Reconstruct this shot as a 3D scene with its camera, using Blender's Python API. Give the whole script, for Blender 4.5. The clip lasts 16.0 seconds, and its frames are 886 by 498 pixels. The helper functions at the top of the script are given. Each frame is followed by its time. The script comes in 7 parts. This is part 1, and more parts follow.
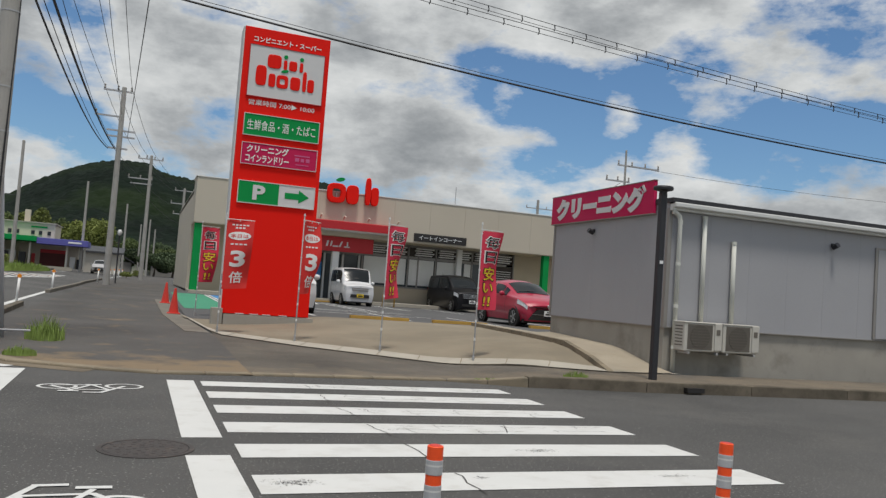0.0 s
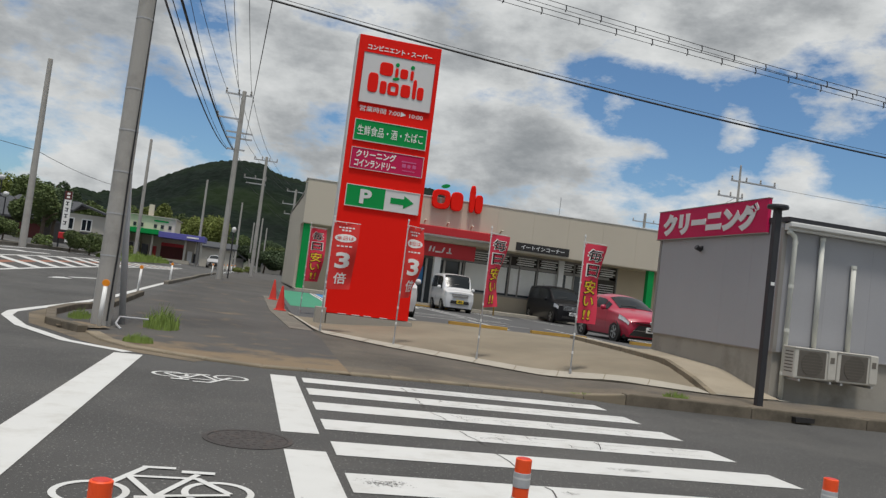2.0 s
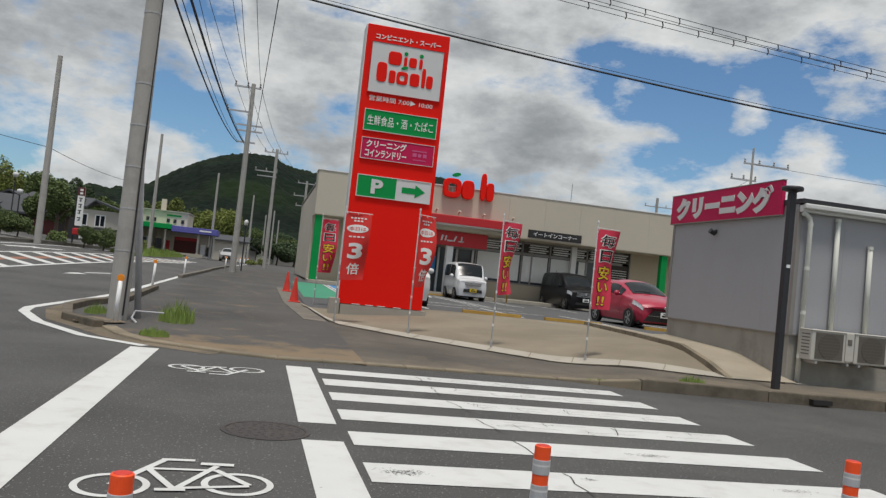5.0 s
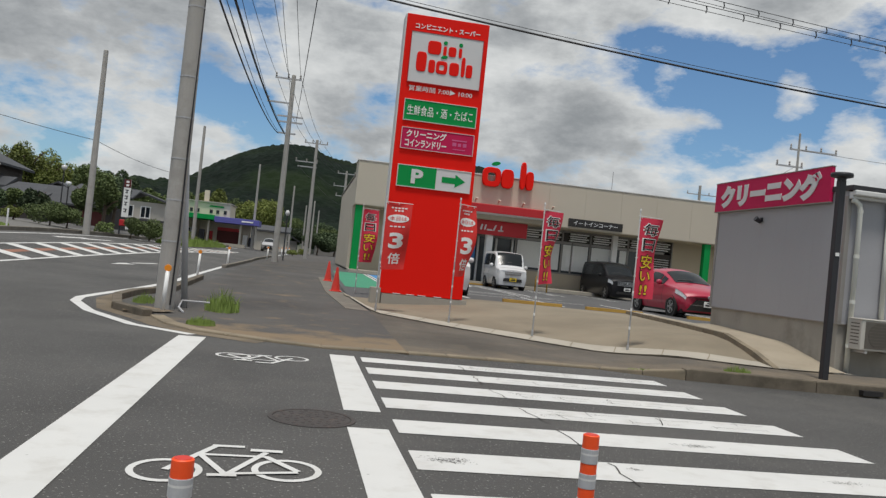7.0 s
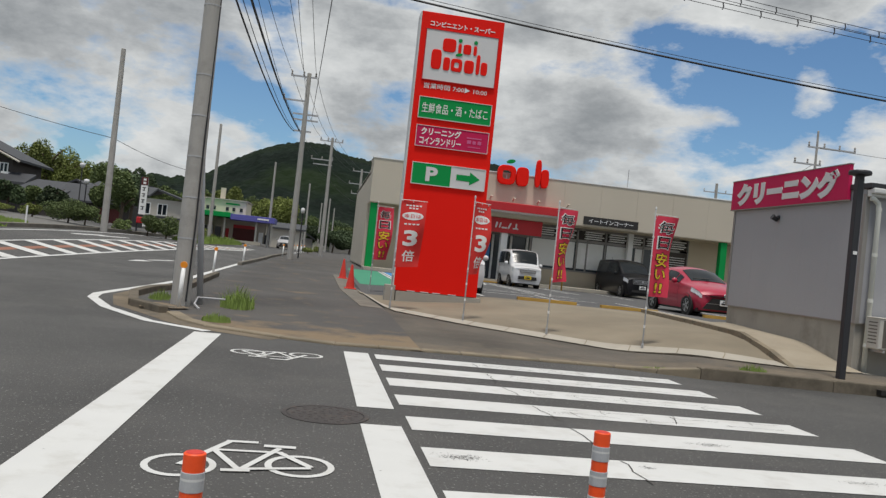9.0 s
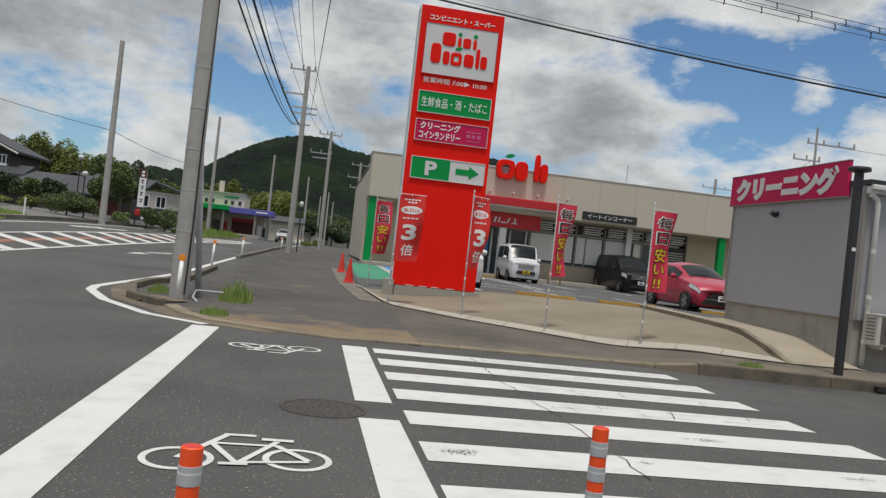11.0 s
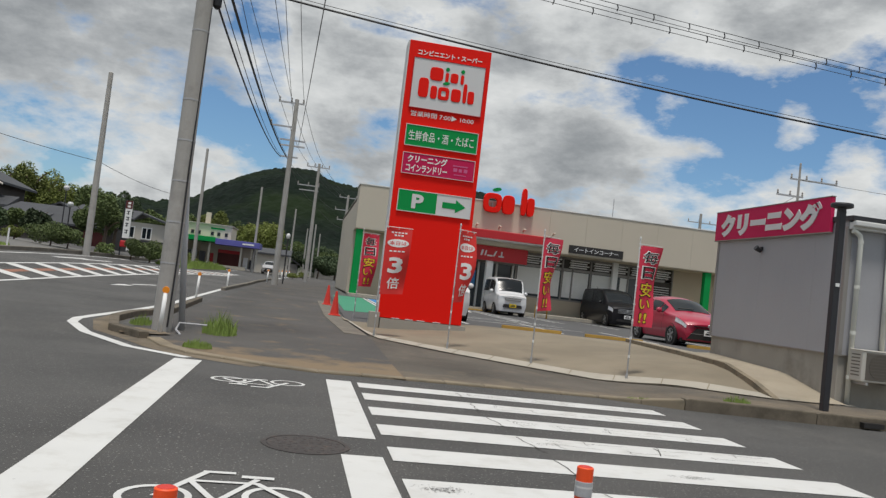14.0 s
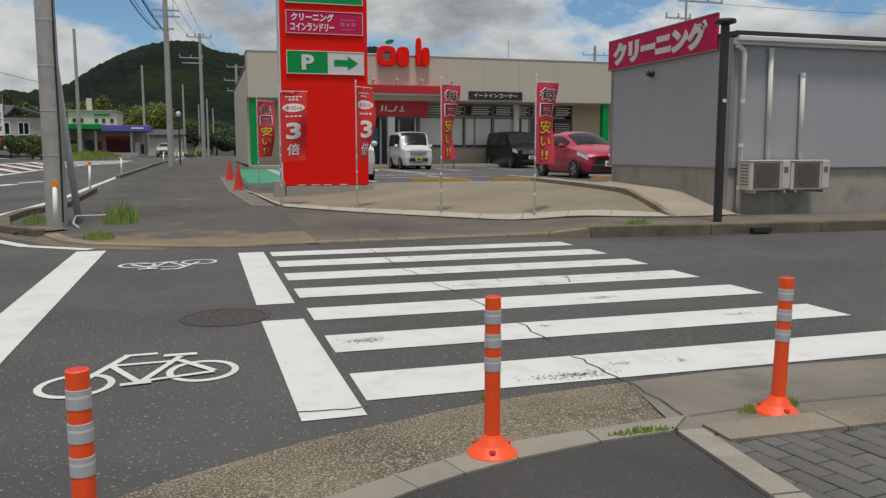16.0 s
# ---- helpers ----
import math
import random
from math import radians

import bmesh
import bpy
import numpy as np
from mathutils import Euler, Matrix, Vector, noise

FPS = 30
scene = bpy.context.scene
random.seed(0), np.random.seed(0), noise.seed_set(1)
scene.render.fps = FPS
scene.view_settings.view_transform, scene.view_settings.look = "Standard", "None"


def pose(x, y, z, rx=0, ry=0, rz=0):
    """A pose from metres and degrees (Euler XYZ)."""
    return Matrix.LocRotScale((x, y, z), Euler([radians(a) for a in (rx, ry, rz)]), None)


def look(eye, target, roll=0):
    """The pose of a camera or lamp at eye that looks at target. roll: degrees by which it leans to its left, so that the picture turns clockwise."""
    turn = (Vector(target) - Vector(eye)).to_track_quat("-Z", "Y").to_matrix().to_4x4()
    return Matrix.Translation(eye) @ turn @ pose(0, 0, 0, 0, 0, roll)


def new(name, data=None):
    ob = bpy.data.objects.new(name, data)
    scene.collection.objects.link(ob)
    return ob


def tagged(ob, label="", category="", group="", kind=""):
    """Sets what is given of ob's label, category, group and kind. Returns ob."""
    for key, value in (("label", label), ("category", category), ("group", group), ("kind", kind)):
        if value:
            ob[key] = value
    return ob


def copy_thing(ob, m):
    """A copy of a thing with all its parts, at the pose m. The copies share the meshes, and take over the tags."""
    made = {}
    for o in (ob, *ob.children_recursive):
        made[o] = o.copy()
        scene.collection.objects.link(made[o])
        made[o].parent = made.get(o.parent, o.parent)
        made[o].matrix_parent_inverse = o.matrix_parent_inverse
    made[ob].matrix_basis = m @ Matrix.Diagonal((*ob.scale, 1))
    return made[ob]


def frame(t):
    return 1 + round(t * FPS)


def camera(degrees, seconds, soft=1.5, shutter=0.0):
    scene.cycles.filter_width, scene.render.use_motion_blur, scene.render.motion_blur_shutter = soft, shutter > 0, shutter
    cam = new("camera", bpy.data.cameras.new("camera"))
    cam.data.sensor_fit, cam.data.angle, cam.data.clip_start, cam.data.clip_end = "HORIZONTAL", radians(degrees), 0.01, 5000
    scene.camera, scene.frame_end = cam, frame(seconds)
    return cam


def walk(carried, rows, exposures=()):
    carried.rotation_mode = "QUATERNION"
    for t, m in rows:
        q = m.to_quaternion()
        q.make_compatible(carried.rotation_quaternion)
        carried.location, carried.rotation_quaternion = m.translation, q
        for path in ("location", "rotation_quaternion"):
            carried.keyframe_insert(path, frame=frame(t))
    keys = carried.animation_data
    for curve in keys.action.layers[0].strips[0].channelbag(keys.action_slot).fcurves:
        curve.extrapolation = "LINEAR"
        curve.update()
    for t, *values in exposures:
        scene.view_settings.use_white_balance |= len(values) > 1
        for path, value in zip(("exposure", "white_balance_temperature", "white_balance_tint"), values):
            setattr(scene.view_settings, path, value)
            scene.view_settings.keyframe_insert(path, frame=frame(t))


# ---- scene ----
# x: across the side street to the east, y: along the main road, z: up
cam = camera(58.14, 16.0, soft=1.35)
PATH = [
    (0.0, pose(0.010, 0.013, 1.262, 93.24, -4.17, -20.80)),
    (0.5, pose(0.045, -0.000, 1.266, 92.85, -7.70, -19.26)),
    (1.0, pose(0.018, 0.007, 1.270, 92.32, -7.03, -17.62)),
    (1.5, pose(-0.007, -0.018, 1.270, 93.49, -8.97, -11.24)),
    (2.0, pose(0.015, -0.027, 1.278, 93.09, -7.06, -13.58)),
    (2.5, pose(-0.002, -0.018, 1.277, 92.54, -6.70, -14.42)),
    (3.0, pose(-0.008, -0.012, 1.275, 92.42, -6.40, -11.44)),
    (3.5, pose(0.017, -0.011, 1.272, 92.45, -5.21, -12.06)),
    (6.0, pose(-0.007, -0.005, 1.274, 91.76, -6.77, -12.68)),
    (6.5, pose(-0.018, -0.009, 1.272, 91.27, -6.14, -10.51)),
    (7.0, pose(-0.028, -0.018, 1.272, 91.13, -5.86, -9.85)),
    (7.5, pose(-0.018, -0.017, 1.273, 91.40, -4.43, -10.19)),
    (8.0, pose(-0.015, -0.008, 1.271, 91.30, -3.81, -10.18)),
    (8.5, pose(-0.015, -0.027, 1.270, 91.10, -5.73, -8.66)),
    (11.0, pose(-0.015, -0.014, 1.270, 90.46, -6.30, -8.87)),
    (11.5, pose(-0.010, -0.016, 1.271, 90.29, -6.37, -8.69)),
    (12.0, pose(-0.006, -0.011, 1.270, 90.12, -6.63, -8.33)),
    (12.5, pose(-0.000, -0.014, 1.273, 89.94, -6.21, -7.85)),
    (13.0, pose(0.001, -0.007, 1.275, 89.98, -5.32, -8.09)),
    (13.5, pose(0.004, -0.002, 1.277, 90.35, -5.10, -8.41)),
    (14.0, pose(0.001, 0.006, 1.283, 92.92, -6.58, -9.82)),
    (14.5, pose(0.028, -0.007, 1.266, 92.50, -2.43, -10.84)),
    (15.0, pose(0.043, -0.018, 1.247, 87.36, 0.15, -13.83)),
    (15.5, pose(0.052, -0.016, 1.247, 82.31, 0.13, -15.03)),
    (16.0, pose(0.052, -0.011, 1.248, 83.04, 0.06, -16.54)),
]
walk(cam, PATH, exposures=[(0.0, -0.12), (3.7, -0.12), (7.0, -0.10), (13.5, -0.08), (14.3, -0.08), (15.2, -0.17), (16.0, -0.19)])

# ---- world and sun ----
SUN_EL, SUN_AZ = 74.0, 190.0          # degrees; azimuth clockwise from +y
world = bpy.data.worlds.new("sky")
scene.world = world
world.use_nodes = True
wn, wl = world.node_tree.nodes, world.node_tree.links
wn.clear()


def wnode(kind, **kw):
    n = wn.new(kind)
    for k, v in kw.items():
        n.inputs[k].default_value = v
    return n


def wmath(op, a, b=None, c=None, clamp=False):
    n = wn.new("ShaderNodeMath")
    n.operation, n.use_clamp = op, clamp
    for i, v in enumerate((a, b, c)):
        if v is None:
            continue
        if isinstance(v, (int, float)):
            n.inputs[i].default_value = v
        else:
            wl.new(v, n.inputs[i])
    return n.outputs[0]


def wramp(fac, stops):
    n = wn.new("ShaderNodeValToRGB")
    el = n.color_ramp.elements
    while len(el) < len(stops):
        el.new(0.5)
    for e, (p, c) in zip(el, stops):
        e.position, e.color = p, (c if len(c) == 4 else (*c, 1))
    wl.new(fac, n.inputs[0])
    return n.outputs[0]


sky = wn.new("ShaderNodeTexSky")
sky.sky_type = "NISHITA"
sky.sun_disc = False
sky.sun_elevation, sky.sun_rotation = radians(SUN_EL), radians(SUN_AZ)
sky.air_density, sky.dust_density, sky.ozone_density = 1.0, 0.6, 1.5
tc = wn.new("ShaderNodeTexCoord")
sep = wn.new("ShaderNodeSeparateXYZ")
wl.new(tc.outputs["Generated"], sep.inputs[0])
# cloud shapes live on the directions, flattened a little towards the horizon
com = wn.new("ShaderNodeCombineXYZ")
wl.new(sep.outputs[0], com.inputs[0])
wl.new(sep.outputs[1], com.inputs[1])
wl.new(wmath("MULTIPLY", sep.outputs[2], 2.1), com.inputs[2])


def cloud_noise(scale, detail, rough, shift, distort=0.0):
    m = wn.new("ShaderNodeMapping")
    m.inputs["Location"].default_value = shift
    wl.new(com.outputs[0], m.inputs[0])
    n = wnode("ShaderNodeTexNoise", Scale=scale, Detail=detail, Roughness=rough, Distortion=distort)
    wl.new(m.outputs[0], n.inputs["Vector"])
    return n.outputs["Fac"]


def sky_spot(az, el, radius):
    """1 at a direction (degrees from +y clockwise, and up), falling to 0 at the radius."""
    a, e = radians(az), radians(el)
    d = wn.new("ShaderNodeVectorMath")
    d.operation = "DOT_PRODUCT"
    wl.new(tc.outputs["Generated"], d.inputs[0])
    d.inputs[1].default_value = (math.sin(a) * math.cos(e), math.cos(a) * math.cos(e), math.sin(e))
    r = wn.new("ShaderNodeMapRange")
    r.interpolation_type = "SMOOTHSTEP"
    wl.new(d.outputs["Value"], r.inputs[0])
    r.inputs[1].default_value, r.inputs[2].default_value = math.cos(radians(radius)), 1.0
    return r.outputs[0]


def total(spots):
    out = 0.0
    for s in spots:
        out = wmath("ADD", sky_spot(*s), out)
    return out


gaps = total([(25, 16.5, 5.5), (27.5, 12.6, 6.0), (32, 12.4, 6.5), (37.5, 12.8, 6.0), (43, 11.6, 5.2), (48.5, 10.6, 4.6), (-4.2, 8.6, 3.0), (-7.6, 9.8, 2.6), (-5.4, 17, 3.0), (-25, 12, 4), (100, 35, 25), (-110, 30, 25), (200, 40, 25)])
heavy = total([(14, 7.0, 8.0), (3.5, 8.5, 6.0), (20, 9.0, 5.0), (-21, 12.5, 10.0), (-13, 15.0, 8.0), (-24, 18, 9.0), (47, 8.5, 9.0), (-8, 10.5, 4.0), (12, 18.0, 3.5)])
islets = total([(32.4, 13.2, 2.3), (36, 11.2, 2.2), (24.5, 14.2, 1.6)])
puff = cloud_noise(5.2, 12, 0.62, (1.3, 4.1, 0.2))
fold = cloud_noise(9.0, 9, 0.60, (5.2, 0.4, 2.0))
shape = wmath("SUBTRACT", wmath("MULTIPLY_ADD", islets, 0.20, wmath("MULTIPLY_ADD", puff, 1.7, -0.24)), wmath("MULTIPLY", gaps, 0.27))
cover = wramp(shape, [(0.35, (0, 0, 0)), (0.455, (0.5, 0.5, 0.5)), (0.57, (1, 1, 1))])
thick = wmath("ADD", wmath("MULTIPLY_ADD", shape, 0.36, 0.09), wmath("MULTIPLY_ADD", heavy, 0.10, wmath("MULTIPLY", fold, 0.55)))
tone = wramp(thick, [(0.50, (0.76, 0.775, 0.79)), (0.61, (0.62, 0.64, 0.66)), (0.71, (0.43, 0.45, 0.475)), (0.80, (0.31, 0.33, 0.355)), (0.92, (0.23, 0.25, 0.275))])
SKY_TINT, CLOUD_GLOW = (0.073, 0.094, 0.109), 1.0
blue = wn.new("ShaderNodeMix")
blue.data_type = "RGBA"
blue.blend_type = "MULTIPLY"
blue.inputs[0].default_value = 1.0
wl.new(sky.outputs[0], blue.inputs[6])
blue.inputs[7].default_value = (*SKY_TINT, 1)
glow = wn.new("ShaderNodeMix")
glow.data_type = "RGBA"
glow.blend_type = "MULTIPLY"
glow.inputs[0].default_value = 1.0
wl.new(tone, glow.inputs[6])
glow.inputs[7].default_value = (CLOUD_GLOW, CLOUD_GLOW, CLOUD_GLOW * 0.975, 1)
both = wn.new("ShaderNodeMix")
both.data_type = "RGBA"
wl.new(cover, both.inputs[0])
wl.new(blue.outputs[2], both.inputs[6])
wl.new(glow.outputs[2], both.inputs[7])
bg = wn.new("ShaderNodeBackground")
wl.new(both.outputs[2], bg.inputs[0])
wo = wn.new("ShaderNodeOutputWorld")
wl.new(bg.outputs[0], wo.inputs[0])

sun = new("sun", bpy.data.lights.new("sun", "SUN"))
sun.data.energy, sun.data.angle, sun.data.color = 2.9, radians(10), (1.0, 0.95, 0.88)
sa, se = radians(SUN_AZ), radians(SUN_EL)
sun_way = Vector((math.sin(sa) * math.cos(se), math.cos(sa) * math.cos(se), math.sin(se)))
sun.matrix_world = look(sun_way * 60, (0, 0, 0))

# ---- materials ----


def mat(name, color, rough=0.7, var=0.15, scale=3.0, fine=40.0, bump=0.15, metal=0.0, spread=0.0, stain=None, stain_at=(0.55, 0.75), stain_scale=1.5, coat=0.0, bump_dist=0.01, speck=None, speck_at=(0.62, 0.70), speck_scale=90.0, shore=None):
    """A two-scale surface: broad tone drift, fine grain with relief, and stains where given. spread: tone change from piece to piece."""
    m = bpy.data.materials.new(name)
    m.use_nodes = True
    n, l = m.node_tree.nodes, m.node_tree.links
    b = n["Principled BSDF"]
    t = n.new("ShaderNodeTexCoord")
    big = n.new("ShaderNodeTexNoise")
    big.inputs["Scale"].default_value, big.inputs["Detail"].default_value = scale, 4
    small = n.new("ShaderNodeTexNoise")
    small.inputs["Scale"].default_value, small.inputs["Detail"].default_value = fine, 3
    l.new(t.outputs["Object"], big.inputs["Vector"])
    l.new(t.outputs["Object"], small.inputs["Vector"])
    add = n.new("ShaderNodeMath")
    add.operation = "MULTIPLY_ADD"
    l.new(small.outputs["Fac"], add.inputs[0])
    add.inputs[1].default_value = 0.5
    l.new(big.outputs["Fac"], add.inputs[2])
    rng = n.new("ShaderNodeMapRange")
    l.new(add.outputs[0], rng.inputs[0])
    rng.inputs[1].default_value, rng.inputs[2].default_value = 0.35, 1.15
    rng.inputs[3].default_value, rng.inputs[4].default_value = 1 - var, 1 + var
    val = rng.outputs[0]
    if spread:
        oi = n.new("ShaderNodeObjectInfo")
        r2 = n.new("ShaderNodeMapRange")
        l.new(oi.outputs["Random"], r2.inputs[0])
        r2.inputs[3].default_value, r2.inputs[4].default_value = 1 - spread, 1 + spread
        mu = n.new("ShaderNodeMath")
        mu.operation = "MULTIPLY"
        l.new(val, mu.inputs[0])
        l.new(r2.outputs[0], mu.inputs[1])
        val = mu.outputs[0]
    hs = n.new("ShaderNodeHueSaturation")
    hs.inputs["Color"].default_value = (*color, 1)
    l.new(val, hs.inputs["Value"])
    col = hs.outputs[0]
    if stain:
        sn = n.new("ShaderNodeTexNoise")
        sn.inputs["Scale"].default_value, sn.inputs["Detail"].default_value = stain_scale, 7
        sn.inputs["Roughness"].default_value = 0.65
        l.new(t.outputs["Object"], sn.inputs["Vector"])
        r3 = n.new("ShaderNodeMapRange")
        wear = sn.outputs["Fac"]
        if shore:
            # washed-in sand lies thicker towards one edge
            sx = n.new("ShaderNodeSeparateXYZ")
            l.new(t.outputs["Object"], sx.inputs[0])
            rs_ = n.new("ShaderNodeMapRange")
            l.new(sx.outputs[1], rs_.inputs[0])
            rs_.inputs[1].default_value, rs_.inputs[2].default_value = shore
            rs_.inputs[3].default_value, rs_.inputs[4].default_value = 0.40, 0.0
            ad = n.new("ShaderNodeMath")
            l.new(wear, ad.inputs[0])
            l.new(rs_.outputs[0], ad.inputs[1])
            wear = ad.outputs[0]
        l.new(wear, r3.inputs[0])
        r3.inputs[1].default_value, r3.inputs[2].default_value = stain_at
        mx = n.new("ShaderNodeMix")
        mx.data_type = "RGBA"
        l.new(r3.outputs[0], mx.inputs[0])
        l.new(col, mx.inputs[6])
        mx.inputs[7].default_value = (*stain, 1)
        col = mx.outputs[2]
    if speck:
        sn = n.new("ShaderNodeTexNoise")
        sn.inputs["Scale"].default_value, sn.inputs["Detail"].default_value = speck_scale, 1
        l.new(t.outputs["Object"], sn.inputs["Vector"])
        r4 = n.new("ShaderNodeMapRange")
        l.new(sn.outputs["Fac"], r4.inputs[0])
        r4.inputs[1].default_value, r4.inputs[2].default_value = speck_at
        mx = n.new("ShaderNodeMix")
        mx.data_type = "RGBA"
        l.new(r4.outputs[0], mx.inputs[0])
        l.new(col, mx.inputs[6])
        mx.inputs[7].default_value = (*speck, 1)
        col = mx.outputs[2]
    l.new(col, b.inputs["Base Color"])
    b.inputs["Roughness"].default_value, b.inputs["Metallic"].default_value = rough, metal
    b.inputs["Coat Weight"].default_value = coat
    if bump:
        bp = n.new("ShaderNodeBump")
        bp.inputs["Strength"].default_value, bp.inputs["Distance"].default_value = bump, bump_dist
        l.new(small.outputs["Fac"], bp.inputs["Height"])
        l.new(bp.outputs[0], b.inputs["Normal"])
    return m


def glass(name, color=(0.02, 0.025, 0.03), rough=0.05):
    m = mat(name, color, rough, 0.05, 1.0, 5.0, 0)
    m.node_tree.nodes["Principled BSDF"].inputs["Specular IOR Level"].default_value = 0.35
    return m


M_ASPHALT = mat("asphalt", (0.070, 0.068, 0.065), 0.88, 0.55, 0.35, 130, 0.8, speck=(0.24, 0.235, 0.22), speck_at=(0.65, 0.72), speck_scale=48, stain=(0.105, 0.100, 0.092), stain_at=(0.50, 0.80), stain_scale=0.5, bump_dist=0.006)
M_WALKWAY = mat("worn_asphalt", (0.074, 0.069, 0.064), 0.92, 0.45, 0.5, 110, 0.5, speck=(0.17, 0.16, 0.14), speck_at=(0.66, 0.76), speck_scale=60, stain=(0.200, 0.146, 0.088), stain_at=(0.56, 0.78), stain_scale=1.6, bump_dist=0.006, shore=(10.9, 13.2))
M_SAND = mat("washed_sand", (0.165, 0.132, 0.090), 0.95, 0.4, 1.2, 90, 0.5, stain=(0.085, 0.075, 0.06), stain_at=(0.5, 0.7), stain_scale=1.5)
M_RAMP = mat("sandy_walkway", (0.33, 0.285, 0.215), 0.92, 0.22, 0.9, 80, 0.3, stain=(0.25, 0.21, 0.15), stain_at=(0.5, 0.75), stain_scale=1.2)
M_LOT = mat("lot_asphalt", (0.085, 0.085, 0.085), 0.9, 0.15, 0.5, 120, 0.3)
M_CONCRETE = mat("concrete", (0.33, 0.31, 0.27), 0.9, 0.16, 1.3, 90, 0.3, stain=(0.20, 0.185, 0.155), stain_at=(0.52, 0.78), stain_scale=1.2)
M_APRON = mat("apron_concrete", (0.215, 0.182, 0.130), 0.92, 0.25, 0.7, 70, 0.3, stain=(0.28, 0.24, 0.175), stain_at=(0.5, 0.8), stain_scale=0.5)
M_STRIP = mat("pale_concrete", (0.39, 0.36, 0.30), 0.9, 0.15, 1.2, 90, 0.3, stain=(0.28, 0.25, 0.20), stain_at=(0.55, 0.8), stain_scale=2.5)
M_KERB = mat("kerb_concrete", (0.17, 0.152, 0.125), 0.92, 0.35, 1.5, 90, 0.4, spread=0.1, stain=(0.11, 0.105, 0.085), stain_at=(0.5, 0.75), stain_scale=2.0)
M_GRAVEL = mat("exposed_aggregate", (0.150, 0.124, 0.086), 0.92, 0.85, 2.0, 110, 1.0, speck=(0.36, 0.31, 0.22), speck_at=(0.54, 0.62), speck_scale=95, stain=(0.090, 0.080, 0.060), stain_at=(0.50, 0.62), stain_scale=38, bump_dist=0.012)
M_PAINT = mat("road_paint", (0.60, 0.60, 0.58), 0.75, 0.06, 2.0, 150, 0.35, stain=(0.50, 0.49, 0.46), stain_at=(0.50, 0.75), stain_scale=3.0, speck=(0.16, 0.155, 0.15), speck_at=(0.80, 0.86), speck_scale=14, bump_dist=0.004)
M_RUST_PAINT = mat("brick_red_paint", (0.27, 0.12, 0.075), 0.85, 0.15, 1.0, 90, 0.3)
M_GREEN_PAINT = mat("green_paint", (0.045, 0.25, 0.145), 0.8, 0.1, 1.0, 90, 0.2)
M_BLUE_PAINT = mat("blue_paint", (0.05, 0.22, 0.48), 0.8, 0.1, 1.0, 90, 0.2)
M_PAVE_BROWN = mat("sandy_worn_asphalt", (0.098, 0.086, 0.070), 0.92, 0.65, 0.6, 100, 0.5, stain=(0.175, 0.142, 0.10), stain_at=(0.56, 0.88), stain_scale=1.4, shore=(10.2, 12.4), speck=(0.2, 0.18, 0.15), speck_at=(0.66, 0.76), speck_scale=60)
M_SOIL = mat("soil", (0.13, 0.10, 0.065), 0.95, 0.35, 1.3, 60, 0.6, stain=(0.07, 0.09, 0.03), stain_at=(0.5, 0.65), stain_scale=1.6)
M_FIELD = mat("far_grass", (0.085, 0.12, 0.035), 0.95, 0.35, 0.2, 4, 0.3)
M_GRASS = mat("grass", (0.20, 0.28, 0.06), 0.85, 0.35, 6.0, 30, 0.0)
M_RED = mat("red_sheet", (0.78, 0.010, 0.004), 0.6, 0.05, 0.4, 30, 0.03)
M_RED.node_tree.nodes["Principled BSDF"].inputs["Specular IOR Level"].default_value = 0.15
M_RED_DULL = mat("red_canopy", (0.46, 0.012, 0.018), 0.5, 0.05, 0.5, 30, 0.03)
M_WHITE = mat("white_sheet", (0.78, 0.78, 0.76), 0.45, 0.04, 0.7, 30, 0.02)
M_SIGN_WHITE = mat("white_sign_face", (0.62, 0.62, 0.62), 0.4, 0.03, 0.7, 30, 0.0)
M_GREEN = mat("green_sheet", (0.004, 0.27, 0.062), 0.5, 0.05, 0.7, 30, 0.02)
M_PINK = mat("magenta_sheet", (0.52, 0.016, 0.085), 0.5, 0.05, 0.7, 30, 0.02)
for sheet_mat in (M_GREEN, M_PINK):
    sheet_mat.node_tree.nodes["Principled BSDF"].inputs["Specular IOR Level"].default_value = 0.15
M_DARK = mat("dark_metal", (0.022, 0.022, 0.026), 0.5, 0.1, 2.0, 60, 0.05)
M_GREY_WALL = mat("grey_siding", (0.345, 0.345, 0.36), 0.6, 0.06, 0.5, 40, 0.05)
M_BEIGE = mat("beige_cladding", (0.52, 0.465, 0.375), 0.75, 0.05, 0.4, 60, 0.08)
M_BEIGE_DARK = mat("tan_wall", (0.50, 0.43, 0.315), 0.8, 0.08, 0.6, 60, 0.1)
M_TRIM = mat("pale_trim", (0.62, 0.62, 0.60), 0.5, 0.05, 1.0, 30, 0.02)
M_BLACK = mat("black_sheet", (0.018, 0.016, 0.015), 0.5, 0.1, 1.0, 30, 0.0)
M_STEEL = mat("galvanised_steel", (0.42, 0.42, 0.42), 0.45, 0.1, 2.0, 60, 0.05, metal=0.6)
M_GREY_FRAME = mat("aluminium_frame", (0.28, 0.265, 0.245), 0.5, 0.08, 2.0, 60, 0.03, metal=0.3)
M_PVC = mat("pvc_pipe", (0.62, 0.62, 0.56), 0.75, 0.07, 1.0, 30, 0.02)
M_POLE = mat("pole_concrete", (0.36, 0.345, 0.32), 0.9, 0.14, 1.0, 80, 0.25, stain=(0.24, 0.23, 0.21), stain_at=(0.5, 0.75), stain_scale=1.4)
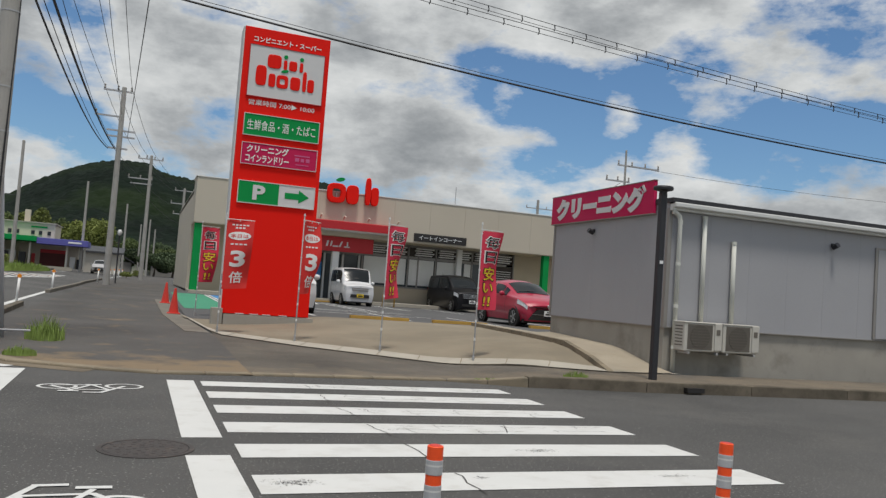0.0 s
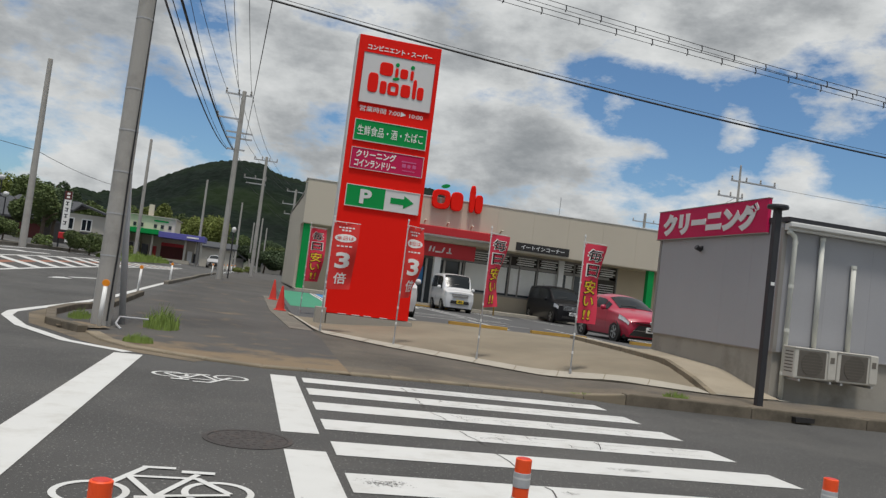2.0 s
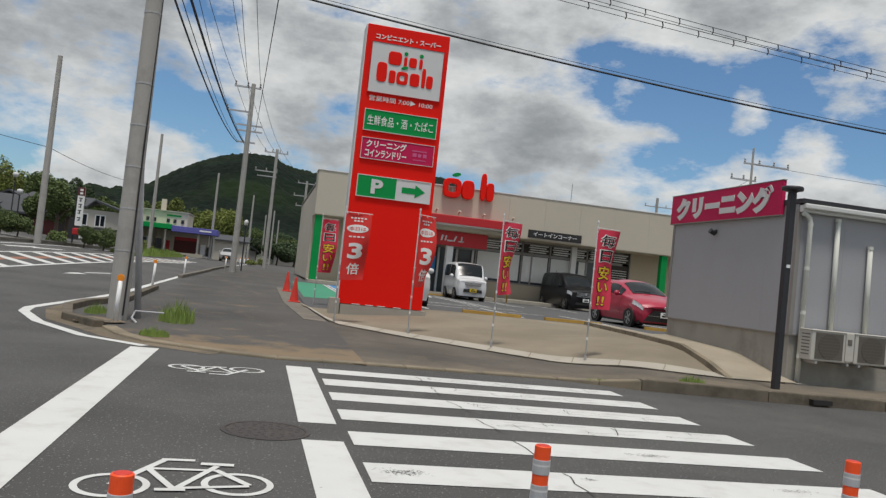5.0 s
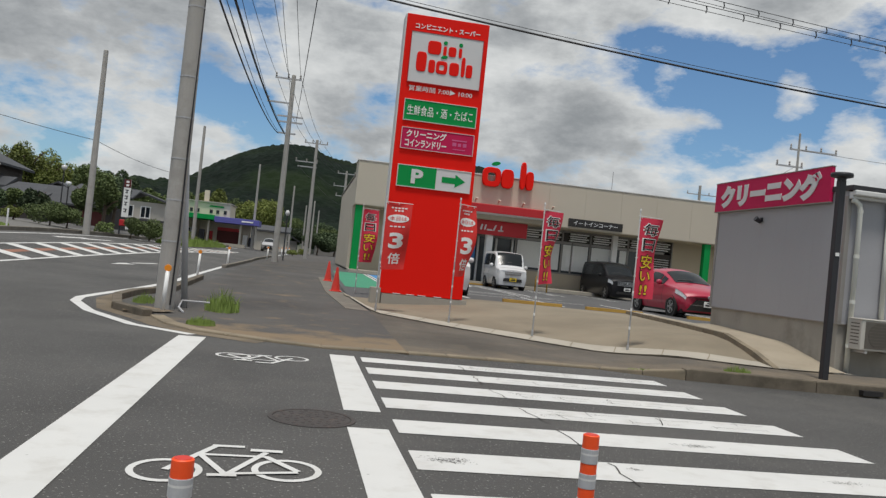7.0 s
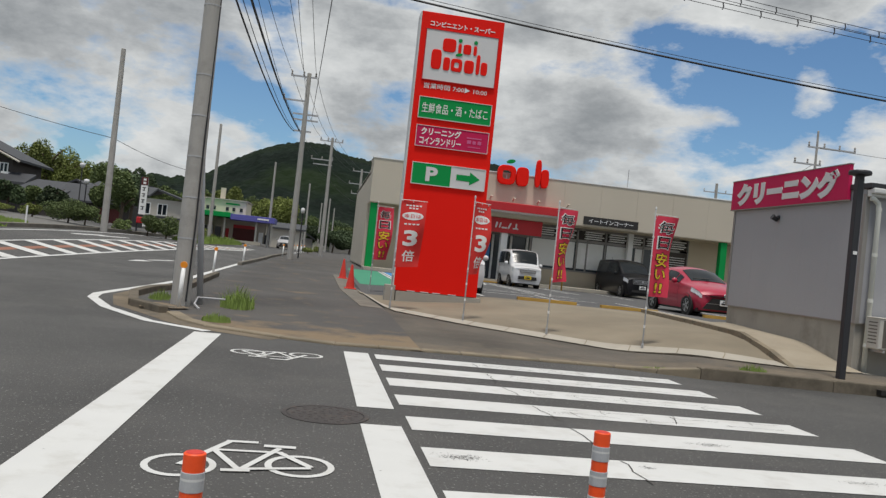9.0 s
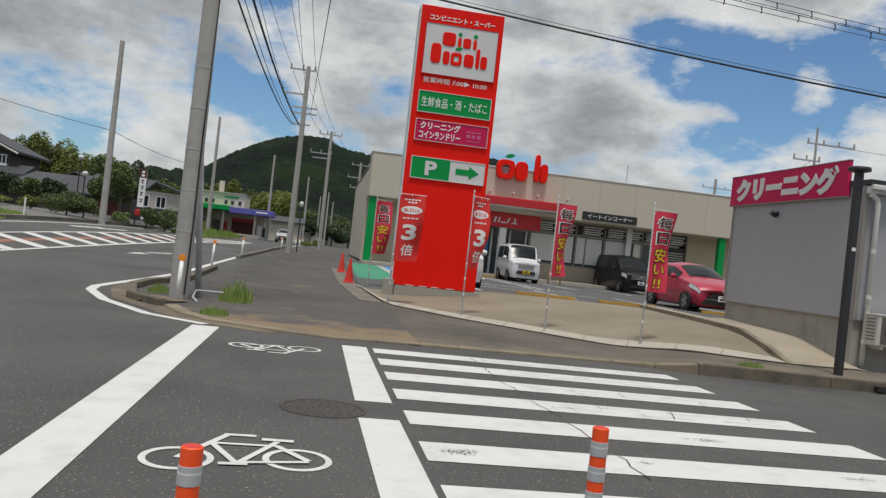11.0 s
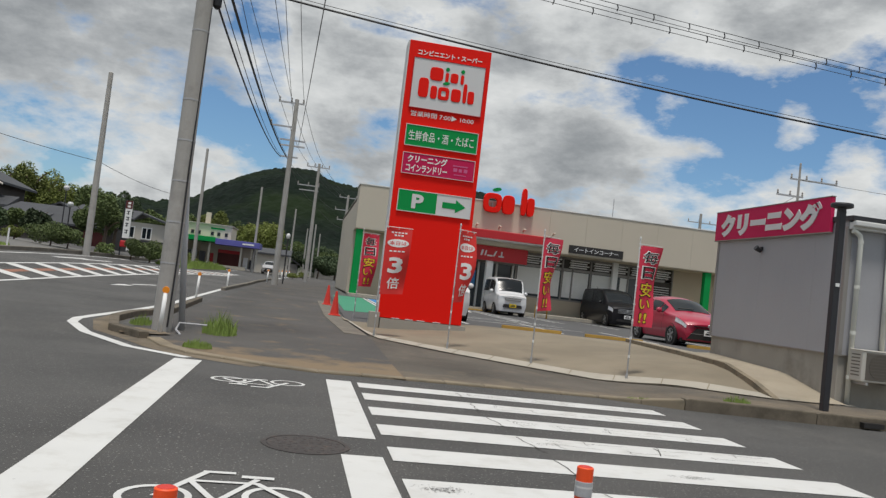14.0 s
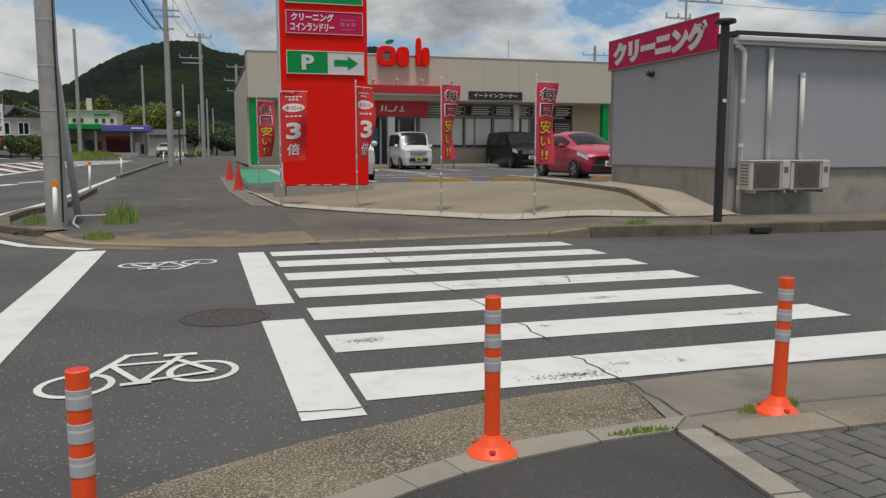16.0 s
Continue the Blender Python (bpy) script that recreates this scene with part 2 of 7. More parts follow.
M_POLE_STEEL = mat("grey_painted_steel", (0.40, 0.40, 0.41), 0.6, 0.1, 1.0, 60, 0.05)
M_WIRE = mat("black_cable", (0.015, 0.015, 0.017), 0.6, 0.1, 1.0, 30, 0.0)
M_ORANGE = mat("orange_urethane", (0.90, 0.085, 0.012), 0.5, 0.06, 5.0, 80, 0.06)
M_REFLECT = mat("silver_reflector", (0.42, 0.43, 0.44), 0.35, 0.1, 60.0, 300, 0.1)
M_CONE = mat("cone_red", (0.60, 0.035, 0.02), 0.55, 0.1, 4.0, 60, 0.05)
M_AMBER = mat("amber_lens", (0.80, 0.26, 0.01), 0.3, 0.1, 20.0, 80, 0.05)
M_FLAG = mat("red_cloth", (0.62, 0.035, 0.075), 0.8, 0.08, 2.0, 90, 0.1)
M_FLAG_R = mat("scarlet_cloth", (0.64, 0.03, 0.025), 0.8, 0.08, 2.0, 90, 0.1)
M_CLOTH_WHITE = mat("white_cloth_print", (0.75, 0.74, 0.72), 0.8, 0.05, 2.0, 90, 0.0)
M_CLOTH_YELLOW = mat("yellow_cloth_print", (0.72, 0.50, 0.03), 0.8, 0.05, 2.0, 90, 0.0)
M_CLOTH_BLACK = mat("black_cloth_print", (0.02, 0.015, 0.015), 0.8, 0.05, 2.0, 90, 0.0)
M_GLASS = glass("window_glass")
M_GLASS_PALE = glass("shop_glass", (0.07, 0.08, 0.085), 0.08)
M_LEAF = mat("leaves", (0.105, 0.145, 0.042), 0.75, 0.35, 1.0, 12, 0.0, spread=0.25)
M_LEAF_LIGHT = mat("light_leaves", (0.155, 0.185, 0.040), 0.75, 0.45, 0.6, 12, 0.0, spread=0.2)
M_LEAF_DARK = mat("dark_leaves", (0.058, 0.088, 0.036), 0.75, 0.35, 1.0, 12, 0.0, spread=0.2)
# hill green far below real foliage: cloud and canopy shade is in the colour
M_FOREST = mat("shaded_forest", (0.006, 0.012, 0.0075), 0.9, 0.8, 0.02, 0.16, 0.9, stain=(0.0115, 0.021, 0.0075), stain_at=(0.48, 0.66), stain_scale=0.012, bump_dist=3.0)
M_FOREST.node_tree.nodes["Principled BSDF"].inputs["Specular IOR Level"].default_value = 0.1
M_BARK = mat("bark", (0.09, 0.065, 0.045), 0.9, 0.25, 3.0, 40, 0.4)
M_TYRE = mat("tyre_rubber", (0.012, 0.012, 0.012), 0.8, 0.1, 5.0, 80, 0.1)
M_RIM = mat("alloy_rim", (0.45, 0.46, 0.47), 0.35, 0.05, 5.0, 60, 0.0, metal=0.8)
M_ROOF = mat("dark_roof_tiles", (0.045, 0.047, 0.052), 0.6, 0.2, 1.5, 20, 0.4)
M_YELLOW = mat("yellow_paint", (0.50, 0.30, 0.06), 0.75, 0.25, 2.0, 60, 0.1)

# ---- mesh helpers ----


def ss(a, b, v):
    v = min(1.0, max(0.0, (v - a) / (b - a)))
    return v * v * (3 - 2 * v)


def gz(x, y):
    """Height of the ground: level at the crossing, rising gently ahead and to the west."""
    r = 0.0 if y < 12 else 0.016 * (y - 12) if y < 43 else 0.496 + 0.003 * (y - 43)
    return r + min(0.95, max(0.0, 0.075 * (-4 - x))) * ss(12, 40, y)


def finish(bm, name, material, smooth=False):
    me = bpy.data.meshes.new(name)
    bmesh.ops.recalc_face_normals(bm, faces=bm.faces)
    bm.to_mesh(me)
    bm.free()
    for m in material if isinstance(material, (list, tuple)) else [material]:
        me.materials.append(m)
    if smooth:
        for p in me.polygons:
            p.use_smooth = True
    return me


def part(name, bm, material, parent=None, label="", smooth=False):
    """Links a bmesh as one mesh object, under a thing or a part where given."""
    ob = new(name, finish(bm, name, material, smooth))
    if parent:
        ob.parent = parent
    if label:
        tagged(ob, label)
    return ob


def thing(name, label, category, at=(0, 0, 0), turn=0.0, group="", kind=""):
    """An empty at the base of a thing."""
    ob = new(name)
    ob.matrix_world = pose(*at, 0, 0, turn)
    ob.empty_display_size = 0.1
    return tagged(ob, label, category, group, kind)


def box(x0, x1, y0, y1, z0, z1, bevel=0.0, bm=None):
    bm = bm or bmesh.new()
    vs = [bm.verts.new((x, y, z)) for z in (z0, z1) for x, y in ((x0, y0), (x1, y0), (x1, y1), (x0, y1))]
    fs = [bm.faces.new([vs[i] for i in f]) for f in ((3, 2, 1, 0), (4, 5, 6, 7), (0, 1, 5, 4), (1, 2, 6, 5), (2, 3, 7, 6), (3, 0, 4, 7))]
    if bevel:
        es = {e for f in fs for e in f.edges}
        bmesh.ops.bevel(bm, geom=list(es), offset=bevel, segments=2, affect="EDGES", profile=0.5)
    return bm


def lathe(profile, seg=16, bm=None, at=(0, 0, 0), caps=True):
    """Turns (radius, height) pairs round z."""
    bm = bm or bmesh.new()
    rings = [[bm.verts.new((at[0] + r * math.cos(2 * math.pi * i / seg), at[1] + r * math.sin(2 * math.pi * i / seg), at[2] + z)) for i in range(seg)] for r, z in profile]
    for a, b in zip(rings, rings[1:]):
        for i in range(seg):
            bm.faces.new((a[i], a[(i + 1) % seg], b[(i + 1) % seg], b[i]))
    if caps:
        bm.faces.new(rings[0][::-1])
        bm.faces.new(rings[-1])
    return bm


def tube(points, r, seg=8, bm=None, r1=None):
    """A round bar along points, tapering from r to r1."""
    bm = bm or bmesh.new()
    pts = [Vector(p) for p in points]
    r1 = r if r1 is None else r1
    rings = []
    for k, p in enumerate(pts):
        d = (pts[min(k + 1, len(pts) - 1)] - pts[max(k - 1, 0)]).normalized()
        a = d.cross(Vector((0, 0, 1)) if abs(d.z) < 0.9 else Vector((1, 0, 0))).normalized()
        b = d.cross(a)
        rr = r + (r1 - r) * k / max(1, len(pts) - 1)
        rings.append([bm.verts.new(p + a * rr * math.cos(2 * math.pi * i / seg) + b * rr * math.sin(2 * math.pi * i / seg)) for i in range(seg)])
    for a, b in zip(rings, rings[1:]):
        for i in range(seg):
            bm.faces.new((a[i], a[(i + 1) % seg], b[(i + 1) % seg], b[i]))
    bm.faces.new(rings[0][::-1])
    bm.faces.new(rings[-1])
    return bm


def prism(outline, z0, z1, bm=None):
    """An upright prism over a plan outline; z0 and z1 may be functions of x and y."""
    bm = bm or bmesh.new()
    h = lambda z, p: z(*p) if callable(z) else z
    lo = [bm.verts.new((*p, h(z0, p))) for p in outline]
    hi = [bm.verts.new((*p, h(z1, p))) for p in outline]
    bm.faces.new(lo[::-1])
    bm.faces.new(hi)
    for i in range(len(outline)):
        j = (i + 1) % len(outline)
        bm.faces.new((lo[i], lo[j], hi[j], hi[i]))
    return bm


def sheet(xs, ys, z, bm=None):
    bm = bm or bmesh.new()
    grid = [[bm.verts.new((x, y, z(x, y))) for x in xs] for y in ys]
    for a, b in zip(grid, grid[1:]):
        for i in range(len(xs) - 1):
            bm.faces.new((a[i], a[i + 1], b[i + 1], b[i]))
    return bm


def ribbon(points, width, lift=0.005, bm=None, height=gz):
    """A flat painted line along plan points, laid on the ground."""
    bm = bm or bmesh.new()
    pts = []
    for (ax, ay), (bx, by) in zip(points, points[1:]):
        n = max(1, int(math.hypot(bx - ax, by - ay) / 2.5))
        pts += [(ax + (bx - ax) * k / n, ay + (by - ay) * k / n) for k in range(n)]
    pts.append(points[-1])
    rows = []
    for k, p in enumerate(pts):
        a, b = pts[max(0, k - 1)], pts[min(len(pts) - 1, k + 1)]
        dx, dy = b[0] - a[0], b[1] - a[1]
        m = math.hypot(dx, dy)
        ox, oy = -dy / m * width / 2, dx / m * width / 2
        rows.append([bm.verts.new((p[0] + s * ox, p[1] + s * oy, height(p[0] + s * ox, p[1] + s * oy) + lift)) for s in (1, -1)])
    for a, b in zip(rows, rows[1:]):
        bm.faces.new((a[0], a[1], b[1], b[0]))
    return bm


def lettering(text, size, depth=0.004, weight=0.0, width=None, height=None):
    """A bmesh of flat words in the x-z plane, centred on the origin, facing -y, fitted to width and height where given."""
    cu = bpy.data.curves.new("words", "FONT")
    cu.body, cu.size, cu.extrude, cu.offset = text, size, depth, weight
    cu.resolution_u = 3
    ob = bpy.data.objects.new("words", cu)
    me = bpy.data.meshes.new_from_object(ob)
    bm = bmesh.new()
    bm.from_mesh(me)
    bpy.data.objects.remove(ob)
    bpy.data.curves.remove(cu)
    bpy.data.meshes.remove(me)
    xs = [v.co.x for v in bm.verts]
    ys = [v.co.y for v in bm.verts]
    cx, cy = (min(xs) + max(xs)) / 2, (min(ys) + max(ys)) / 2
    fx = width / (max(xs) - min(xs)) if width else 1
    fy = height / (max(ys) - min(ys)) if height else 1
    for v in bm.verts:
        x, y, z = v.co
        v.co = ((x - cx) * fx, -z, (y - cy) * fy)
    return bm


def moved(bm, m):
    bmesh.ops.transform(bm, matrix=m, verts=bm.verts)
    return bm

# ---- ground, road and pavements ----


def steps(*spans):
    out = []
    for a, b, n in spans:
        out += [a + (b - a) * k / n for k in range(n)]
    return out + [spans[-1][1]]


ground = part("ground", sheet(steps((-3000, -100, 8), (-100, 100, 20), (100, 3000, 8)), steps((-400, 0, 4), (0, 140, 28), (140, 600, 8), (600, 4000, 8)), lambda x, y: gz(x, y) - (1.0 if -60 < x < 70 and -30 < y < 140 else 0.10)), M_FIELD)
tagged(ground, "green fields and verges reaching to the hills", "ground", kind="structure")
road = part("road", sheet(steps((-9, 70, 40)), steps((-25, 10, 14), (10, 50, 40), (50, 140, 30)), gz), M_ASPHALT)
tagged(road, "grey patched asphalt road at a junction", "road", kind="structure")
road_w = part("road_west", sheet(steps((-60, -9, 40)), steps((-25, 10, 14), (10, 50, 40), (50, 140, 30)), gz), M_ASPHALT)
tagged(road_w, "grey asphalt main road rising gently", "road", kind="structure")


def along(points, v):
    """Value at v on a broken line of (v, value)."""
    for (a, fa), (b, fb) in zip(points, points[1:]):
        if v <= b:
            return fa + (fb - fa) * max(0.0, v - a) / (b - a)
    return points[-1][1]


FAR_EDGE = [(-2.4, 12.2), (-1.5, 11.55), (-0.45, 10.97), (0.3, 10.72), (1.5, 10.85), (4.4, 10.95), (5.4, 10.5), (7.3, 10.3), (13, 10.0), (70, 8.0)]
LOT_EDGE = [(1.13, 22.4), (1.56, 17.0), (2.87, 15.3), (4.19, 14.04), (5.49, 12.85), (6.2, 12.15), (6.95, 11.8), (7.5, 11.6), (9.0, 11.6), (70, 11.6)]


def walk_z(x, y):
    return gz(x, y) + 0.02 + 0.14 * ss(5.0, 6.4, x) * ss(9.8, 10.6, y + 0.3)


bm = bmesh.new()
for x0, x1, n in ((1.5, 9.0, 30), (9.0, 70.0, 30)):
    cols = []
    for k in range(n + 1):
        x = x0 + (x1 - x0) * k / n
        a, b = along(FAR_EDGE, x), along(LOT_EDGE, x)
        cols.append([bm.verts.new((x, a + (b - a) * j / 6, walk_z(x, a + (b - a) * j / 6))) for j in range(7)])
    for p, q in zip(cols, cols[1:]):
        for j in range(6):
            bm.faces.new((p[j], q[j], q[j + 1], p[j + 1]))
tagged(part("pavement", bm, M_PAVE_BROWN), "worn sandy asphalt pavement along the side street", "pavement", kind="structure")

WALK_W = [(10.6, 0.5), (11.0, -0.3), (11.6, -1.32), (13.0, -2.2), (14.0, -2.7), (16, -2.6), (40, -2.3), (60, -1.9), (110, -1.3)]
WALK_E = [(10.6, 1.5), (16.9, 1.5), (17.3, 1.46), (22.4, 1.13), (30, 1.05), (45, 1.4), (110, 3.5)]
bm = bmesh.new()
rows = []
for y in steps((10.78, 24, 28), (24, 110, 30)):
    a, b = along(WALK_W, y), along(WALK_E, y)
    rows.append([bm.verts.new((a + (b - a) * j / 6, y, gz(a + (b - a) * j / 6, y) + 0.02)) for j in range(7)])
for p, q in zip(rows, rows[1:]):
    for j in range(6):
        bm.faces.new((p[j], p[j + 1], q[j + 1], q[j]))
tagged(part("pavement", bm, M_WALKWAY), "wide worn asphalt pavement beside the main road", "pavement", kind="structure")

# kerbs: flush gutter at the crossing, upstands elsewhere
def kerb_run(points, width, rise, name, label, mat_=None, piece=0.6, down=0.12):
    owner = tagged(new(name), label, "kerb", kind="structure")
    dist, k = 0.0, 0
    for (ax, ay), (bx, by) in zip(points, points[1:]):
        ln = math.hypot(bx - ax, by - ay)
        n = max(1, round(ln / piece))
        for i in range(n):
            fa, fb = i / n + 0.006 / ln, (i + 1) / n - 0.006 / ln
            p, q = (ax + (bx - ax) * fa, ay + (by - ay) * fa), (ax + (bx - ax) * fb, ay + (by - ay) * fb)
            ox, oy = -(by - ay) / ln * width, (bx - ax) / ln * width
            r = rise(*p) if callable(rise) else rise
            r2 = rise(*q) if callable(rise) else rise
            b = bmesh.new()
            pl = [p, q, (q[0] + ox, q[1] + oy), (p[0] + ox, p[1] + oy)]
            hs = (r, r2, r2, r)
            lo = [b.verts.new((*v, gz(*v) - down)) for v in pl]
            ins = 0.015
            mid = [b.verts.new((*v, gz(*v) + h - ins)) for v, h in zip(pl, hs)]
            cx, cy = sum(v[0] for v in pl) / 4, sum(v[1] for v in pl) / 4
            hi = [b.verts.new((v[0] + (cx - v[0]) * 0.06, v[1] + (cy - v[1]) * 0.06, gz(*v) + h)) for v, h in zip(pl, hs)]
            for lo_, hi_ in ((lo, mid), (mid, hi)):
                for j in range(4):
                    b.faces.new((lo_[j], lo_[(j + 1) % 4], hi_[(j + 1) % 4], hi_[j]))
            b.faces.new(hi)
            part("kerb_stone", b, mat_ or M_KERB, owner)
    return owner


M_KERB_SAND = mat("sandy_kerb", (0.225, 0.185, 0.128), 0.93, 0.35, 1.5, 90, 0.4, spread=0.08, stain=(0.13, 0.115, 0.085), stain_at=(0.5, 0.75), stain_scale=2.5)
M_KERB_MOSS = mat("dark_kerb", (0.135, 0.112, 0.082), 0.93, 0.4, 2.0, 90, 0.4, spread=0.08, stain=(0.07, 0.06, 0.042), stain_at=(0.45, 0.7), stain_scale=3)
sand = ribbon([(-2.95, 18.6), (-3.35, 16.6), (-3.4, 15.1), (-3.0, 13.5), (-2.4, 12.7), (-1.95, 11.98), (-1.5, 11.42), (-0.45, 10.84)], 0.42, 0.004)
tagged(part("sand", sand, M_SAND), "washed-in brown sand along the kerb", "sand", kind="stuff")
kerb_run([(-2.3, 12.95), (-1.95, 12.12), (-1.5, 11.52), (-0.45, 10.93), (0.3, 10.68), (1.5, 10.8), (4.3, 10.9), (5.4, 10.45)], 0.22, lambda x, y: 0.03 + 0.12 * ss(4.4, 5.6, x), "kerb_crossing", "dropped concrete kerb at the crossing, sand-stained", M_KERB_SAND)
kerb_run([(5.4, 10.45), (7.3, 10.25), (13, 9.95), (40, 8.97)], 0.2, 0.165, "kerb_side_street", "dark weathered concrete kerb along the side street", M_KERB_MOSS, piece=2.0)
tagged(part("drain_opening", box(7.95, 8.27, 10.12, 10.24, 0.03, 0.10), M_BLACK), "dark drain opening in the kerb face", "drain", kind="structure")
kerb_run([(-2.75, 23.2), (-2.7, 18.2), (-3.15, 16.4), (-3.2, 15.2), (-2.85, 13.6), (-2.25, 12.9)][::-1], 0.16, 0.115, "kerb_corner", "weathered raised kerb round the pole", M_KERB_MOSS)
kerb_run([(-2.3, 70.0), (-2.55, 40.0), (-2.9, 31.0)][::-1], 0.16, 0.12, "kerb_main_road", "low concrete kerb beside the main road")

# ---- painted markings ----
def marking(name, bm, label, material=None, group="road markings"):
    return tagged(part(name, bm, material or M_PAINT), label, "road marking", group, "structure")


BAR_NEAR = [3.83, 4.84, 5.84, 6.80, 7.77, 8.72, 9.66]
BAR_FAR = [4.34, 5.32, 6.32, 7.28, 8.24, 9.20, 10.08]
for a, b in zip(BAR_NEAR, BAR_FAR):
    x1 = 4.75 if a > 4 else 5.2
    marking("crosswalk_bar", ribbon([(0.79, (a + b) / 2), (x1, (a + b) / 2)], b - a, 0.005), "white painted crosswalk bar, scuffed and cracked", group="crosswalk bars")
marking("cycle_lane_stripe", ribbon([(0.595, 3.61), (0.565, 5.92)], 0.31, 0.005), "white painted stripe beside the crosswalk")
marking("cycle_lane_stripe", ribbon([(0.57, 6.57), (0.56, 10.12)], 0.31, 0.005), "white painted stripe beside the crosswalk")
marking("edge_stripe", ribbon([(-1.30, -2.0), (-1.32, 4.0), (-1.365, 10.85)], 0.35, 0.005), "broad white painted line across the side street")
arc = [(-1.4, 11.03), (-2.3, 11.7), (-3.2, 13.0), (-3.75, 14.3), (-3.85, 15.0), (-3.75, 15.9), (-3.5, 17.8), (-3.25, 20.5), (-3.2, 26), (-3.1, 32), (-2.95, 40), (-2.5, 60), (-1.9, 100)]
marking("corner_line", ribbon(arc, 0.17, 0.006), "white edge line curving round the corner")

# ---- sign tower (block) ----
TX0, TX1, TY, TZ0, TZ1, TD = 1.87, 3.98, 19.75, 0.43, 7.45, 0.6

def panel(parent, name, x0, x1, z0, z1, y, material, label="", t=0.03, frame_mat=None, fw=0.02):
    """A flat board facing -y in its thing's own axes, with a thin frame where given."""
    p = part(name, box(x0, x1, y - t, y, z0, z1, 0.004), material, parent, label)
    if frame_mat:
        bm = bmesh.new()
        for a, b, c, d in ((x0 - fw, x1 + fw, z1, z1 + fw), (x0 - fw, x1 + fw, z0 - fw, z0), (x0 - fw, x0, z0, z1), (x1, x1 + fw, z0, z1)):
            box(a, b, y - t - 0.012, y, c, d, 0, bm)
        part("frame", bm, frame_mat, p)
    return p


def words(parent, text, cx, cz, y, material, width, height, weight=0.0, depth=0.004, name="lettering"):
    bm = moved(lettering(text, 0.3, depth, weight, width, height), Matrix.Translation((cx, y, cz)))
    return part(name, bm, material, parent)


def blob(cx, cz, w, h, y, t=0.02, hole=0.0, n=20, power=2.6, bm=None, lean=0.0):
    """A soft-cornered plate in the x-z plane, with a hole through it where given."""
    bm = bm or bmesh.new()

    def ring(f, yy):
        out = []
        for k in range(n):
            a = 2 * math.pi * k / n
            c, s = math.cos(a), math.sin(a)
            ex = math.copysign(abs(c) ** (2 / power), c) * w / 2 * f
            ez = math.copysign(abs(s) ** (2 / power), s) * h / 2 * f
            out.append(bm.verts.new((cx + ex + lean * ez, yy, cz + ez)))
        return out

    loops = [ring(1, y), ring(1, y - t * 0.75), ring(0.94, y - t)]
    if hole:
        loops += [ring(hole * 1.06, y - t), ring(hole, y - t * 0.75), ring(hole, y)]
    for a, b in zip(loops, loops[1:]):
        for i in range(n):
            bm.faces.new((a[i], a[(i + 1) % n], b[(i + 1) % n], b[i]))
    if not hole:
        bm.faces.new(loops[-1])
        bm.faces.new(loops[0][::-1])
    return bm


# ---- sign tower ----
tower = thing("sign_tower", "tall red roadside sign tower with stacked panels, on a concrete plinth", "sign", (2.925, TY, 0.0))
part("body", box(-1.055, 1.055, 0.0, TD, TZ0, TZ1, 0.012), M_RED, tower)
part("edge_trim", box(-1.085, -1.056, 0.02, TD - 0.02, TZ0 + 0.03, TZ1 - 0.01, 0.006), M_TRIM, tower, "pale side trim")
part("plinth", prism([(-1.0, -0.10), (1.15, -0.10), (1.15, 0.75), (-1.0, 0.75)], -0.1, 0.415), M_CONCRETE, tower, "grey concrete plinth")
part("meter_box", box(-1.28, -1.02, -0.06, 0.22, 0.10, 0.55, 0.01), M_CONCRETE, tower, "small grey box beside the plinth")
for x in (-0.62, -0.28, 0.02, 0.42):
    part("sheet_tie", box(x - 0.10, x + 0.10, -0.012, -0.004, 0.432, 0.450), M_SIGN_WHITE, tower)
words(tower, "コンビニエント・スーパー", 0.0, 7.17, -0.006, M_WHITE, 1.66, 0.14, 0.008)
wp = panel(tower, "logo_panel", -0.90, 0.93, 5.75, 7.01, 0, M_SIGN_WHITE, "white panel with red and green shapes", 0.03, M_RED_DULL, 0.015)
for cx, w, h, hole in ((-0.30, 0.34, 0.34, 0), (-0.03, 0.085, 0.24, 0), (0.16, 0.20, 0.25, 0), (0.365, 0.085, 0.24, 0)):
    part("red_shape", blob(cx, 6.62 + (h - 0.25) / 2, w, h, -0.03, 0.018, hole, power=4), M_RED, wp)
for cx, w, h, hole in ((-0.60, 0.26, 0.50, 0), (-0.33, 0.17, 0.33, 0), (-0.075, 0.29, 0.33, 0.42), (0.245, 0.25, 0.33, 0), (0.47, 0.10, 0.50, 0), (0.63, 0.17, 0.33, 0)):
    part("red_shape", blob(cx, 6.19 + (h - 0.33) / 2, w, h, -0.03, 0.018, hole, power=4), M_RED, wp)
for cx, cz, w, h, ln in ((-0.03, 6.82, 0.10, 0.10, 0), (0.365, 6.82, 0.10, 0.10, 0), (-0.03, 6.46, 0.16, 0.09, 0.8)):
    part("green_shape", blob(cx, cz, w, h, -0.03, 0.018, 0, power=2, lean=ln), M_GREEN, wp)
words(tower, "営業時間 7:00▶ 10:00", -0.03, 5.60, -0.006, M_WHITE, 1.62, 0.14, 0.001)
gp = panel(tower, "green_panel", -0.90, 0.93, 4.79, 5.30, 0, M_GREEN, "green panel with pale lettering", 0.03, M_TRIM, 0.015)
words(gp, "生鮮食品・酒・たばこ", 0.01, 5.045, -0.034, M_WHITE, 1.68, 0.25, 0.001)
pp = panel(tower, "laundry_panel", -0.90, 0.93, 4.08, 4.59, 0, M_PINK, "magenta panel with white lettering", 0.03, M_SIGN_WHITE, 0.012)
words(pp, "クリーニング", -0.28, 4.455, -0.034, M_WHITE, 1.02, 0.19, 0.010)
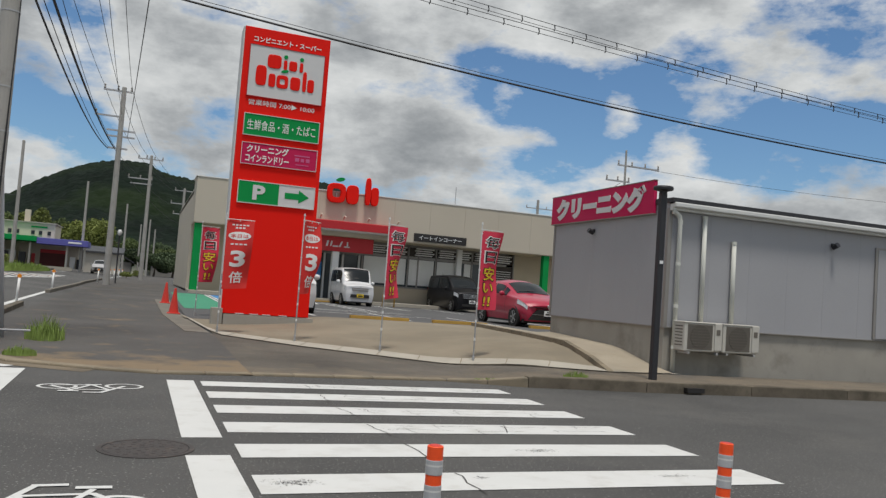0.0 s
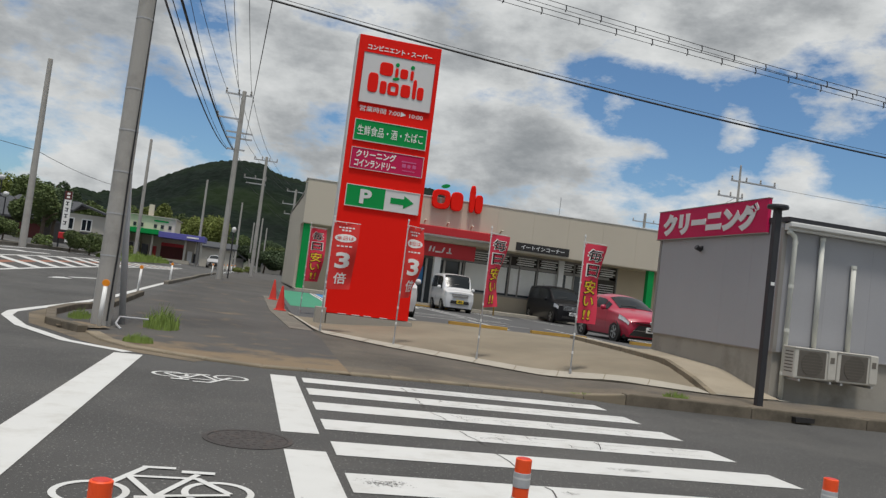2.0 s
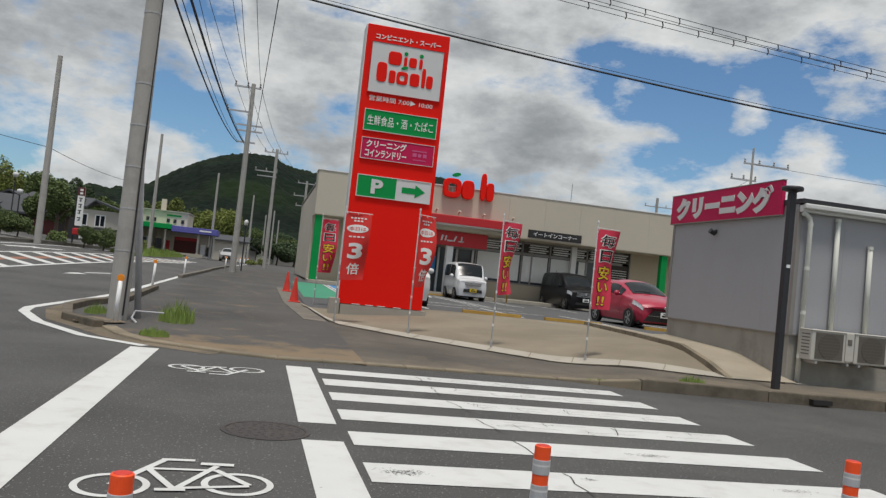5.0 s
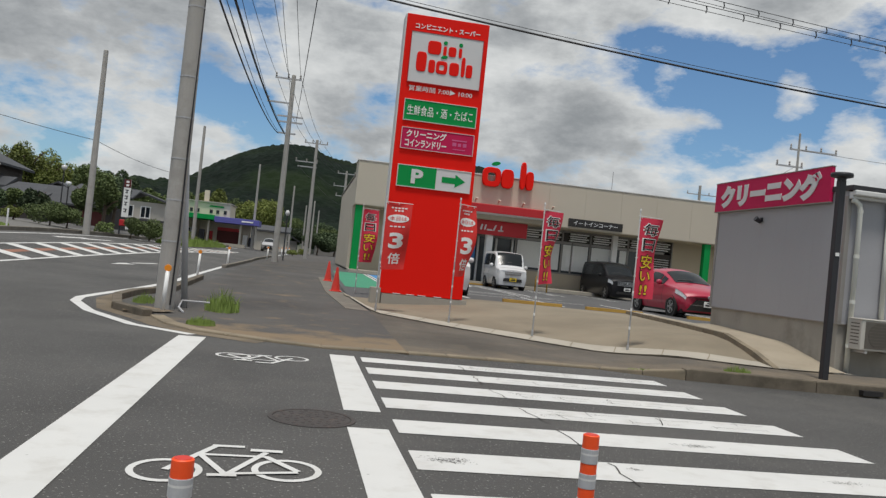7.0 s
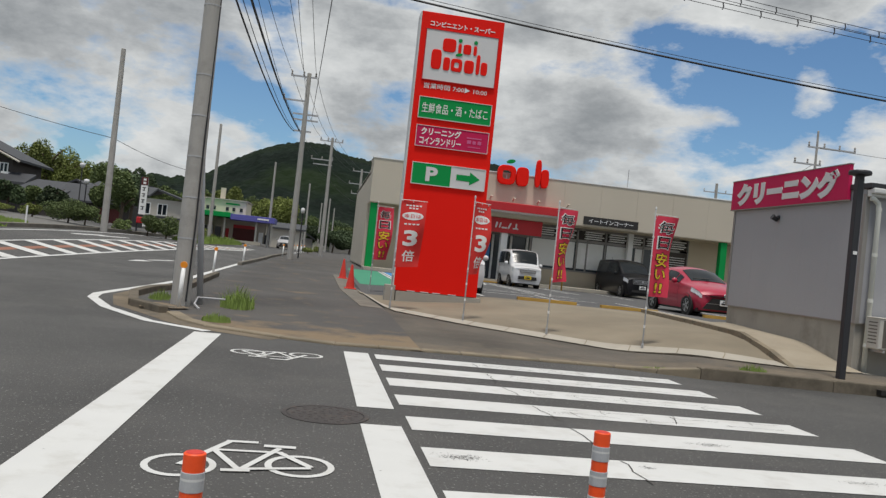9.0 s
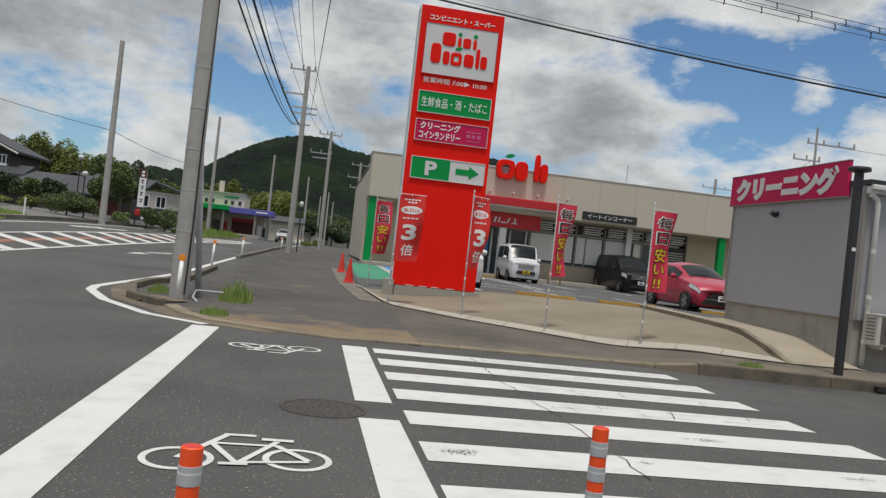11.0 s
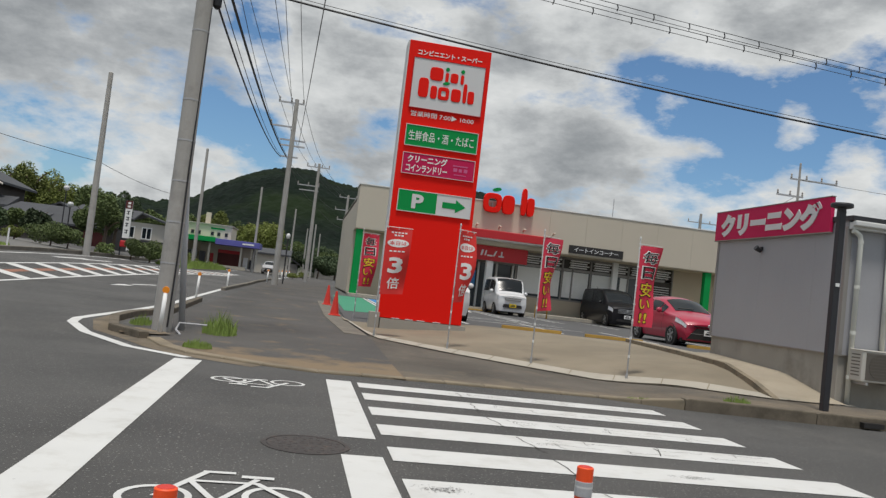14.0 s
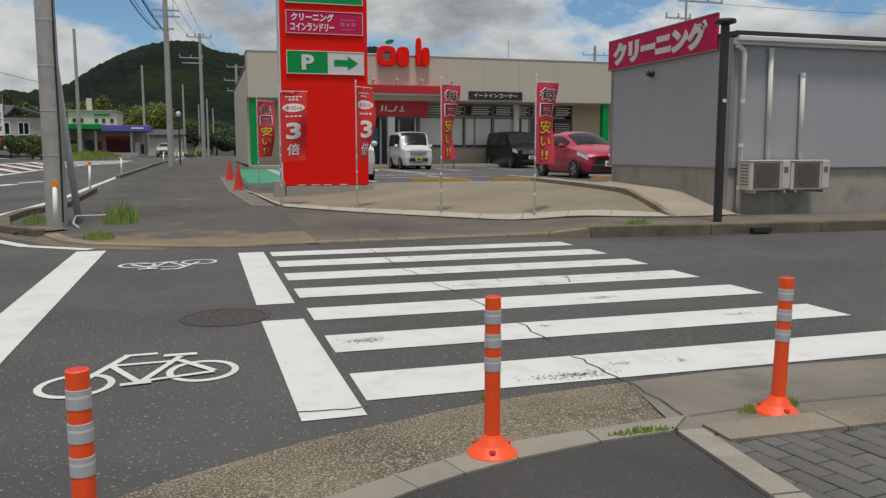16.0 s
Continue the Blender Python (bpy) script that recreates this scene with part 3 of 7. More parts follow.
words(pp, "コインランドリー", -0.28, 4.225, -0.034, M_WHITE, 1.05, 0.19, 0.009)
M_ROSE = mat("rose_print", (0.55, 0.10, 0.25), 0.5, 0.05, 2.0, 30, 0.0)
bm = bmesh.new()
for a, b, c, d in ((0.38, 0.76, 4.40, 4.43), (0.40, 0.50, 4.27, 4.36), (0.54, 0.62, 4.27, 4.35), (0.67, 0.76, 4.27, 4.36), (0.42, 0.74, 4.18, 4.20)):
    box(a, b, -0.036, -0.03, c, d, 0, bm)
part("print", bm, M_ROSE, pp, "faint rose-coloured bars")
pk = panel(tower, "parking_panel", -0.90, 0.945, 3.135, 3.65, 0, M_SIGN_WHITE, "white and green parking panel with an arrow", 0.03, M_TRIM, 0.018)
part("green_field", box(-0.90, 0.07, -0.036, -0.03, 3.135, 3.65), M_GREEN, pk)
words(pk, "P", -0.41, 3.395, -0.042, M_SIGN_WHITE, 0.30, 0.36, 0.012)
bm = bmesh.new()
bm.faces.new([bm.verts.new((x, -0.036, z)) for x, z in ((0.22, 3.32), (0.56, 3.32), (0.56, 3.23), (0.82, 3.395), (0.56, 3.56), (0.56, 3.47), (0.22, 3.47))])
part("arrow", bm, M_GREEN, pk)

# ---- car park: asphalt pad, concrete apron, kerb and walkway ----


def lot_z(x, y):
    f = ss(1.5, 5.0, x)
    return (gz(x, y) + 0.03) * (1 - f) + 0.42 * f


KERB_LOT = [(7.48, 11.6), (7.62, 12.5), (7.9, 13.95), (8.31, 16.7), (8.98, 21.2)]
KERB_TOP = [(11.6, 0.165), (12.5, 0.35), (13.95, 0.52), (16.7, 0.525), (21.2, 0.50)]


def kerb_x(y):
    return along([(b, a) for a, b in KERB_LOT], y)


def apron_z(x, y):
    yf = along(LOT_EDGE, x)
    zf = walk_z(x, yf) + 0.012
    zi = lot_z(x, 21.2) + 0.008
    f = min(1.0, max(0.0, (y - yf) / max(0.3, 21.2 - yf)))
    z = zf + (zi - zf) * f ** (1 - 0.4 * ss(5.5, 8.2, x))
    # rises beside the kerb of the walkway
    w = ss(5.6, kerb_x(y), x)
    return z * (1 - w) + w * max(zf, along(KERB_TOP, y) - 0.08)


bm = sheet(steps((1.2, 9.0, 26)), steps((21.2, 40.5, 24)), lot_z)
sheet(steps((9.0, 45.0, 12)), steps((16.4, 40.5, 10)), lot_z, bm)
tagged(part("car_park", bm, M_LOT), "grey asphalt car park before the shop", "car park", kind="structure")

bm, bs = bmesh.new(), bmesh.new()
cols, scols = [], []
for x in steps((1.13, 8.98, 44)):
    a = along(LOT_EDGE, x)
    e = 0.85 - 0.30 * ss(4.5, 7.0, x)
    ys = [a, a + e] + [a + e + (21.2 - a - e) * j / 12 for j in range(1, 13)]
    row = []
    for y in ys:
        xx = min(x, kerb_x(y)) if y > 11.6 else x
        row.append((xx, y, apron_z(xx, y)))
    scols.append([bs.verts.new((p[0], p[1], p[2] + 0.004)) for p in row[:2]])
    cols.append([bm.verts.new(p) for p in row[1:]])
for grid, b in ((cols, bm), (scols, bs)):
    for p, q in zip(grid, grid[1:]):
        for j in range(len(p) - 1):
            try:
                b.faces.new((p[j], q[j], q[j + 1], p[j + 1]))
            except ValueError:
                pass
bmesh.ops.remove_doubles(bm, verts=bm.verts, dist=0.001)
bmesh.ops.remove_doubles(bs, verts=bs.verts, dist=0.001)
tagged(part("apron", bm, M_APRON), "sandy brown concrete apron sloping up to the car park", "apron", kind="structure")
tagged(part("apron_edge", bs, M_STRIP), "pale concrete edging strip with joints", "apron edge", kind="structure")


M_MOSS = mat("mossy_dirt", (0.085, 0.072, 0.048), 0.95, 0.4, 3.0, 60, 0.4)
tagged(part("edge_dirt", ribbon([(x, along(LOT_EDGE, x) - 0.035) for x in steps((1.5, 8.6, 40))], 0.05, 0.012, None, walk_z), M_MOSS), "dark mossy dirt along the apron edge", "dirt", kind="stuff")
jt = tagged(new("apron_joints"), "fine joints across the pale edging", "joint", kind="structure")
for k in range(11):
    x = 1.75 + 0.6 * k
    a = along(LOT_EDGE, x)
    d = 0.85 - 0.30 * ss(4.5, 7.0, x)
    part("joint", ribbon([(x, a + 0.01), (x + 0.18, a + d * 0.5), (x + 0.32, a + d - 0.02)], 0.016, 0.010, None, apron_z), M_APRON, jt)
slabs = tagged(new("gutter_slabs"), "row of weathered concrete gutter slabs beside the walkway", "gutter", kind="structure")
for k in range(22):
    ya, yb = 17.35 + 0.6 * k, 17.34 + 0.6 * (k + 1) - 0.012
    ea, eb = along(WALK_E, ya), along(WALK_E, yb)
    wa = 0.50
    part("slab", prism([(ea - wa, ya), (ea, ya), (eb, yb), (eb - wa, yb)], lambda x, y: gz(x, y) - 0.05, lambda x, y: gz(x, y) + 0.034 - 0.012 * (x > along(WALK_E, y) - 0.3)), M_KERB, slabs)

LAUNDRY_X = 8.75


def ramp_z(x, y):
    a = kerb_x(y)
    w = min(1.0, max(0.0, (x - a) / max(0.1, LAUNDRY_X - a)))
    return along(KERB_TOP, y) * (1 - w) + w * along([(11.4, 0.16), (12.25, 0.27), (13.35, 0.50), (14.7, 0.55), (16.0, 0.60), (16.7, 0.54), (22, 0.5)], y)


kerb = tagged(new("kerb_lot"), "pale concrete kerb between apron and walkway", "kerb", kind="structure")
for (ax, ay), (bx, by) in zip(KERB_LOT, KERB_LOT[1:]):
    ln = math.hypot(bx - ax, by - ay)
    n = max(1, round(ln / 0.6))
    for i in range(n):
        fa, fb = i / n + 0.008, (i + 1) / n - 0.008
        p, q = (ax + (bx - ax) * fa, ay + (by - ay) * fa), (ax + (bx - ax) * fb, ay + (by - ay) * fb)
        ox, oy = (by - ay) / ln * 0.11, -(bx - ax) / ln * 0.11
        part("kerb_stone", prism([p, (p[0] + ox, p[1] + oy), (q[0] + ox, q[1] + oy), q], lambda x, y: along(KERB_TOP, y) - 0.2, lambda x, y: along(KERB_TOP, y) + 0.008), M_KERB_SAND, kerb)


bm = bmesh.new()
rows = []
for y in steps((11.6, 21.2, 30)):
    a = kerb_x(y) + 0.10
    rows.append([bm.verts.new((a + (max(8.77, a + 0.3) - a) * j / 3, y, ramp_z(a + (8.77 - a) * j / 3, y))) for j in range(4)])
for p, q in zip(rows, rows[1:]):
    for j in range(3):
        bm.faces.new((p[j], p[j + 1], q[j + 1], q[j]))
tagged(part("walkway", bm, M_RAMP), "sloping concrete walkway beside the laundry wall", "walkway", kind="structure")

stop = thing("wheel_stop", "yellow painted concrete wheel stop", "wheel stop", (6.35, 21.55, 0.42), group="wheel stops")
part("block", prism([(-0.85, -0.07), (0.85, -0.07), (0.85, 0.07), (-0.85, 0.07)], -0.01, 0.085), M_YELLOW, stop)
for x, y in ((8.8, 21.6), (12.0, 21.75), (9.0, 39.4), (14.9, 39.5), (11.6, 39.5)):
    copy_thing(stop, pose(x, y, 0.42))
# bay lines, hatching and the green accessible bay
lotline = lambda pts, w=0.12: ribbon(pts, w, 0.006, None, lot_z)
for x, y in ((7.85, 28.5), (8.3, 28.5)):
    marking("bay_line", lotline([(x, y), (x, 38.5)]), "white parking bay line", group="bay lines")
for y in (27.4, 28.3, 25.2):
    marking("bay_line", lotline([(4.6, y), (9.2, y)]), "white parking bay line", group="bay lines")
for x in (5.2, 10.7, 11.15, 13.6, 16.9):
    marking("bay_line", lotline([(x, 33.0), (x, 39.2)]), "white parking bay line", group="bay lines")
for x in (4.6, 7.4, 10.3, 13.2):
    marking("bay_line", lotline([(x, 21.9), (x, 26.6)]), "white parking bay line", group="bay lines")
for k in range(7):
    marking("bay_hatching", lotline([(5.4 + 0.32 * k, 34.5 + 0.7 * (k % 2)), (6.0 + 0.28 * k, 37.0)], 0.14), "white hatching between bays", group="bay hatching")
marking("green_bay", sheet(steps((1.35, 2.75, 4)), steps((25.9, 38.0, 8)), lambda x, y: lot_z(x, y) + 0.006), "green painted bay on the car park", M_GREEN_PAINT)
marking("blue_bay", sheet(steps((3.05, 3.9, 3)), steps((25.9, 38.0, 8)), lambda x, y: lot_z(x, y) + 0.006), "blue painted bay on the car park", M_BLUE_PAINT)
for k in range(2):
    marking("bay_line", lotline([(2.82 + 0.16 * k, 26), (2.82 + 0.16 * k, 38)], 0.09), "white parking bay line", group="bay lines")

# ---- laundry building ----
LX, LY, LW, LDp = 8.75, 11.9, 14.25, 4.2
lb = thing("laundry_building", "low grey metal-clad laundry building with a concrete plinth", "building", (LX, LY, 0))
part("plinth", box(0.02, LW, 0.02, LDp, -0.1, 0.98, 0.01), M_CONCRETE, lb, "stained concrete plinth")
part("core_wall", box(0.015, LW - 0.02, 0.015, LDp - 0.02, 0.98, 3.06), M_GREY_WALL, lb)
for k in range(16):
    a, b = k * 0.91, min(LW, (k + 1) * 0.91)
    if a < LW:
        part("cladding_panel", box(a + 0.0008, b - 0.0008, -0.012, 0.02, 0.965, 3.06, 0.001), M_GREY_WALL, lb)
for k in range(5):
    a, b = k * 0.84, (k + 1) * 0.84
    part("cladding_panel", box(-0.012, 0.02, a + 0.0008, b - 0.0008, 0.965, 3.2, 0.001), M_GREY_WALL, lb)
part("corner_trim", box(-0.03, 0.05, -0.03, 0.05, 0.97, 3.1, 0.006), M_GREY_FRAME, lb)
part("corner_trim", box(-0.03, 0.05, LDp - 0.05, LDp + 0.02, 0.97, 3.1, 0.006), M_GREY_FRAME, lb)
part("drip_edge", box(-0.03, LW, -0.03, LDp, 0.955, 0.975), M_GREY_FRAME, lb)
part("fascia", box(-0.02, LW + 0.1, -0.12, -0.02, 3.05, 3.17, 0.01), M_TRIM, lb, "pale eaves fascia")
part("gutter", box(-0.02, LW + 0.1, -0.20, -0.10, 3.10, 3.19, 0.02), M_TRIM, lb)
part("roof", prism([(-0.05, -0.16), (LW + 0.1, -0.16), (LW + 0.1, LDp + 0.1), (-0.05, LDp + 0.1)], 3.19, lambda x, y: 3.27 + 0.02 * (y + 0.16)), M_DARK, lb, "dark metal roof edge")
sg = thing("laundry_sign", "magenta signboard with white lettering on the laundry wall", "sign", (LX - 0.02, LY, 0))
part("board", box(-0.07, 0.0, 0.38, 4.26, 3.02, 3.63, 0.008), M_PINK, sg)
for nm, a, b, c, d in (("top_edge", 0.37, 4.27, 3.63, 3.645), ("bottom_edge", 0.37, 4.27, 3.005, 3.02)):
    part(nm, box(-0.075, 0.0, a, b, c, d), M_GREY_FRAME, sg)
bm = lettering("クリーニング", 0.5, 0.006, 0.040, 3.40, 0.50)
part("lettering", moved(bm, Matrix.Translation((-0.076, 2.32, 3.325)) @ Matrix.Rotation(radians(-90), 4, "Z")), M_SIGN_WHITE, sg)


def round_pipe(name, label, pts, r, collars=()):
    t = thing(name, label, "pipe", (LX, LY, 0))
    part("pipe", tube(pts, r, 12), M_PVC, t, smooth=True)
    for p in collars:
        part("collar", lathe([(r * 1.15, -0.03), (r * 1.15, 0.03)], 12, at=p), M_PVC, t)
    return t


round_pipe("downpipe", "grey plastic rain downpipe with a bent top", [(0.0, -0.1, 3.02), (0.06, -0.1, 3.01), (0.14, -0.1, 2.95), (0.16, -0.1, 2.85), (0.16, -0.1, 0.18)], 0.040, [(0.16, -0.1, z) for z in (2.85, 2.1, 1.35, 0.62)])
round_pipe("duct_pipe", "pale plastic pipe running up from the outdoor unit", [(0.74, -0.07, 1.1), (0.72, -0.07, 2.98)], 0.042, [(0.72, -0.07, 2.98)])
round_pipe("duct_pipe", "pale plastic pipe running up from the outdoor unit", [(1.42, -0.07, 1.1), (1.40, -0.07, 2.6)], 0.042, [(1.40, -0.07, 2.58)])

M_AC = mat("cream_enamel", (0.50, 0.48, 0.43), 0.5, 0.06, 1.0, 40, 0.03, stain=(0.40, 0.38, 0.33), stain_at=(0.55, 0.8))
M_AC_DARK = mat("fan_shadow", (0.14, 0.125, 0.105), 0.7, 0.1, 3.0, 60, 0.1)
M_AC_FAN = mat("fan_guard", (0.10, 0.088, 0.072), 0.7, 0.1, 3.0, 60, 0.1)
ac = thing("outdoor_unit", "cream air-conditioner outdoor unit on wall brackets", "air conditioner", (LX + 0.13, LY - 0.42, 0.585), group="outdoor units")
part("casing", box(0, 0.78, 0, 0.30, 0.0, 0.50, 0.02), M_AC, ac)
part("top_lid", box(-0.012, 0.792, -0.012, 0.312, 0.49, 0.515, 0.01), M_AC, ac)
fan = part("fan_recess", box(0.07, 0.60, -0.006, 0.004, 0.035, 0.475, 0.004), M_AC_DARK, ac, "shadowed square fan guard")
part("guard_disc", moved(lathe([(0.205, -0.003), (0.205, 0.004)], 32), Matrix.Translation((0.335, -0.008, 0.255)) @ Matrix.Rotation(radians(90), 4, "X")), M_AC_FAN, fan)
for k in range(9):
    h = -0.20 + 0.05 * k
    part("guard_wire", box(0.075, 0.595, -0.016, -0.012, 0.255 + h - 0.003, 0.255 + h + 0.003), M_AC_DARK, fan)
for k in range(7):
    part("side_slot", box(-0.004, 0.002, 0.05, 0.25, 0.09 + 0.055 * k, 0.11 + 0.055 * k), M_AC_DARK, ac)
part("valve_cover", box(0.64, 0.795, -0.02, 0.0, 0.03, 0.50, 0.008), M_AC, ac)
part("badge", box(0.67, 0.75, -0.025, -0.018, 0.30, 0.40), M_AC_DARK, ac)
for x in (0.1, 0.7):
    part("bracket", box(x - 0.02, x + 0.02, -0.02, 0.43, -0.045, -0.005), M_STEEL, ac)
copy_thing(ac, pose(LX + 0.955, LY - 0.42, 0.585))
for at, turn in (((LX - 0.012, 14.4, 2.80), -90), ((12.57, LY - 0.012, 2.76), 0)):
    wlp = thing("wall_lamp", "small dark spot lamp on the wall", "lamp", at, turn)
    part("base", box(-0.04, 0.04, -0.03, 0.0, -0.04, 0.04, 0.008), M_DARK, wlp)
    part("head", moved(lathe([(0.035, -0.07), (0.055, 0.06)], 12), Matrix.Translation((0, -0.09, -0.02)) @ Matrix.Rotation(radians(60), 4, "X")), M_DARK, wlp)
door = tagged(thing("door_1", "grey flush metal service door in the laundry wall", "door", (LX, LY, 0)), kind="structure")
part("frame", box(4.95, 5.90, -0.045, -0.012, 0.98, 2.82, 0.004), M_GREY_FRAME, door)
part("leaf", box(5.01, 5.84, -0.055, -0.03, 1.0, 2.77, 0.006), M_GREY_WALL, door)

# ---- shop ----
SX, SY, SZ = 2.15, 40.0, 0.42
shop = thing("shop_building", "single-storey beige supermarket with a deep fascia and glazed front", "building", (SX, SY, 0.0))
SWd, SDp = 26.0, 18.0
part("base_slab", box(0.0, SWd, -0.6, SDp, 0.1, 0.60, 0.01), M_STRIP, shop, "pale concrete entrance step")
for k in range(13):
    a, b = k * SWd / 13, (k + 1) * SWd / 13
    part("fascia_panel", box(a + 0.003, b - 0.003, -0.04, 0.0, 3.87, 6.06, 0.003), M_BEIGE, shop)
part("fascia_core", box(0.0, SWd, 0.0, 1.9, 3.87, 6.05), M_BEIGE, shop)
part("coping", box(-0.05, SWd + 0.05, -0.07, 2.0, 6.06, 6.12, 0.01), M_TRIM, shop)
part("side_wall", box(0.0, 0.25, 1.9, SDp, 0.5, 5.6), M_BEIGE, shop)
part("back_wall", box(0.0, SWd, SDp - 0.25, SDp, 0.5, 5.6), M_BEIGE, shop)
part("roof", box(0.0, SWd, 1.9, SDp, 5.4, 5.55), M_DARK, shop)
part("side_wall", box(SWd - 0.25, SWd, 1.9, SDp, 0.5, 5.6), M_BEIGE, shop)
part("soffit", box(0.02, SWd, 0.0, 2.2, 3.83, 3.87), M_BEIGE_DARK, shop)
for a, b in ((0.25, 5.4), (18.06, SWd)):
    part("front_wall", box(a, b, 2.0, 2.2, 0.5, 3.85), M_BEIGE_DARK, shop)
for x in (0.06, 18.98):
    part("pillar", box(x, x + 0.36, 0.05, 0.4, 0.58, 3.84, 0.02), M_GREEN, shop, "green painted pillar")
# glazed front: x from 5.4 to 17.6, glass line 2 m back
gl = part("glazing", box(5.4, 17.6, 2.10, 2.14, 0.6, 3.1), M_GLASS_PALE, shop, "shop windows with drawn pale blinds")
M_BLIND = mat("pale_blind", (0.74, 0.75, 0.72), 0.8, 0.08, 1.5, 30, 0.0)
for x in (9.0, 10.5, 11.62, 12.2, 13.25, 14.55, 15.45):
    part("mullion", box(x - 0.04, x + 0.04, 2.0, 2.1, 0.6, 3.85), M_GREY_FRAME, shop)
part("transom", box(8.9, 17.6, 2.0, 2.1, 3.08, 3.22), M_GREY_FRAME, shop)
part("transom", box(4.6, 17.6, 2.0, 2.1, 3.72, 3.86), M_GREY_FRAME, shop)
part("stall_riser", box(9.0, 16.8, 1.98, 2.1, 0.6, 1.42), M_BEIGE_DARK, shop, "low tan wall below the windows")
part("sill", box(9.0, 16.8, 1.93, 2.1, 1.42, 1.50), M_GREY_FRAME, shop)
for a, b in ((9.1, 10.4), (10.6, 11.5), (11.7, 13.15), (13.35, 14.45), (15.0, 15.4)):
    part("blind", box(a, b, 2.06, 2.08, 1.62, 3.05), M_BLIND, shop)
part("notice", box(11.9, 12.35, 2.045, 2.055, 1.85, 2.75), M_WHITE, shop, "white notice on the glass")
M_DARK_BROWN = mat("dark_brown", (0.05, 0.042, 0.035), 0.7, 0.1, 2, 30, 0)
part("upper_pane_backing", box(8.9, 18.05, 2.10, 2.13, 3.22, 3.74), M_DARK_BROWN, shop)
# white bars stand in for lit ceiling items seen through the upper panes
for a, b in ((9.1, 10.35), (10.62, 11.5), (12.0, 13.1), (13.4, 14.4), (14.7, 15.35), (15.6, 16.7), (17.0, 17.9)):
    for k in range(4):
        part("louvre_slat", box(a + 0.05 * (k % 2), b - 0.12 * ((k + 1) % 2), 1.93, 2.10, 3.28 + 0.12 * k, 3.34 + 0.12 * k), M_WHITE, shop)
part("column", box(14.42, 14.72, 1.75, 2.0, 0.6, 3.84, 0.01), M_WHITE, shop, "white column")
part("side_door", box(16.86, 18.02, 2.02, 2.08, 0.6, 3.1), M_DARK_BROWN, shop, "dark recessed service door")
part("door_post", box(16.80, 16.86, 1.95, 2.10, 0.6, 3.85), M_GREY_FRAME, shop)
part("door_post", box(18.02, 18.08, 1.95, 2.10, 0.6, 3.85), M_GREY_FRAME, shop)
for k in range(5):
    part("door_slat", box(17.0, 17.9, 1.98, 2.02, 2.25 + 0.13 * k, 2.29 + 0.13 * k), M_TRIM, shop)
# entrance: red canopy, red signboard, doors
part("canopy", prism([(4.6, -1.0), (9.9, -1.0), (9.9, 0.0), (4.6, 0.0)], 4.12, lambda x, y: 4.50 + 0.12 * (y + 1)), M_RED_DULL, shop, "projecting red canopy")
part("canopy_soffit", box(4.65, 9.85, -0.95, -0.05, 4.06, 4.115), M_TRIM, shop)
esign = part("entrance_sign", box(4.7, 9.1, 0.35, 0.45, 3.06, 3.82, 0.01), M_RED_DULL, shop, "red signboard over the doors")
bm = bmesh.new()
for cx, w, h, ln in ((6.65, 0.10, 0.30, 0.2), (6.85, 0.08, 0.28, 0.2), (7.08, 0.3, 0.08, 0.0), (7.35, 0.09, 0.30, 0.4), (7.68, 0.30, 0.07, 0), (7.70, 0.08, 0.30, 0)):
    blob(cx, 3.44 + (0.0 if h > 0.1 else -0.12), w, h, 0.35, 0.02, power=5, bm=bm, lean=ln)
part("white_shape", bm, M_SIGN_WHITE, esign)
part("over_door_wall", box(5.3, 8.9, 2.0, 2.1, 3.1, 3.84), M_BEIGE_DARK, shop)
part("door_frame", box(5.6, 8.9, 1.9, 2.05, 3.0, 3.15), M_GREY_FRAME, shop)
for x in (5.9, 6.9, 7.9, 8.8):
    part("door_post", box(x - 0.05, x + 0.05, 1.9, 2.05, 0.6, 3.05), M_TRIM, shop)
part("poster", box(6.15, 6.75, 1.86, 1.89, 1.6, 2.5), M_BLUE_PAINT, shop, "blue poster by the doors")
part("column", box(7.0, 7.35, 0.5, 0.85, 0.6, 3.84, 0.01), M_WHITE, shop)
esg = part("eat_in_sign", box(11.15, 14.15, -0.10, -0.04, 3.95, 4.37, 0.005), M_BLACK, shop, "dark board with white lettering")
words(esg, "イートインコーナー", 12.65, 4.16, -0.105, M_SIGN_WHITE, 2.45, 0.22, 0.006)
for x in (6.1, 7.3, 8.6, 10.2):
    part("spot_lamp", tube([(x, -0.04, 4.72), (x, -0.28, 4.85), (x + 0.06, -0.34, 4.80)], 0.04, 6), M_BEIGE, shop)
for x in (13.95, 24.0):
    part("roof_rod", tube([(x, 1.5, 6.05), (x, 1.5, 7.3)], 0.02, 6), M_STEEL, shop)
# raised red shapes above the fascia
letters = thing("roof_sign", "raised red rounded shapes with a green leaf on the shop roof", "sign", (SX, SY - 0.25, 0))
SH = [(3.3, 0.75, 1.42, 0, 5.54), (4.65, 0.62, 0.98, 0, 5.54), (5.3, 0.5, 0.98, 0, 5.54), (6.78, 0.98, 1.0, 0.45, 5.50), (7.62, 0.66, 0.98, 0.0, 5.50), (8.43, 0.30, 1.42, 0, 5.53), (8.80, 0.42, 0.96, 0, 5.53)]
for cx, w, h, hole, z in SH:
    part("red_shape", blob(cx, z + h / 2, w, h, 0.1, 0.18, hole, power=3.2), M_RED, letters, smooth=False)
part("green_leaf", blob(6.95, 6.70, 0.42, 0.22, 0.1, 0.16, 0, power=2, lean=0.7), M_GREEN, letters)
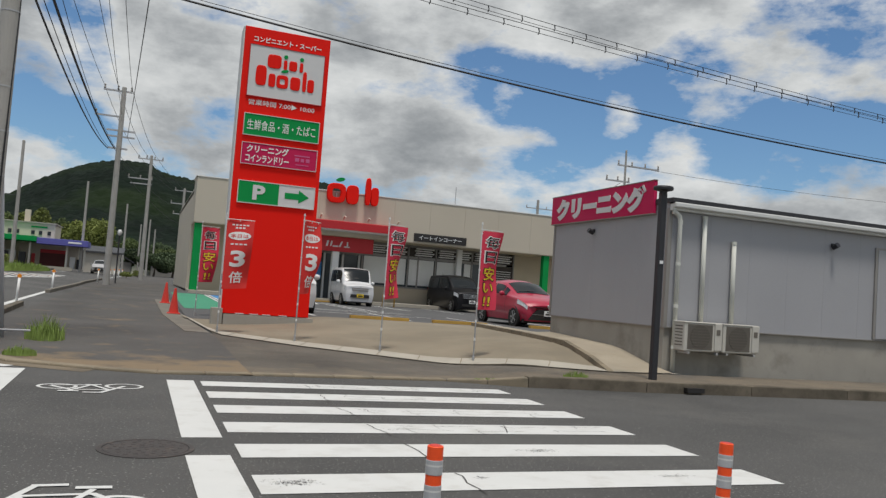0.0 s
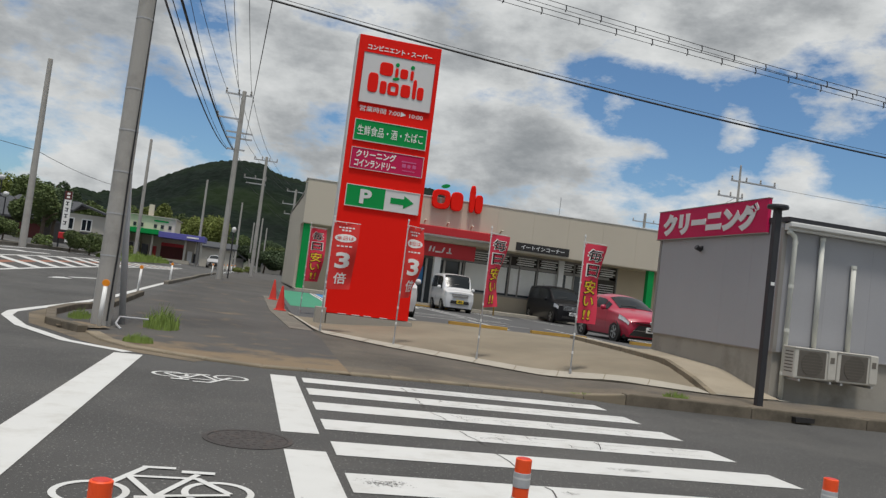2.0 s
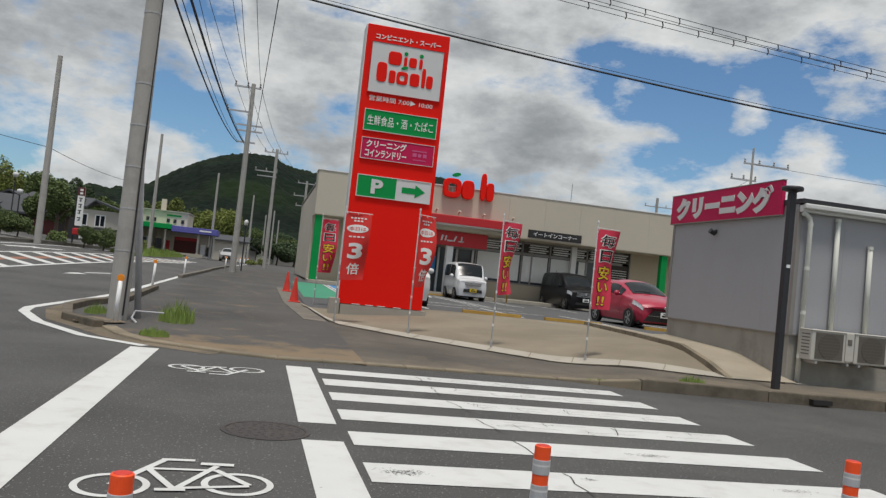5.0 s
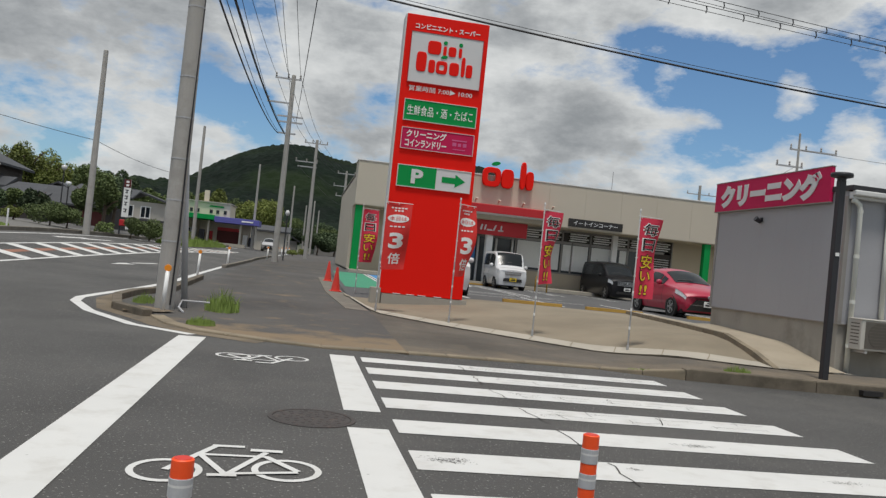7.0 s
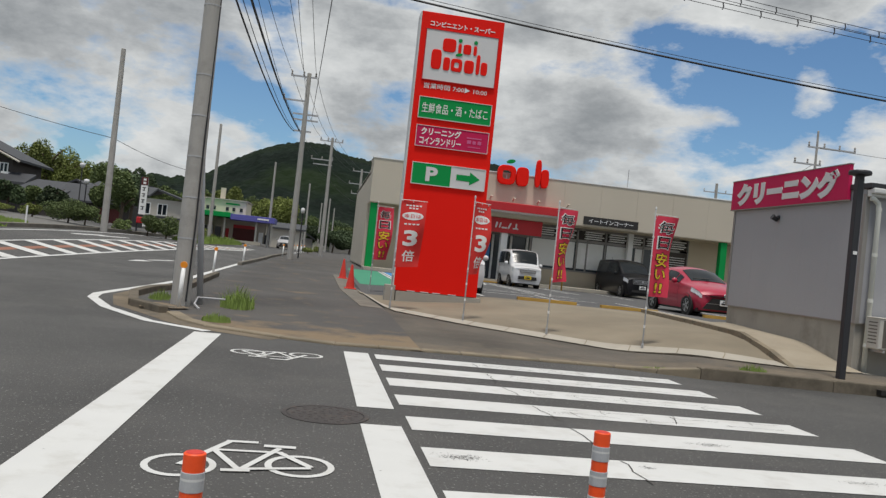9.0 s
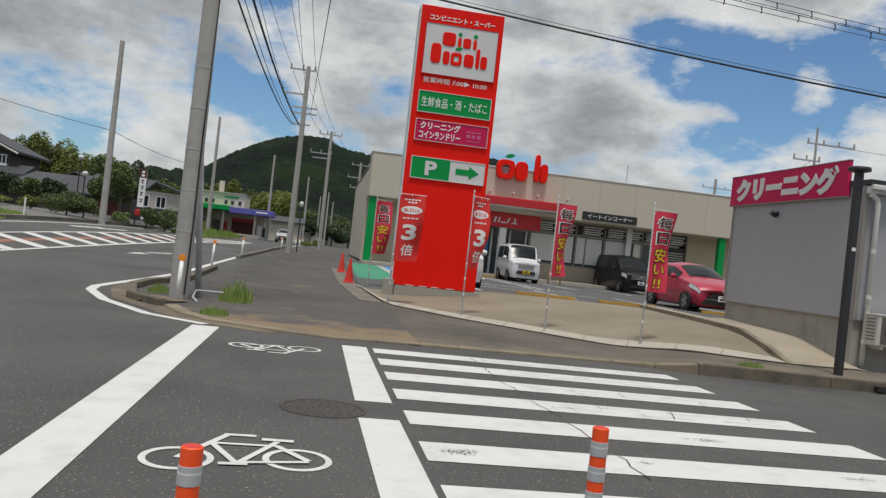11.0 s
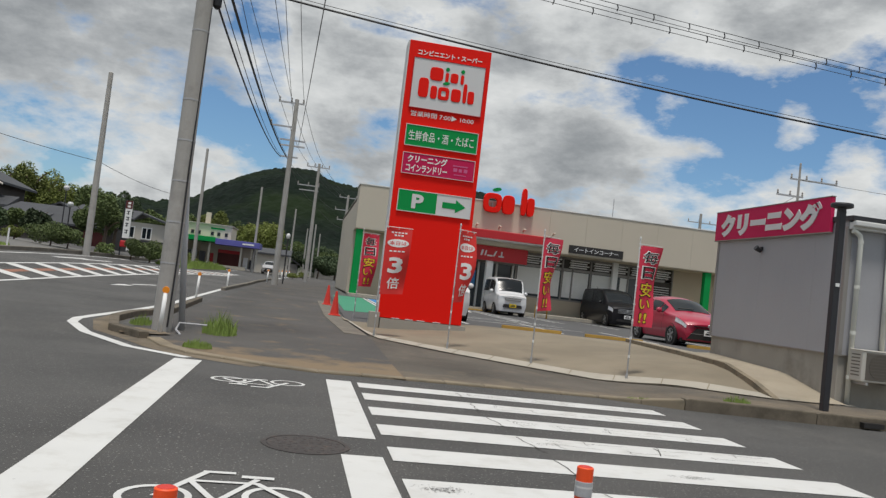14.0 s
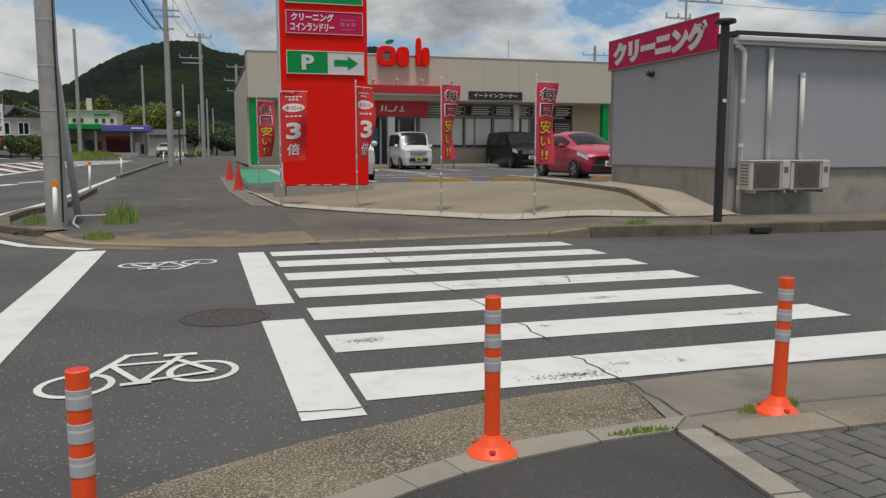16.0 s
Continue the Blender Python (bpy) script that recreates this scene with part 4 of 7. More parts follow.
for cx in (3.3, 5.0, 6.8, 7.6, 8.6):
    part("bracket", box(cx - 0.03, cx + 0.03, 0.08, 0.24, 5.6, 6.0), M_STEEL, letters)
hoop = thing("hoop_barrier", "yellow tubular hoop barrier before the shop", "barrier", (11.64, 38.2, 0.42))
part("hoop", tube([(-0.3, 0, 0), (-0.3, 0, 0.6)] + [(-0.3 * math.cos(a), 0, 0.6 + 0.28 * math.sin(a)) for a in (0.5, 1.0, 1.57, 2.1, 2.6)] + [(0.3, 0, 0.6), (0.3, 0, 0)], 0.04, 8), M_YELLOW, hoop, smooth=True)

# ---- banners ----


def banner(at, turn, w, h, tall, cloth, phase, style, label, reach=0.0):
    t = thing("banner_flag", label, "banner", at, turn, "roadside banners")
    part("pole", tube([(0, 0, 0), (0, 0, tall * 0.5)], 0.014, 8), M_STEEL, t)
    part("upper_pole", tube([(0, 0, tall * 0.5), (0, 0, tall)], 0.011, 8), M_TRIM, t)
    part("crossbar", tube([(reach - 0.03, 0, tall - 0.07), (reach + w + 0.03, 0, tall - 0.07)], 0.008, 6), M_TRIM, t)
    part("finial", lathe([(0.014, 0), (0.02, 0.02), (0.01, 0.06)], 8, at=(0, 0, tall)), M_TRIM, t)
    part("foot", lathe([(0.024, 0), (0.024, 0.13), (0.018, 0.15)], 10), M_STEEL, t)
    for z in (0.42, 0.74, 1.05):
        part("pole_band", lathe([(0.0165, z), (0.0165, z + 0.05)], 8), M_WHITE, t)

    def place(u, v, off=0.0):
        wave = 0.09 * u * math.sin(2.6 * u + 4.2 * v + phase) + 0.05 * u * v * math.sin(7 * v + phase * 2)
        curl = 1 - 0.10 * v * v
        return Vector((reach + 0.015 + u * w * curl, wave - off, tall - 0.09 - v * h + 0.05 * u * v * math.sin(phase)))

    bm = bmesh.new()
    nu, nv = 8, 22
    g = [[bm.verts.new(place(i / nu, j / nv)) for i in range(nu + 1)] for j in range(nv + 1)]
    for a, b in zip(g, g[1:]):
        for i in range(nu):
            bm.faces.new((a[i], a[i + 1], b[i + 1], b[i]))
    c = part("cloth", bm, cloth, t, smooth=True)
    for j in range(5):
        p = place(0, 0.04 + j * 0.23)
        part("tie", tube([(-0.016, 0, p.z), (0.02, 0, p.z)], 0.012, 6), M_TRIM, t)
    for i in range(3):
        x = reach + w * (0.08 + 0.42 * i)
        part("tie", tube([(x, 0, tall - 0.06), (x, 0, tall - 0.11)], 0.008, 6), M_TRIM, t)

    def ink(bm, cu, cv, material, name, off):
        for ax, no in ((0, (1, 0, 0)), (2, (0, 0, 1))):
            for k in range(-6, 7):
                co = [0, 0, 0]
                co[ax] = k * 0.035
                bmesh.ops.bisect_plane(bm, geom=bm.verts[:] + bm.edges[:] + bm.faces[:], plane_co=co, plane_no=no)
        for v in bm.verts:
            q = place(cu + v.co.x / w, cv - v.co.z / h, off)
            v.co = q
        part(name, bm, material, c)

    def word(s, cu, cv, ww, hh, material, weight, off=0.006, name="lettering"):
        ink(lettering(s, 0.3, 0.0, weight, ww, hh), cu, cv, material, name, off)

    def bar(u0, u1, v0, v1, material, off=0.006):
        bm = bmesh.new()
        n = 4
        q = [[bm.verts.new(place(u0 + (u1 - u0) * i / n, vv, off)) for i in range(n + 1)] for vv in (v0, v1)]
        for i in range(n):
            bm.faces.new((q[0][i], q[0][i + 1], q[1][i + 1], q[1][i]))
        part("print_bar", bm, material, c)

    if style == "daily":
        for s, cv, mt in (("毎", 0.14, M_CLOTH_BLACK), ("日", 0.33, M_CLOTH_BLACK)):
            word(s, 0.5, cv, w * 0.72, h * 0.165, M_CLOTH_WHITE, 0.010, 0.006)
            word(s, 0.5, cv, w * 0.62, h * 0.145, mt, 0.002, 0.011)
        for s, cv, ww, hh in (("安", 0.54, 0.66, 0.17), ("い", 0.72, 0.6, 0.12), ("!!", 0.89, 0.42, 0.12)):
            word(s, 0.5, cv, w * ww * 1.14, h * hh * 1.14, M_CLOTH_BLACK, 0.010, 0.006)
            word(s, 0.5, cv, w * ww, h * hh, M_CLOTH_YELLOW, 0.004, 0.011)
    else:
        for k in range(5):
            bar(0.2 + 0.13 * k, 0.29 + 0.13 * k, 0.055, 0.075, M_CLOTH_WHITE)
        for k in range(3):
            bar(0.33 + 0.13 * k, 0.42 + 0.13 * k, 0.095, 0.118, M_CLOTH_WHITE)
        oval = bmesh.new()
        oval.faces.new([oval.verts.new((0.42 * w * math.cos(k * 0.393), 0, 0.062 * h * math.sin(k * 0.393))) for k in range(16)])
        ink(oval, 0.5, 0.225, M_CLOTH_WHITE, "oval", 0.006)
        word("本日は", 0.5, 0.225, w * 0.66, h * 0.06, M_FLAG_R, 0.002, 0.011)
        for k in range(4):
            bar(0.2 + 0.16 * k, 0.31 + 0.16 * k, 0.338, 0.358, M_CLOTH_WHITE)
        word("3", 0.5, 0.56, w * 0.58, h * 0.24, M_CLOTH_WHITE, 0.010)
        word("倍", 0.5, 0.83, w * 0.52, h * 0.17, M_CLOTH_WHITE, 0.004)
    return t


DAY = "crimson cloth banner with black and yellow lettering on a pole"
TRI = "scarlet cloth banner with white numeral and lettering on a pole"
banner((1.45, 22.4, lot_z(1.45, 22.4)), 14, 0.46, 1.50, 2.5, M_FLAG, 0.4, "daily", DAY)
banner((1.60, 17.35, 0.11), -4, 0.56, 1.47, 2.48, M_FLAG_R, 1.3, "triple", TRI)
banner((2.98, 15.95, 0.09), 40, 0.50, 1.47, 2.52, M_FLAG_R, 0.6, "triple", TRI)
banner((4.35, 14.58, 0.07), 34, 0.46, 1.42, 2.52, M_FLAG, 2.2, "daily", DAY)
banner((5.65, 13.12, 0.06), 16, 0.46, 1.42, 2.48, M_FLAG, 3.0, "daily", DAY)

M_KERB_PALE = mat("pale_kerb", (0.26, 0.235, 0.195), 0.9, 0.3, 2.0, 110, 0.4, spread=0.08, stain=(0.17, 0.155, 0.125), stain_at=(0.5, 0.75), stain_scale=4)
M_KERB_ROUGH = mat("rough_kerb", (0.20, 0.17, 0.13), 0.93, 0.5, 2.0, 110, 0.7, spread=0.08, speck=(0.30, 0.26, 0.20), speck_at=(0.58, 0.68), speck_scale=80)
M_IRON = mat("cast_iron", (0.048, 0.041, 0.038), 0.7, 0.25, 5.0, 60, 0.5, stain=(0.10, 0.075, 0.06), stain_at=(0.55, 0.75), stain_scale=9)
M_COARSE = mat("coarse_asphalt", (0.050, 0.048, 0.046), 0.9, 0.7, 1.0, 90, 1.0, speck=(0.13, 0.12, 0.11), speck_at=(0.64, 0.74), speck_scale=130, bump_dist=0.01)
# ---- near corner: bollards, gutter, kerb and pavers ----


def strip_between(outer, inner, z, n=40):
    bm = bmesh.new()

    def at(pts, f):
        f *= len(pts) - 1
        i = min(len(pts) - 2, int(f))
        return [pts[i][k] + (pts[i + 1][k] - pts[i][k]) * (f - i) for k in (0, 1)]

    rows = [[bm.verts.new((*at(outer, k / n), z(0))), bm.verts.new((*at(inner, k / n), z(1)))] for k in range(n + 1)]
    for a, b in zip(rows, rows[1:]):
        bm.faces.new((a[0], b[0], b[1], a[1]))
    return bm


G_OUT = [(-1.12, -5.0), (-1.05, 0.6), (-0.85, 1.6), (-0.55, 2.55), (-0.28, 2.98), (0.02, 3.14), (0.40, 3.325), (0.76, 3.445), (1.11, 3.56), (1.55, 3.66), (2.20, 3.735)]
G_IN = [(-0.70, -5.0), (-0.62, 0.6), (-0.42, 1.35), (-0.15, 2.05), (0.05, 2.34), (0.36, 2.64), (0.69, 2.79), (0.91, 2.88), (1.20, 2.985), (1.6, 3.03), (2.135, 3.07)]
K_IN = [(-0.56, -5.0), (-0.48, 0.6), (-0.28, 1.30), (0.00, 1.96), (0.20, 2.24), (0.47, 2.51), (0.75, 2.65), (0.95, 2.73), (1.20, 2.81), (1.6, 2.885), (1.965, 2.912)]
tagged(part("gutter", strip_between(G_OUT, G_IN, lambda k: 0.008 + 0.012 * k), M_GRAVEL), "exposed-aggregate concrete gutter curving round the corner", "gutter", kind="structure")
bm = strip_between([(2.207, 3.735), (2.76, 3.776), (3.4, 3.77), (4.2, 3.71), (9.0, 3.5)], [(1.99, 2.87), (2.5, 2.74), (3.0, 2.77), (4.2, 2.75), (9.0, 2.6)], lambda k: 0.008 + 0.03 * k)
tagged(part("gutter", bm, M_KERB), "smooth brown-grey concrete gutter", "gutter", kind="structure")
kn = tagged(new("kerb_near"), "pale flush kerb stones round the near corner", "kerb", kind="structure")
for (a, b), (c, d) in zip(zip(G_IN, G_IN[1:]), zip(K_IN, K_IN[1:])):
    nk = max(1, round(math.hypot(b[0] - a[0], b[1] - a[1]) / 0.6))
    for f0, f1 in [(k / nk + 0.008, (k + 1) / nk - 0.008) for k in range(nk)]:
        q = lambda p, r, f: (p[0] + (r[0] - p[0]) * f, p[1] + (r[1] - p[1]) * f)
        part("kerb_stone", prism([q(a, b, f0), q(c, d, f0), q(c, d, f1), q(a, b, f1)], -0.1, 0.045), M_KERB_PALE, kn)
inner = K_IN + [(1.96, 2.88), (1.91, 2.24), (1.855, 1.5), (1.79, 0.6), (1.4, -5.0)]
tagged(part("pavement", prism(inner, -0.1, 0.036), M_COARSE), "dark coarse asphalt pavement at the near corner", "pavement", kind="structure")
bk = tagged(new("kerb_divider"), "concrete edging between asphalt and pavers", "kerb", kind="structure")
for f0, f1 in ((0.0, 0.49), (0.5, 0.99)):
    p = lambda f: (1.972 - 0.105 * f, 2.895 - 1.35 * f)
    part("kerb_stone", prism([p(f0), (p(f0)[0] + 0.125, p(f0)[1] - 0.01), (p(f1)[0] + 0.125, p(f1)[1] - 0.01), p(f1)], -0.1, 0.05), M_KERB_PALE, bk)
tagged(part("pavement", prism([(1.42, -5.0), (1.82, 0.6), (1.93, 1.6), (2.10, 2.72), (3.0, 2.76), (4.2, 2.74), (9, 2.58), (9, -5.0)], -0.1, 0.025), M_DARK), "dark bedding below the pavers", "pavement", kind="structure")
for pts, w in (([(2.205, 3.74), (2.20, 3.62), (2.175, 3.5), (2.18, 3.36), (2.15, 3.2), (2.135, 3.08)], 0.008), ([(2.16, 3.085), (2.4, 3.105), (2.735, 3.12), (3.3, 3.09), (4.5, 3.04)], 0.007)):
    tagged(part("gutter_joint", ribbon(pts, w, 0.0, None, lambda x, y: 0.012 + 0.03 * (3.75 - y) + 0.004), M_IRON), "dark joint in the concrete gutter", "joint", kind="structure")
kr = tagged(new("kerb_pavers"), "rough gravelly kerb stones between gutter and pavers", "kerb", kind="structure")
for k in range(8):
    xa, xb = 2.125 + 0.6 * k, 2.117 + 0.6 * (k + 1)
    ya, yb = 2.735 - 0.012 * k, 2.735 - 0.012 * (k + 1)
    part("kerb_stone", prism([(xa, ya), (xb, yb), (xb, yb + 0.20), (xa, ya + 0.20)], -0.1, 0.05), M_KERB_ROUGH, kr)

bol = thing("bollard", "orange flexible bollard with three silver reflective bands", "bollard", (1.12, 2.895, 0.038), group="orange bollards")
part("base", lathe([(0.105, 0.0), (0.10, 0.012), (0.062, 0.045), (0.042, 0.075), (0.036, 0.085)], 28), M_ORANGE, bol, smooth=False)
part("post", lathe([(0.033, 0.07), (0.0318, 0.30), (0.0315, 0.63), (0.0315, 0.642), (0.028, 0.645)], 24), M_ORANGE, bol, smooth=False)
part("cap_hollow", lathe([(0.025, 0.6455), (0.023, 0.647)], 20), M_CONE, bol)
for z in (0.375, 0.470, 0.565):
    part("reflective_band", lathe([(0.0325, z - 0.028), (0.0334, z - 0.026), (0.0334, z + 0.026), (0.0325, z + 0.028)], 24), M_REFLECT, bol, "silver reflective band")
    part("band_stripe", lathe([(0.0336, z + 0.004), (0.0336, z + 0.011)], 24), M_TRIM, bol)
for k in range(3):
    a = 2.1 * k - 1.9
    part("bolt", lathe([(0.014, 0.0), (0.012, 0.012)], 8, at=(0.075 * math.cos(a), 0.075 * math.sin(a), 0.03)), M_CONE, bol)
copy_thing(bol, pose(2.59, 3.02, 0.026, 0, 1.8, 10))
copy_thing(bol, pose(-0.302, 2.30, 0.016, 0, 0, 80))

# ---- bicycle marks and manhole ----


def bike_mark(cx, cy, sx, sy):
    """A painted bicycle seen in plan, wheels left and right."""
    bm = bmesh.new()
    P = lambda x, y: (cx + x * sx, cy + y * sy)
    for wx, wy in ((-0.335, -0.15), (0.335, -0.03)):
        for k in range(28):
            a, b = 2 * math.pi * k / 28, 2 * math.pi * (k + 1) / 28
            q = [P(wx + r * math.cos(t), wy + r * 1.15 * math.sin(t)) for r, t in ((0.205, a), (0.205, b), (0.165, b), (0.165, a))]
            bm.faces.new([bm.verts.new((*p, 0.0052)) for p in q])

    def bar(a, b, w, lift):
        (ax, ay), (bx, by) = P(*a), P(*b)
        m = math.hypot(bx - ax, by - ay)
        ox, oy = -(by - ay) / m * w / 2, (bx - ax) / m * w / 2
        bm.faces.new([bm.verts.new((x, y, 0.0062 + lift)) for x, y in ((ax + ox, ay + oy), (bx + ox, by + oy), (bx - ox, by - oy), (ax - ox, ay - oy))])

    lift = 0.0
    for a, b, w in (((-0.335, -0.15), (-0.12, 0.44), 0.045), ((-0.14, 0.45), (0.06, 0.46), 0.05), ((-0.19, 0.22), (0.22, 0.24), 0.04), ((-0.19, 0.22), (0.0, -0.20), 0.04),
                    ((0.0, -0.20), (0.20, 0.34), 0.04), ((0.20, 0.24), (0.40, -0.06), 0.045), ((0.10, 0.38), (0.30, 0.38), 0.06), ((-0.10, -0.22), (0.06, -0.20), 0.05), ((0.0, -0.18), (0.40, -0.08), 0.04)):
        lift += 0.0004
        bar(a, b, w, lift)
    marking("bicycle_mark", bm, "white painted bicycle symbol on the asphalt", group="bicycle marks")


bike_mark(-0.33, 4.68, 0.98, 0.98)
bike_mark(-0.38, 9.30, -0.98, -0.85)
mh = tagged(thing("manhole", "round worn cast-iron manhole cover in the road", "manhole", (0.155, 6.17, 0.0)), kind="")
part("rim", lathe([(0.335, 0.0), (0.335, 0.006), (0.30, 0.006), (0.30, 0.0)], 40, caps=False), M_IRON, mh)
part("cover", lathe([(0.295, 0.0), (0.293, 0.005)], 40), M_IRON, mh)
bm = bmesh.new()
random.seed(4)
for k in range(46):
    a, r = k * 2.4, 0.04 * math.sqrt(k)
    lathe([(0.017, 0.004), (0.013, 0.009)], 6, bm, (r * math.cos(a), r * math.sin(a), 0))
part("studs", bm, M_IRON, mh)
# cracks across the crosswalk
random.seed(11)
CRACKS = [(2.21, 3.75, 2.17, 4.34), (2.19, 4.76, 2.22, 5.32), (2.18, 5.82, 2.18, 6.34), (2.19, 6.60, 2.07, 7.22), (2.14, 7.58, 2.02, 8.20), (2.03, 8.48, 2.06, 9.12), (2.04, 9.64, 2.05, 9.98), (3.36, 6.86, 3.46, 7.22), (0.44, 3.735, 0.76, 3.715)]
for y in (6.95, 7.15, 7.92, 8.05, 8.88, 9.03, 9.78, 9.93):
    # hairlines along the worn far bars, broken into short runs
    x = 2.3 - 0.08 * (y - 6.9) + random.uniform(0, 0.3)
    while x < 4.55:
        ln = random.uniform(0.15, 0.6)
        CRACKS.append((x, y + random.uniform(-0.05, 0.05), min(4.7, x + ln), y + random.uniform(-0.05, 0.05)))
        if random.random() < 0.6:
            CRACKS.append((x, y - random.uniform(0.04, 0.2), x + random.uniform(-0.06, 0.06), y + random.uniform(0.04, 0.2)))
        x += ln + random.uniform(0.05, 0.35)
for k, (x0, y0, x1, y1) in enumerate(CRACKS):
    n = max(4, int(math.hypot(x1 - x0, y1 - y0) * 11))
    pts = [(x0 + (x1 - x0) * q / n + random.uniform(-0.022, 0.022), y0 + (y1 - y0) * q / n + random.uniform(-0.022, 0.022)) for q in range(n + 1)]
    marking("road_crack", ribbon(pts, 0.011 if k < 9 else 0.006, 0.0078), "fine dark crack in the road", M_IRON, "road cracks")

# tyre scuffs worn into the paint
M_SCUFF = mat("scuffed_paint", (0.13, 0.125, 0.12), 0.9, 0.3, 30, 200, 0.2)
rs = random.Random(21)
for cx, cy, w, d, n in ((1.02, 5.11, 0.26, 0.10, 150), (1.98, 3.95, 0.38, 0.08, 210), (3.27, 6.06, 0.30, 0.09, 120), (3.98, 5.13, 0.22, 0.07, 60), (2.36, 4.10, 0.14, 0.06, 26), (2.75, 4.06, 0.14, 0.06, 26), (2.35, 5.16, 0.10, 0.05, 24), (2.8, 9.80, 0.9, 0.2, 130), (2.15, 9.85, 0.5, 0.16, 70), (3.2, 8.95, 0.7, 0.18, 50), (2.3, 6.98, 0.18, 0.08, 40)):
    bm = bmesh.new()
    for k in range(n):
        px, py = cx + rs.gauss(0, w / 3.2), cy + max(-d, min(d, rs.gauss(0, d / 2.6)))
        ln, wd, a = rs.uniform(0.005, 0.018), rs.uniform(0.0015, 0.004), rs.gauss(0.6, 0.9)
        c, s_ = math.cos(a), math.sin(a)
        bm.faces.new([bm.verts.new((px + x * c - y * s_, py + x * s_ + y * c, 0.0072)) for x, y in ((-ln, 0), (0, -wd), (ln, 0), (0, wd))])
    tagged(part("tyre_scuff", bm, M_SCUFF), "dark tyre scuffs worn into the crosswalk paint", "scuff", "tyre scuffs", "stuff")

# ---- lamp post by the kerb ----
lp = thing("lamp_post", "black square lamp post with a flat round cap", "lamp post", (7.66, 10.62, 0.14))
part("post", box(-0.05, 0.05, -0.05, 0.05, 0, 2.98, 0.010), M_DARK, lp)
part("neck", lathe([(0.055, 2.95), (0.07, 3.02)], 16), M_DARK, lp)
part("cap", lathe([(0.08, 3.01), (0.155, 3.03), (0.16, 3.06), (0.15, 3.085), (0.03, 3.095)], 32), M_DARK, lp, smooth=False)
part("tag", box(-0.03, 0.03, -0.06, -0.051, 1.85, 1.9), M_WHITE, lp)

# ---- cones, delineators ----
cone = thing("traffic_cone", "red plastic traffic cone", "cone", (0.93, 23.0, gz(0.93, 23) + 0.02), group="cones")
part("base", box(-0.17, 0.17, -0.17, 0.17, 0, 0.03, 0.01), M_CONE, cone)
part("body", lathe([(0.13, 0.03), (0.03, 0.68), (0.02, 0.70)], 20), M_CONE, cone)
copy_thing(cone, pose(0.85, 28.4, gz(0.85, 28.4) + 0.02))
dl = thing("delineator", "white post with a round amber reflector", "delineator", (-2.22, 13.6, 0.05), group="road delineators")
part("post", tube([(0, 0, 0), (0.02, 0, 0.66)], 0.034, 14), M_WHITE, dl, smooth=True)
part("reflector", moved(lathe([(0.055, -0.025), (0.06, 0.0), (0.055, 0.025)], 20), Matrix.Translation((0.02, 0, 0.71)) @ Matrix.Rotation(radians(90), 4, "X")), M_AMBER, dl, "round amber reflector")
for x, y in ((-3.12, 24.7), (-3.1, 33.6), (-2.2, 48.0), (-2.15, 54.0), (-2.0, 60.0), (-1.95, 67.0), (-1.8, 75.0), (-1.7, 84.0)):
    copy_thing(dl, pose(x, y, gz(x, y)))

# ---- parked cars ----


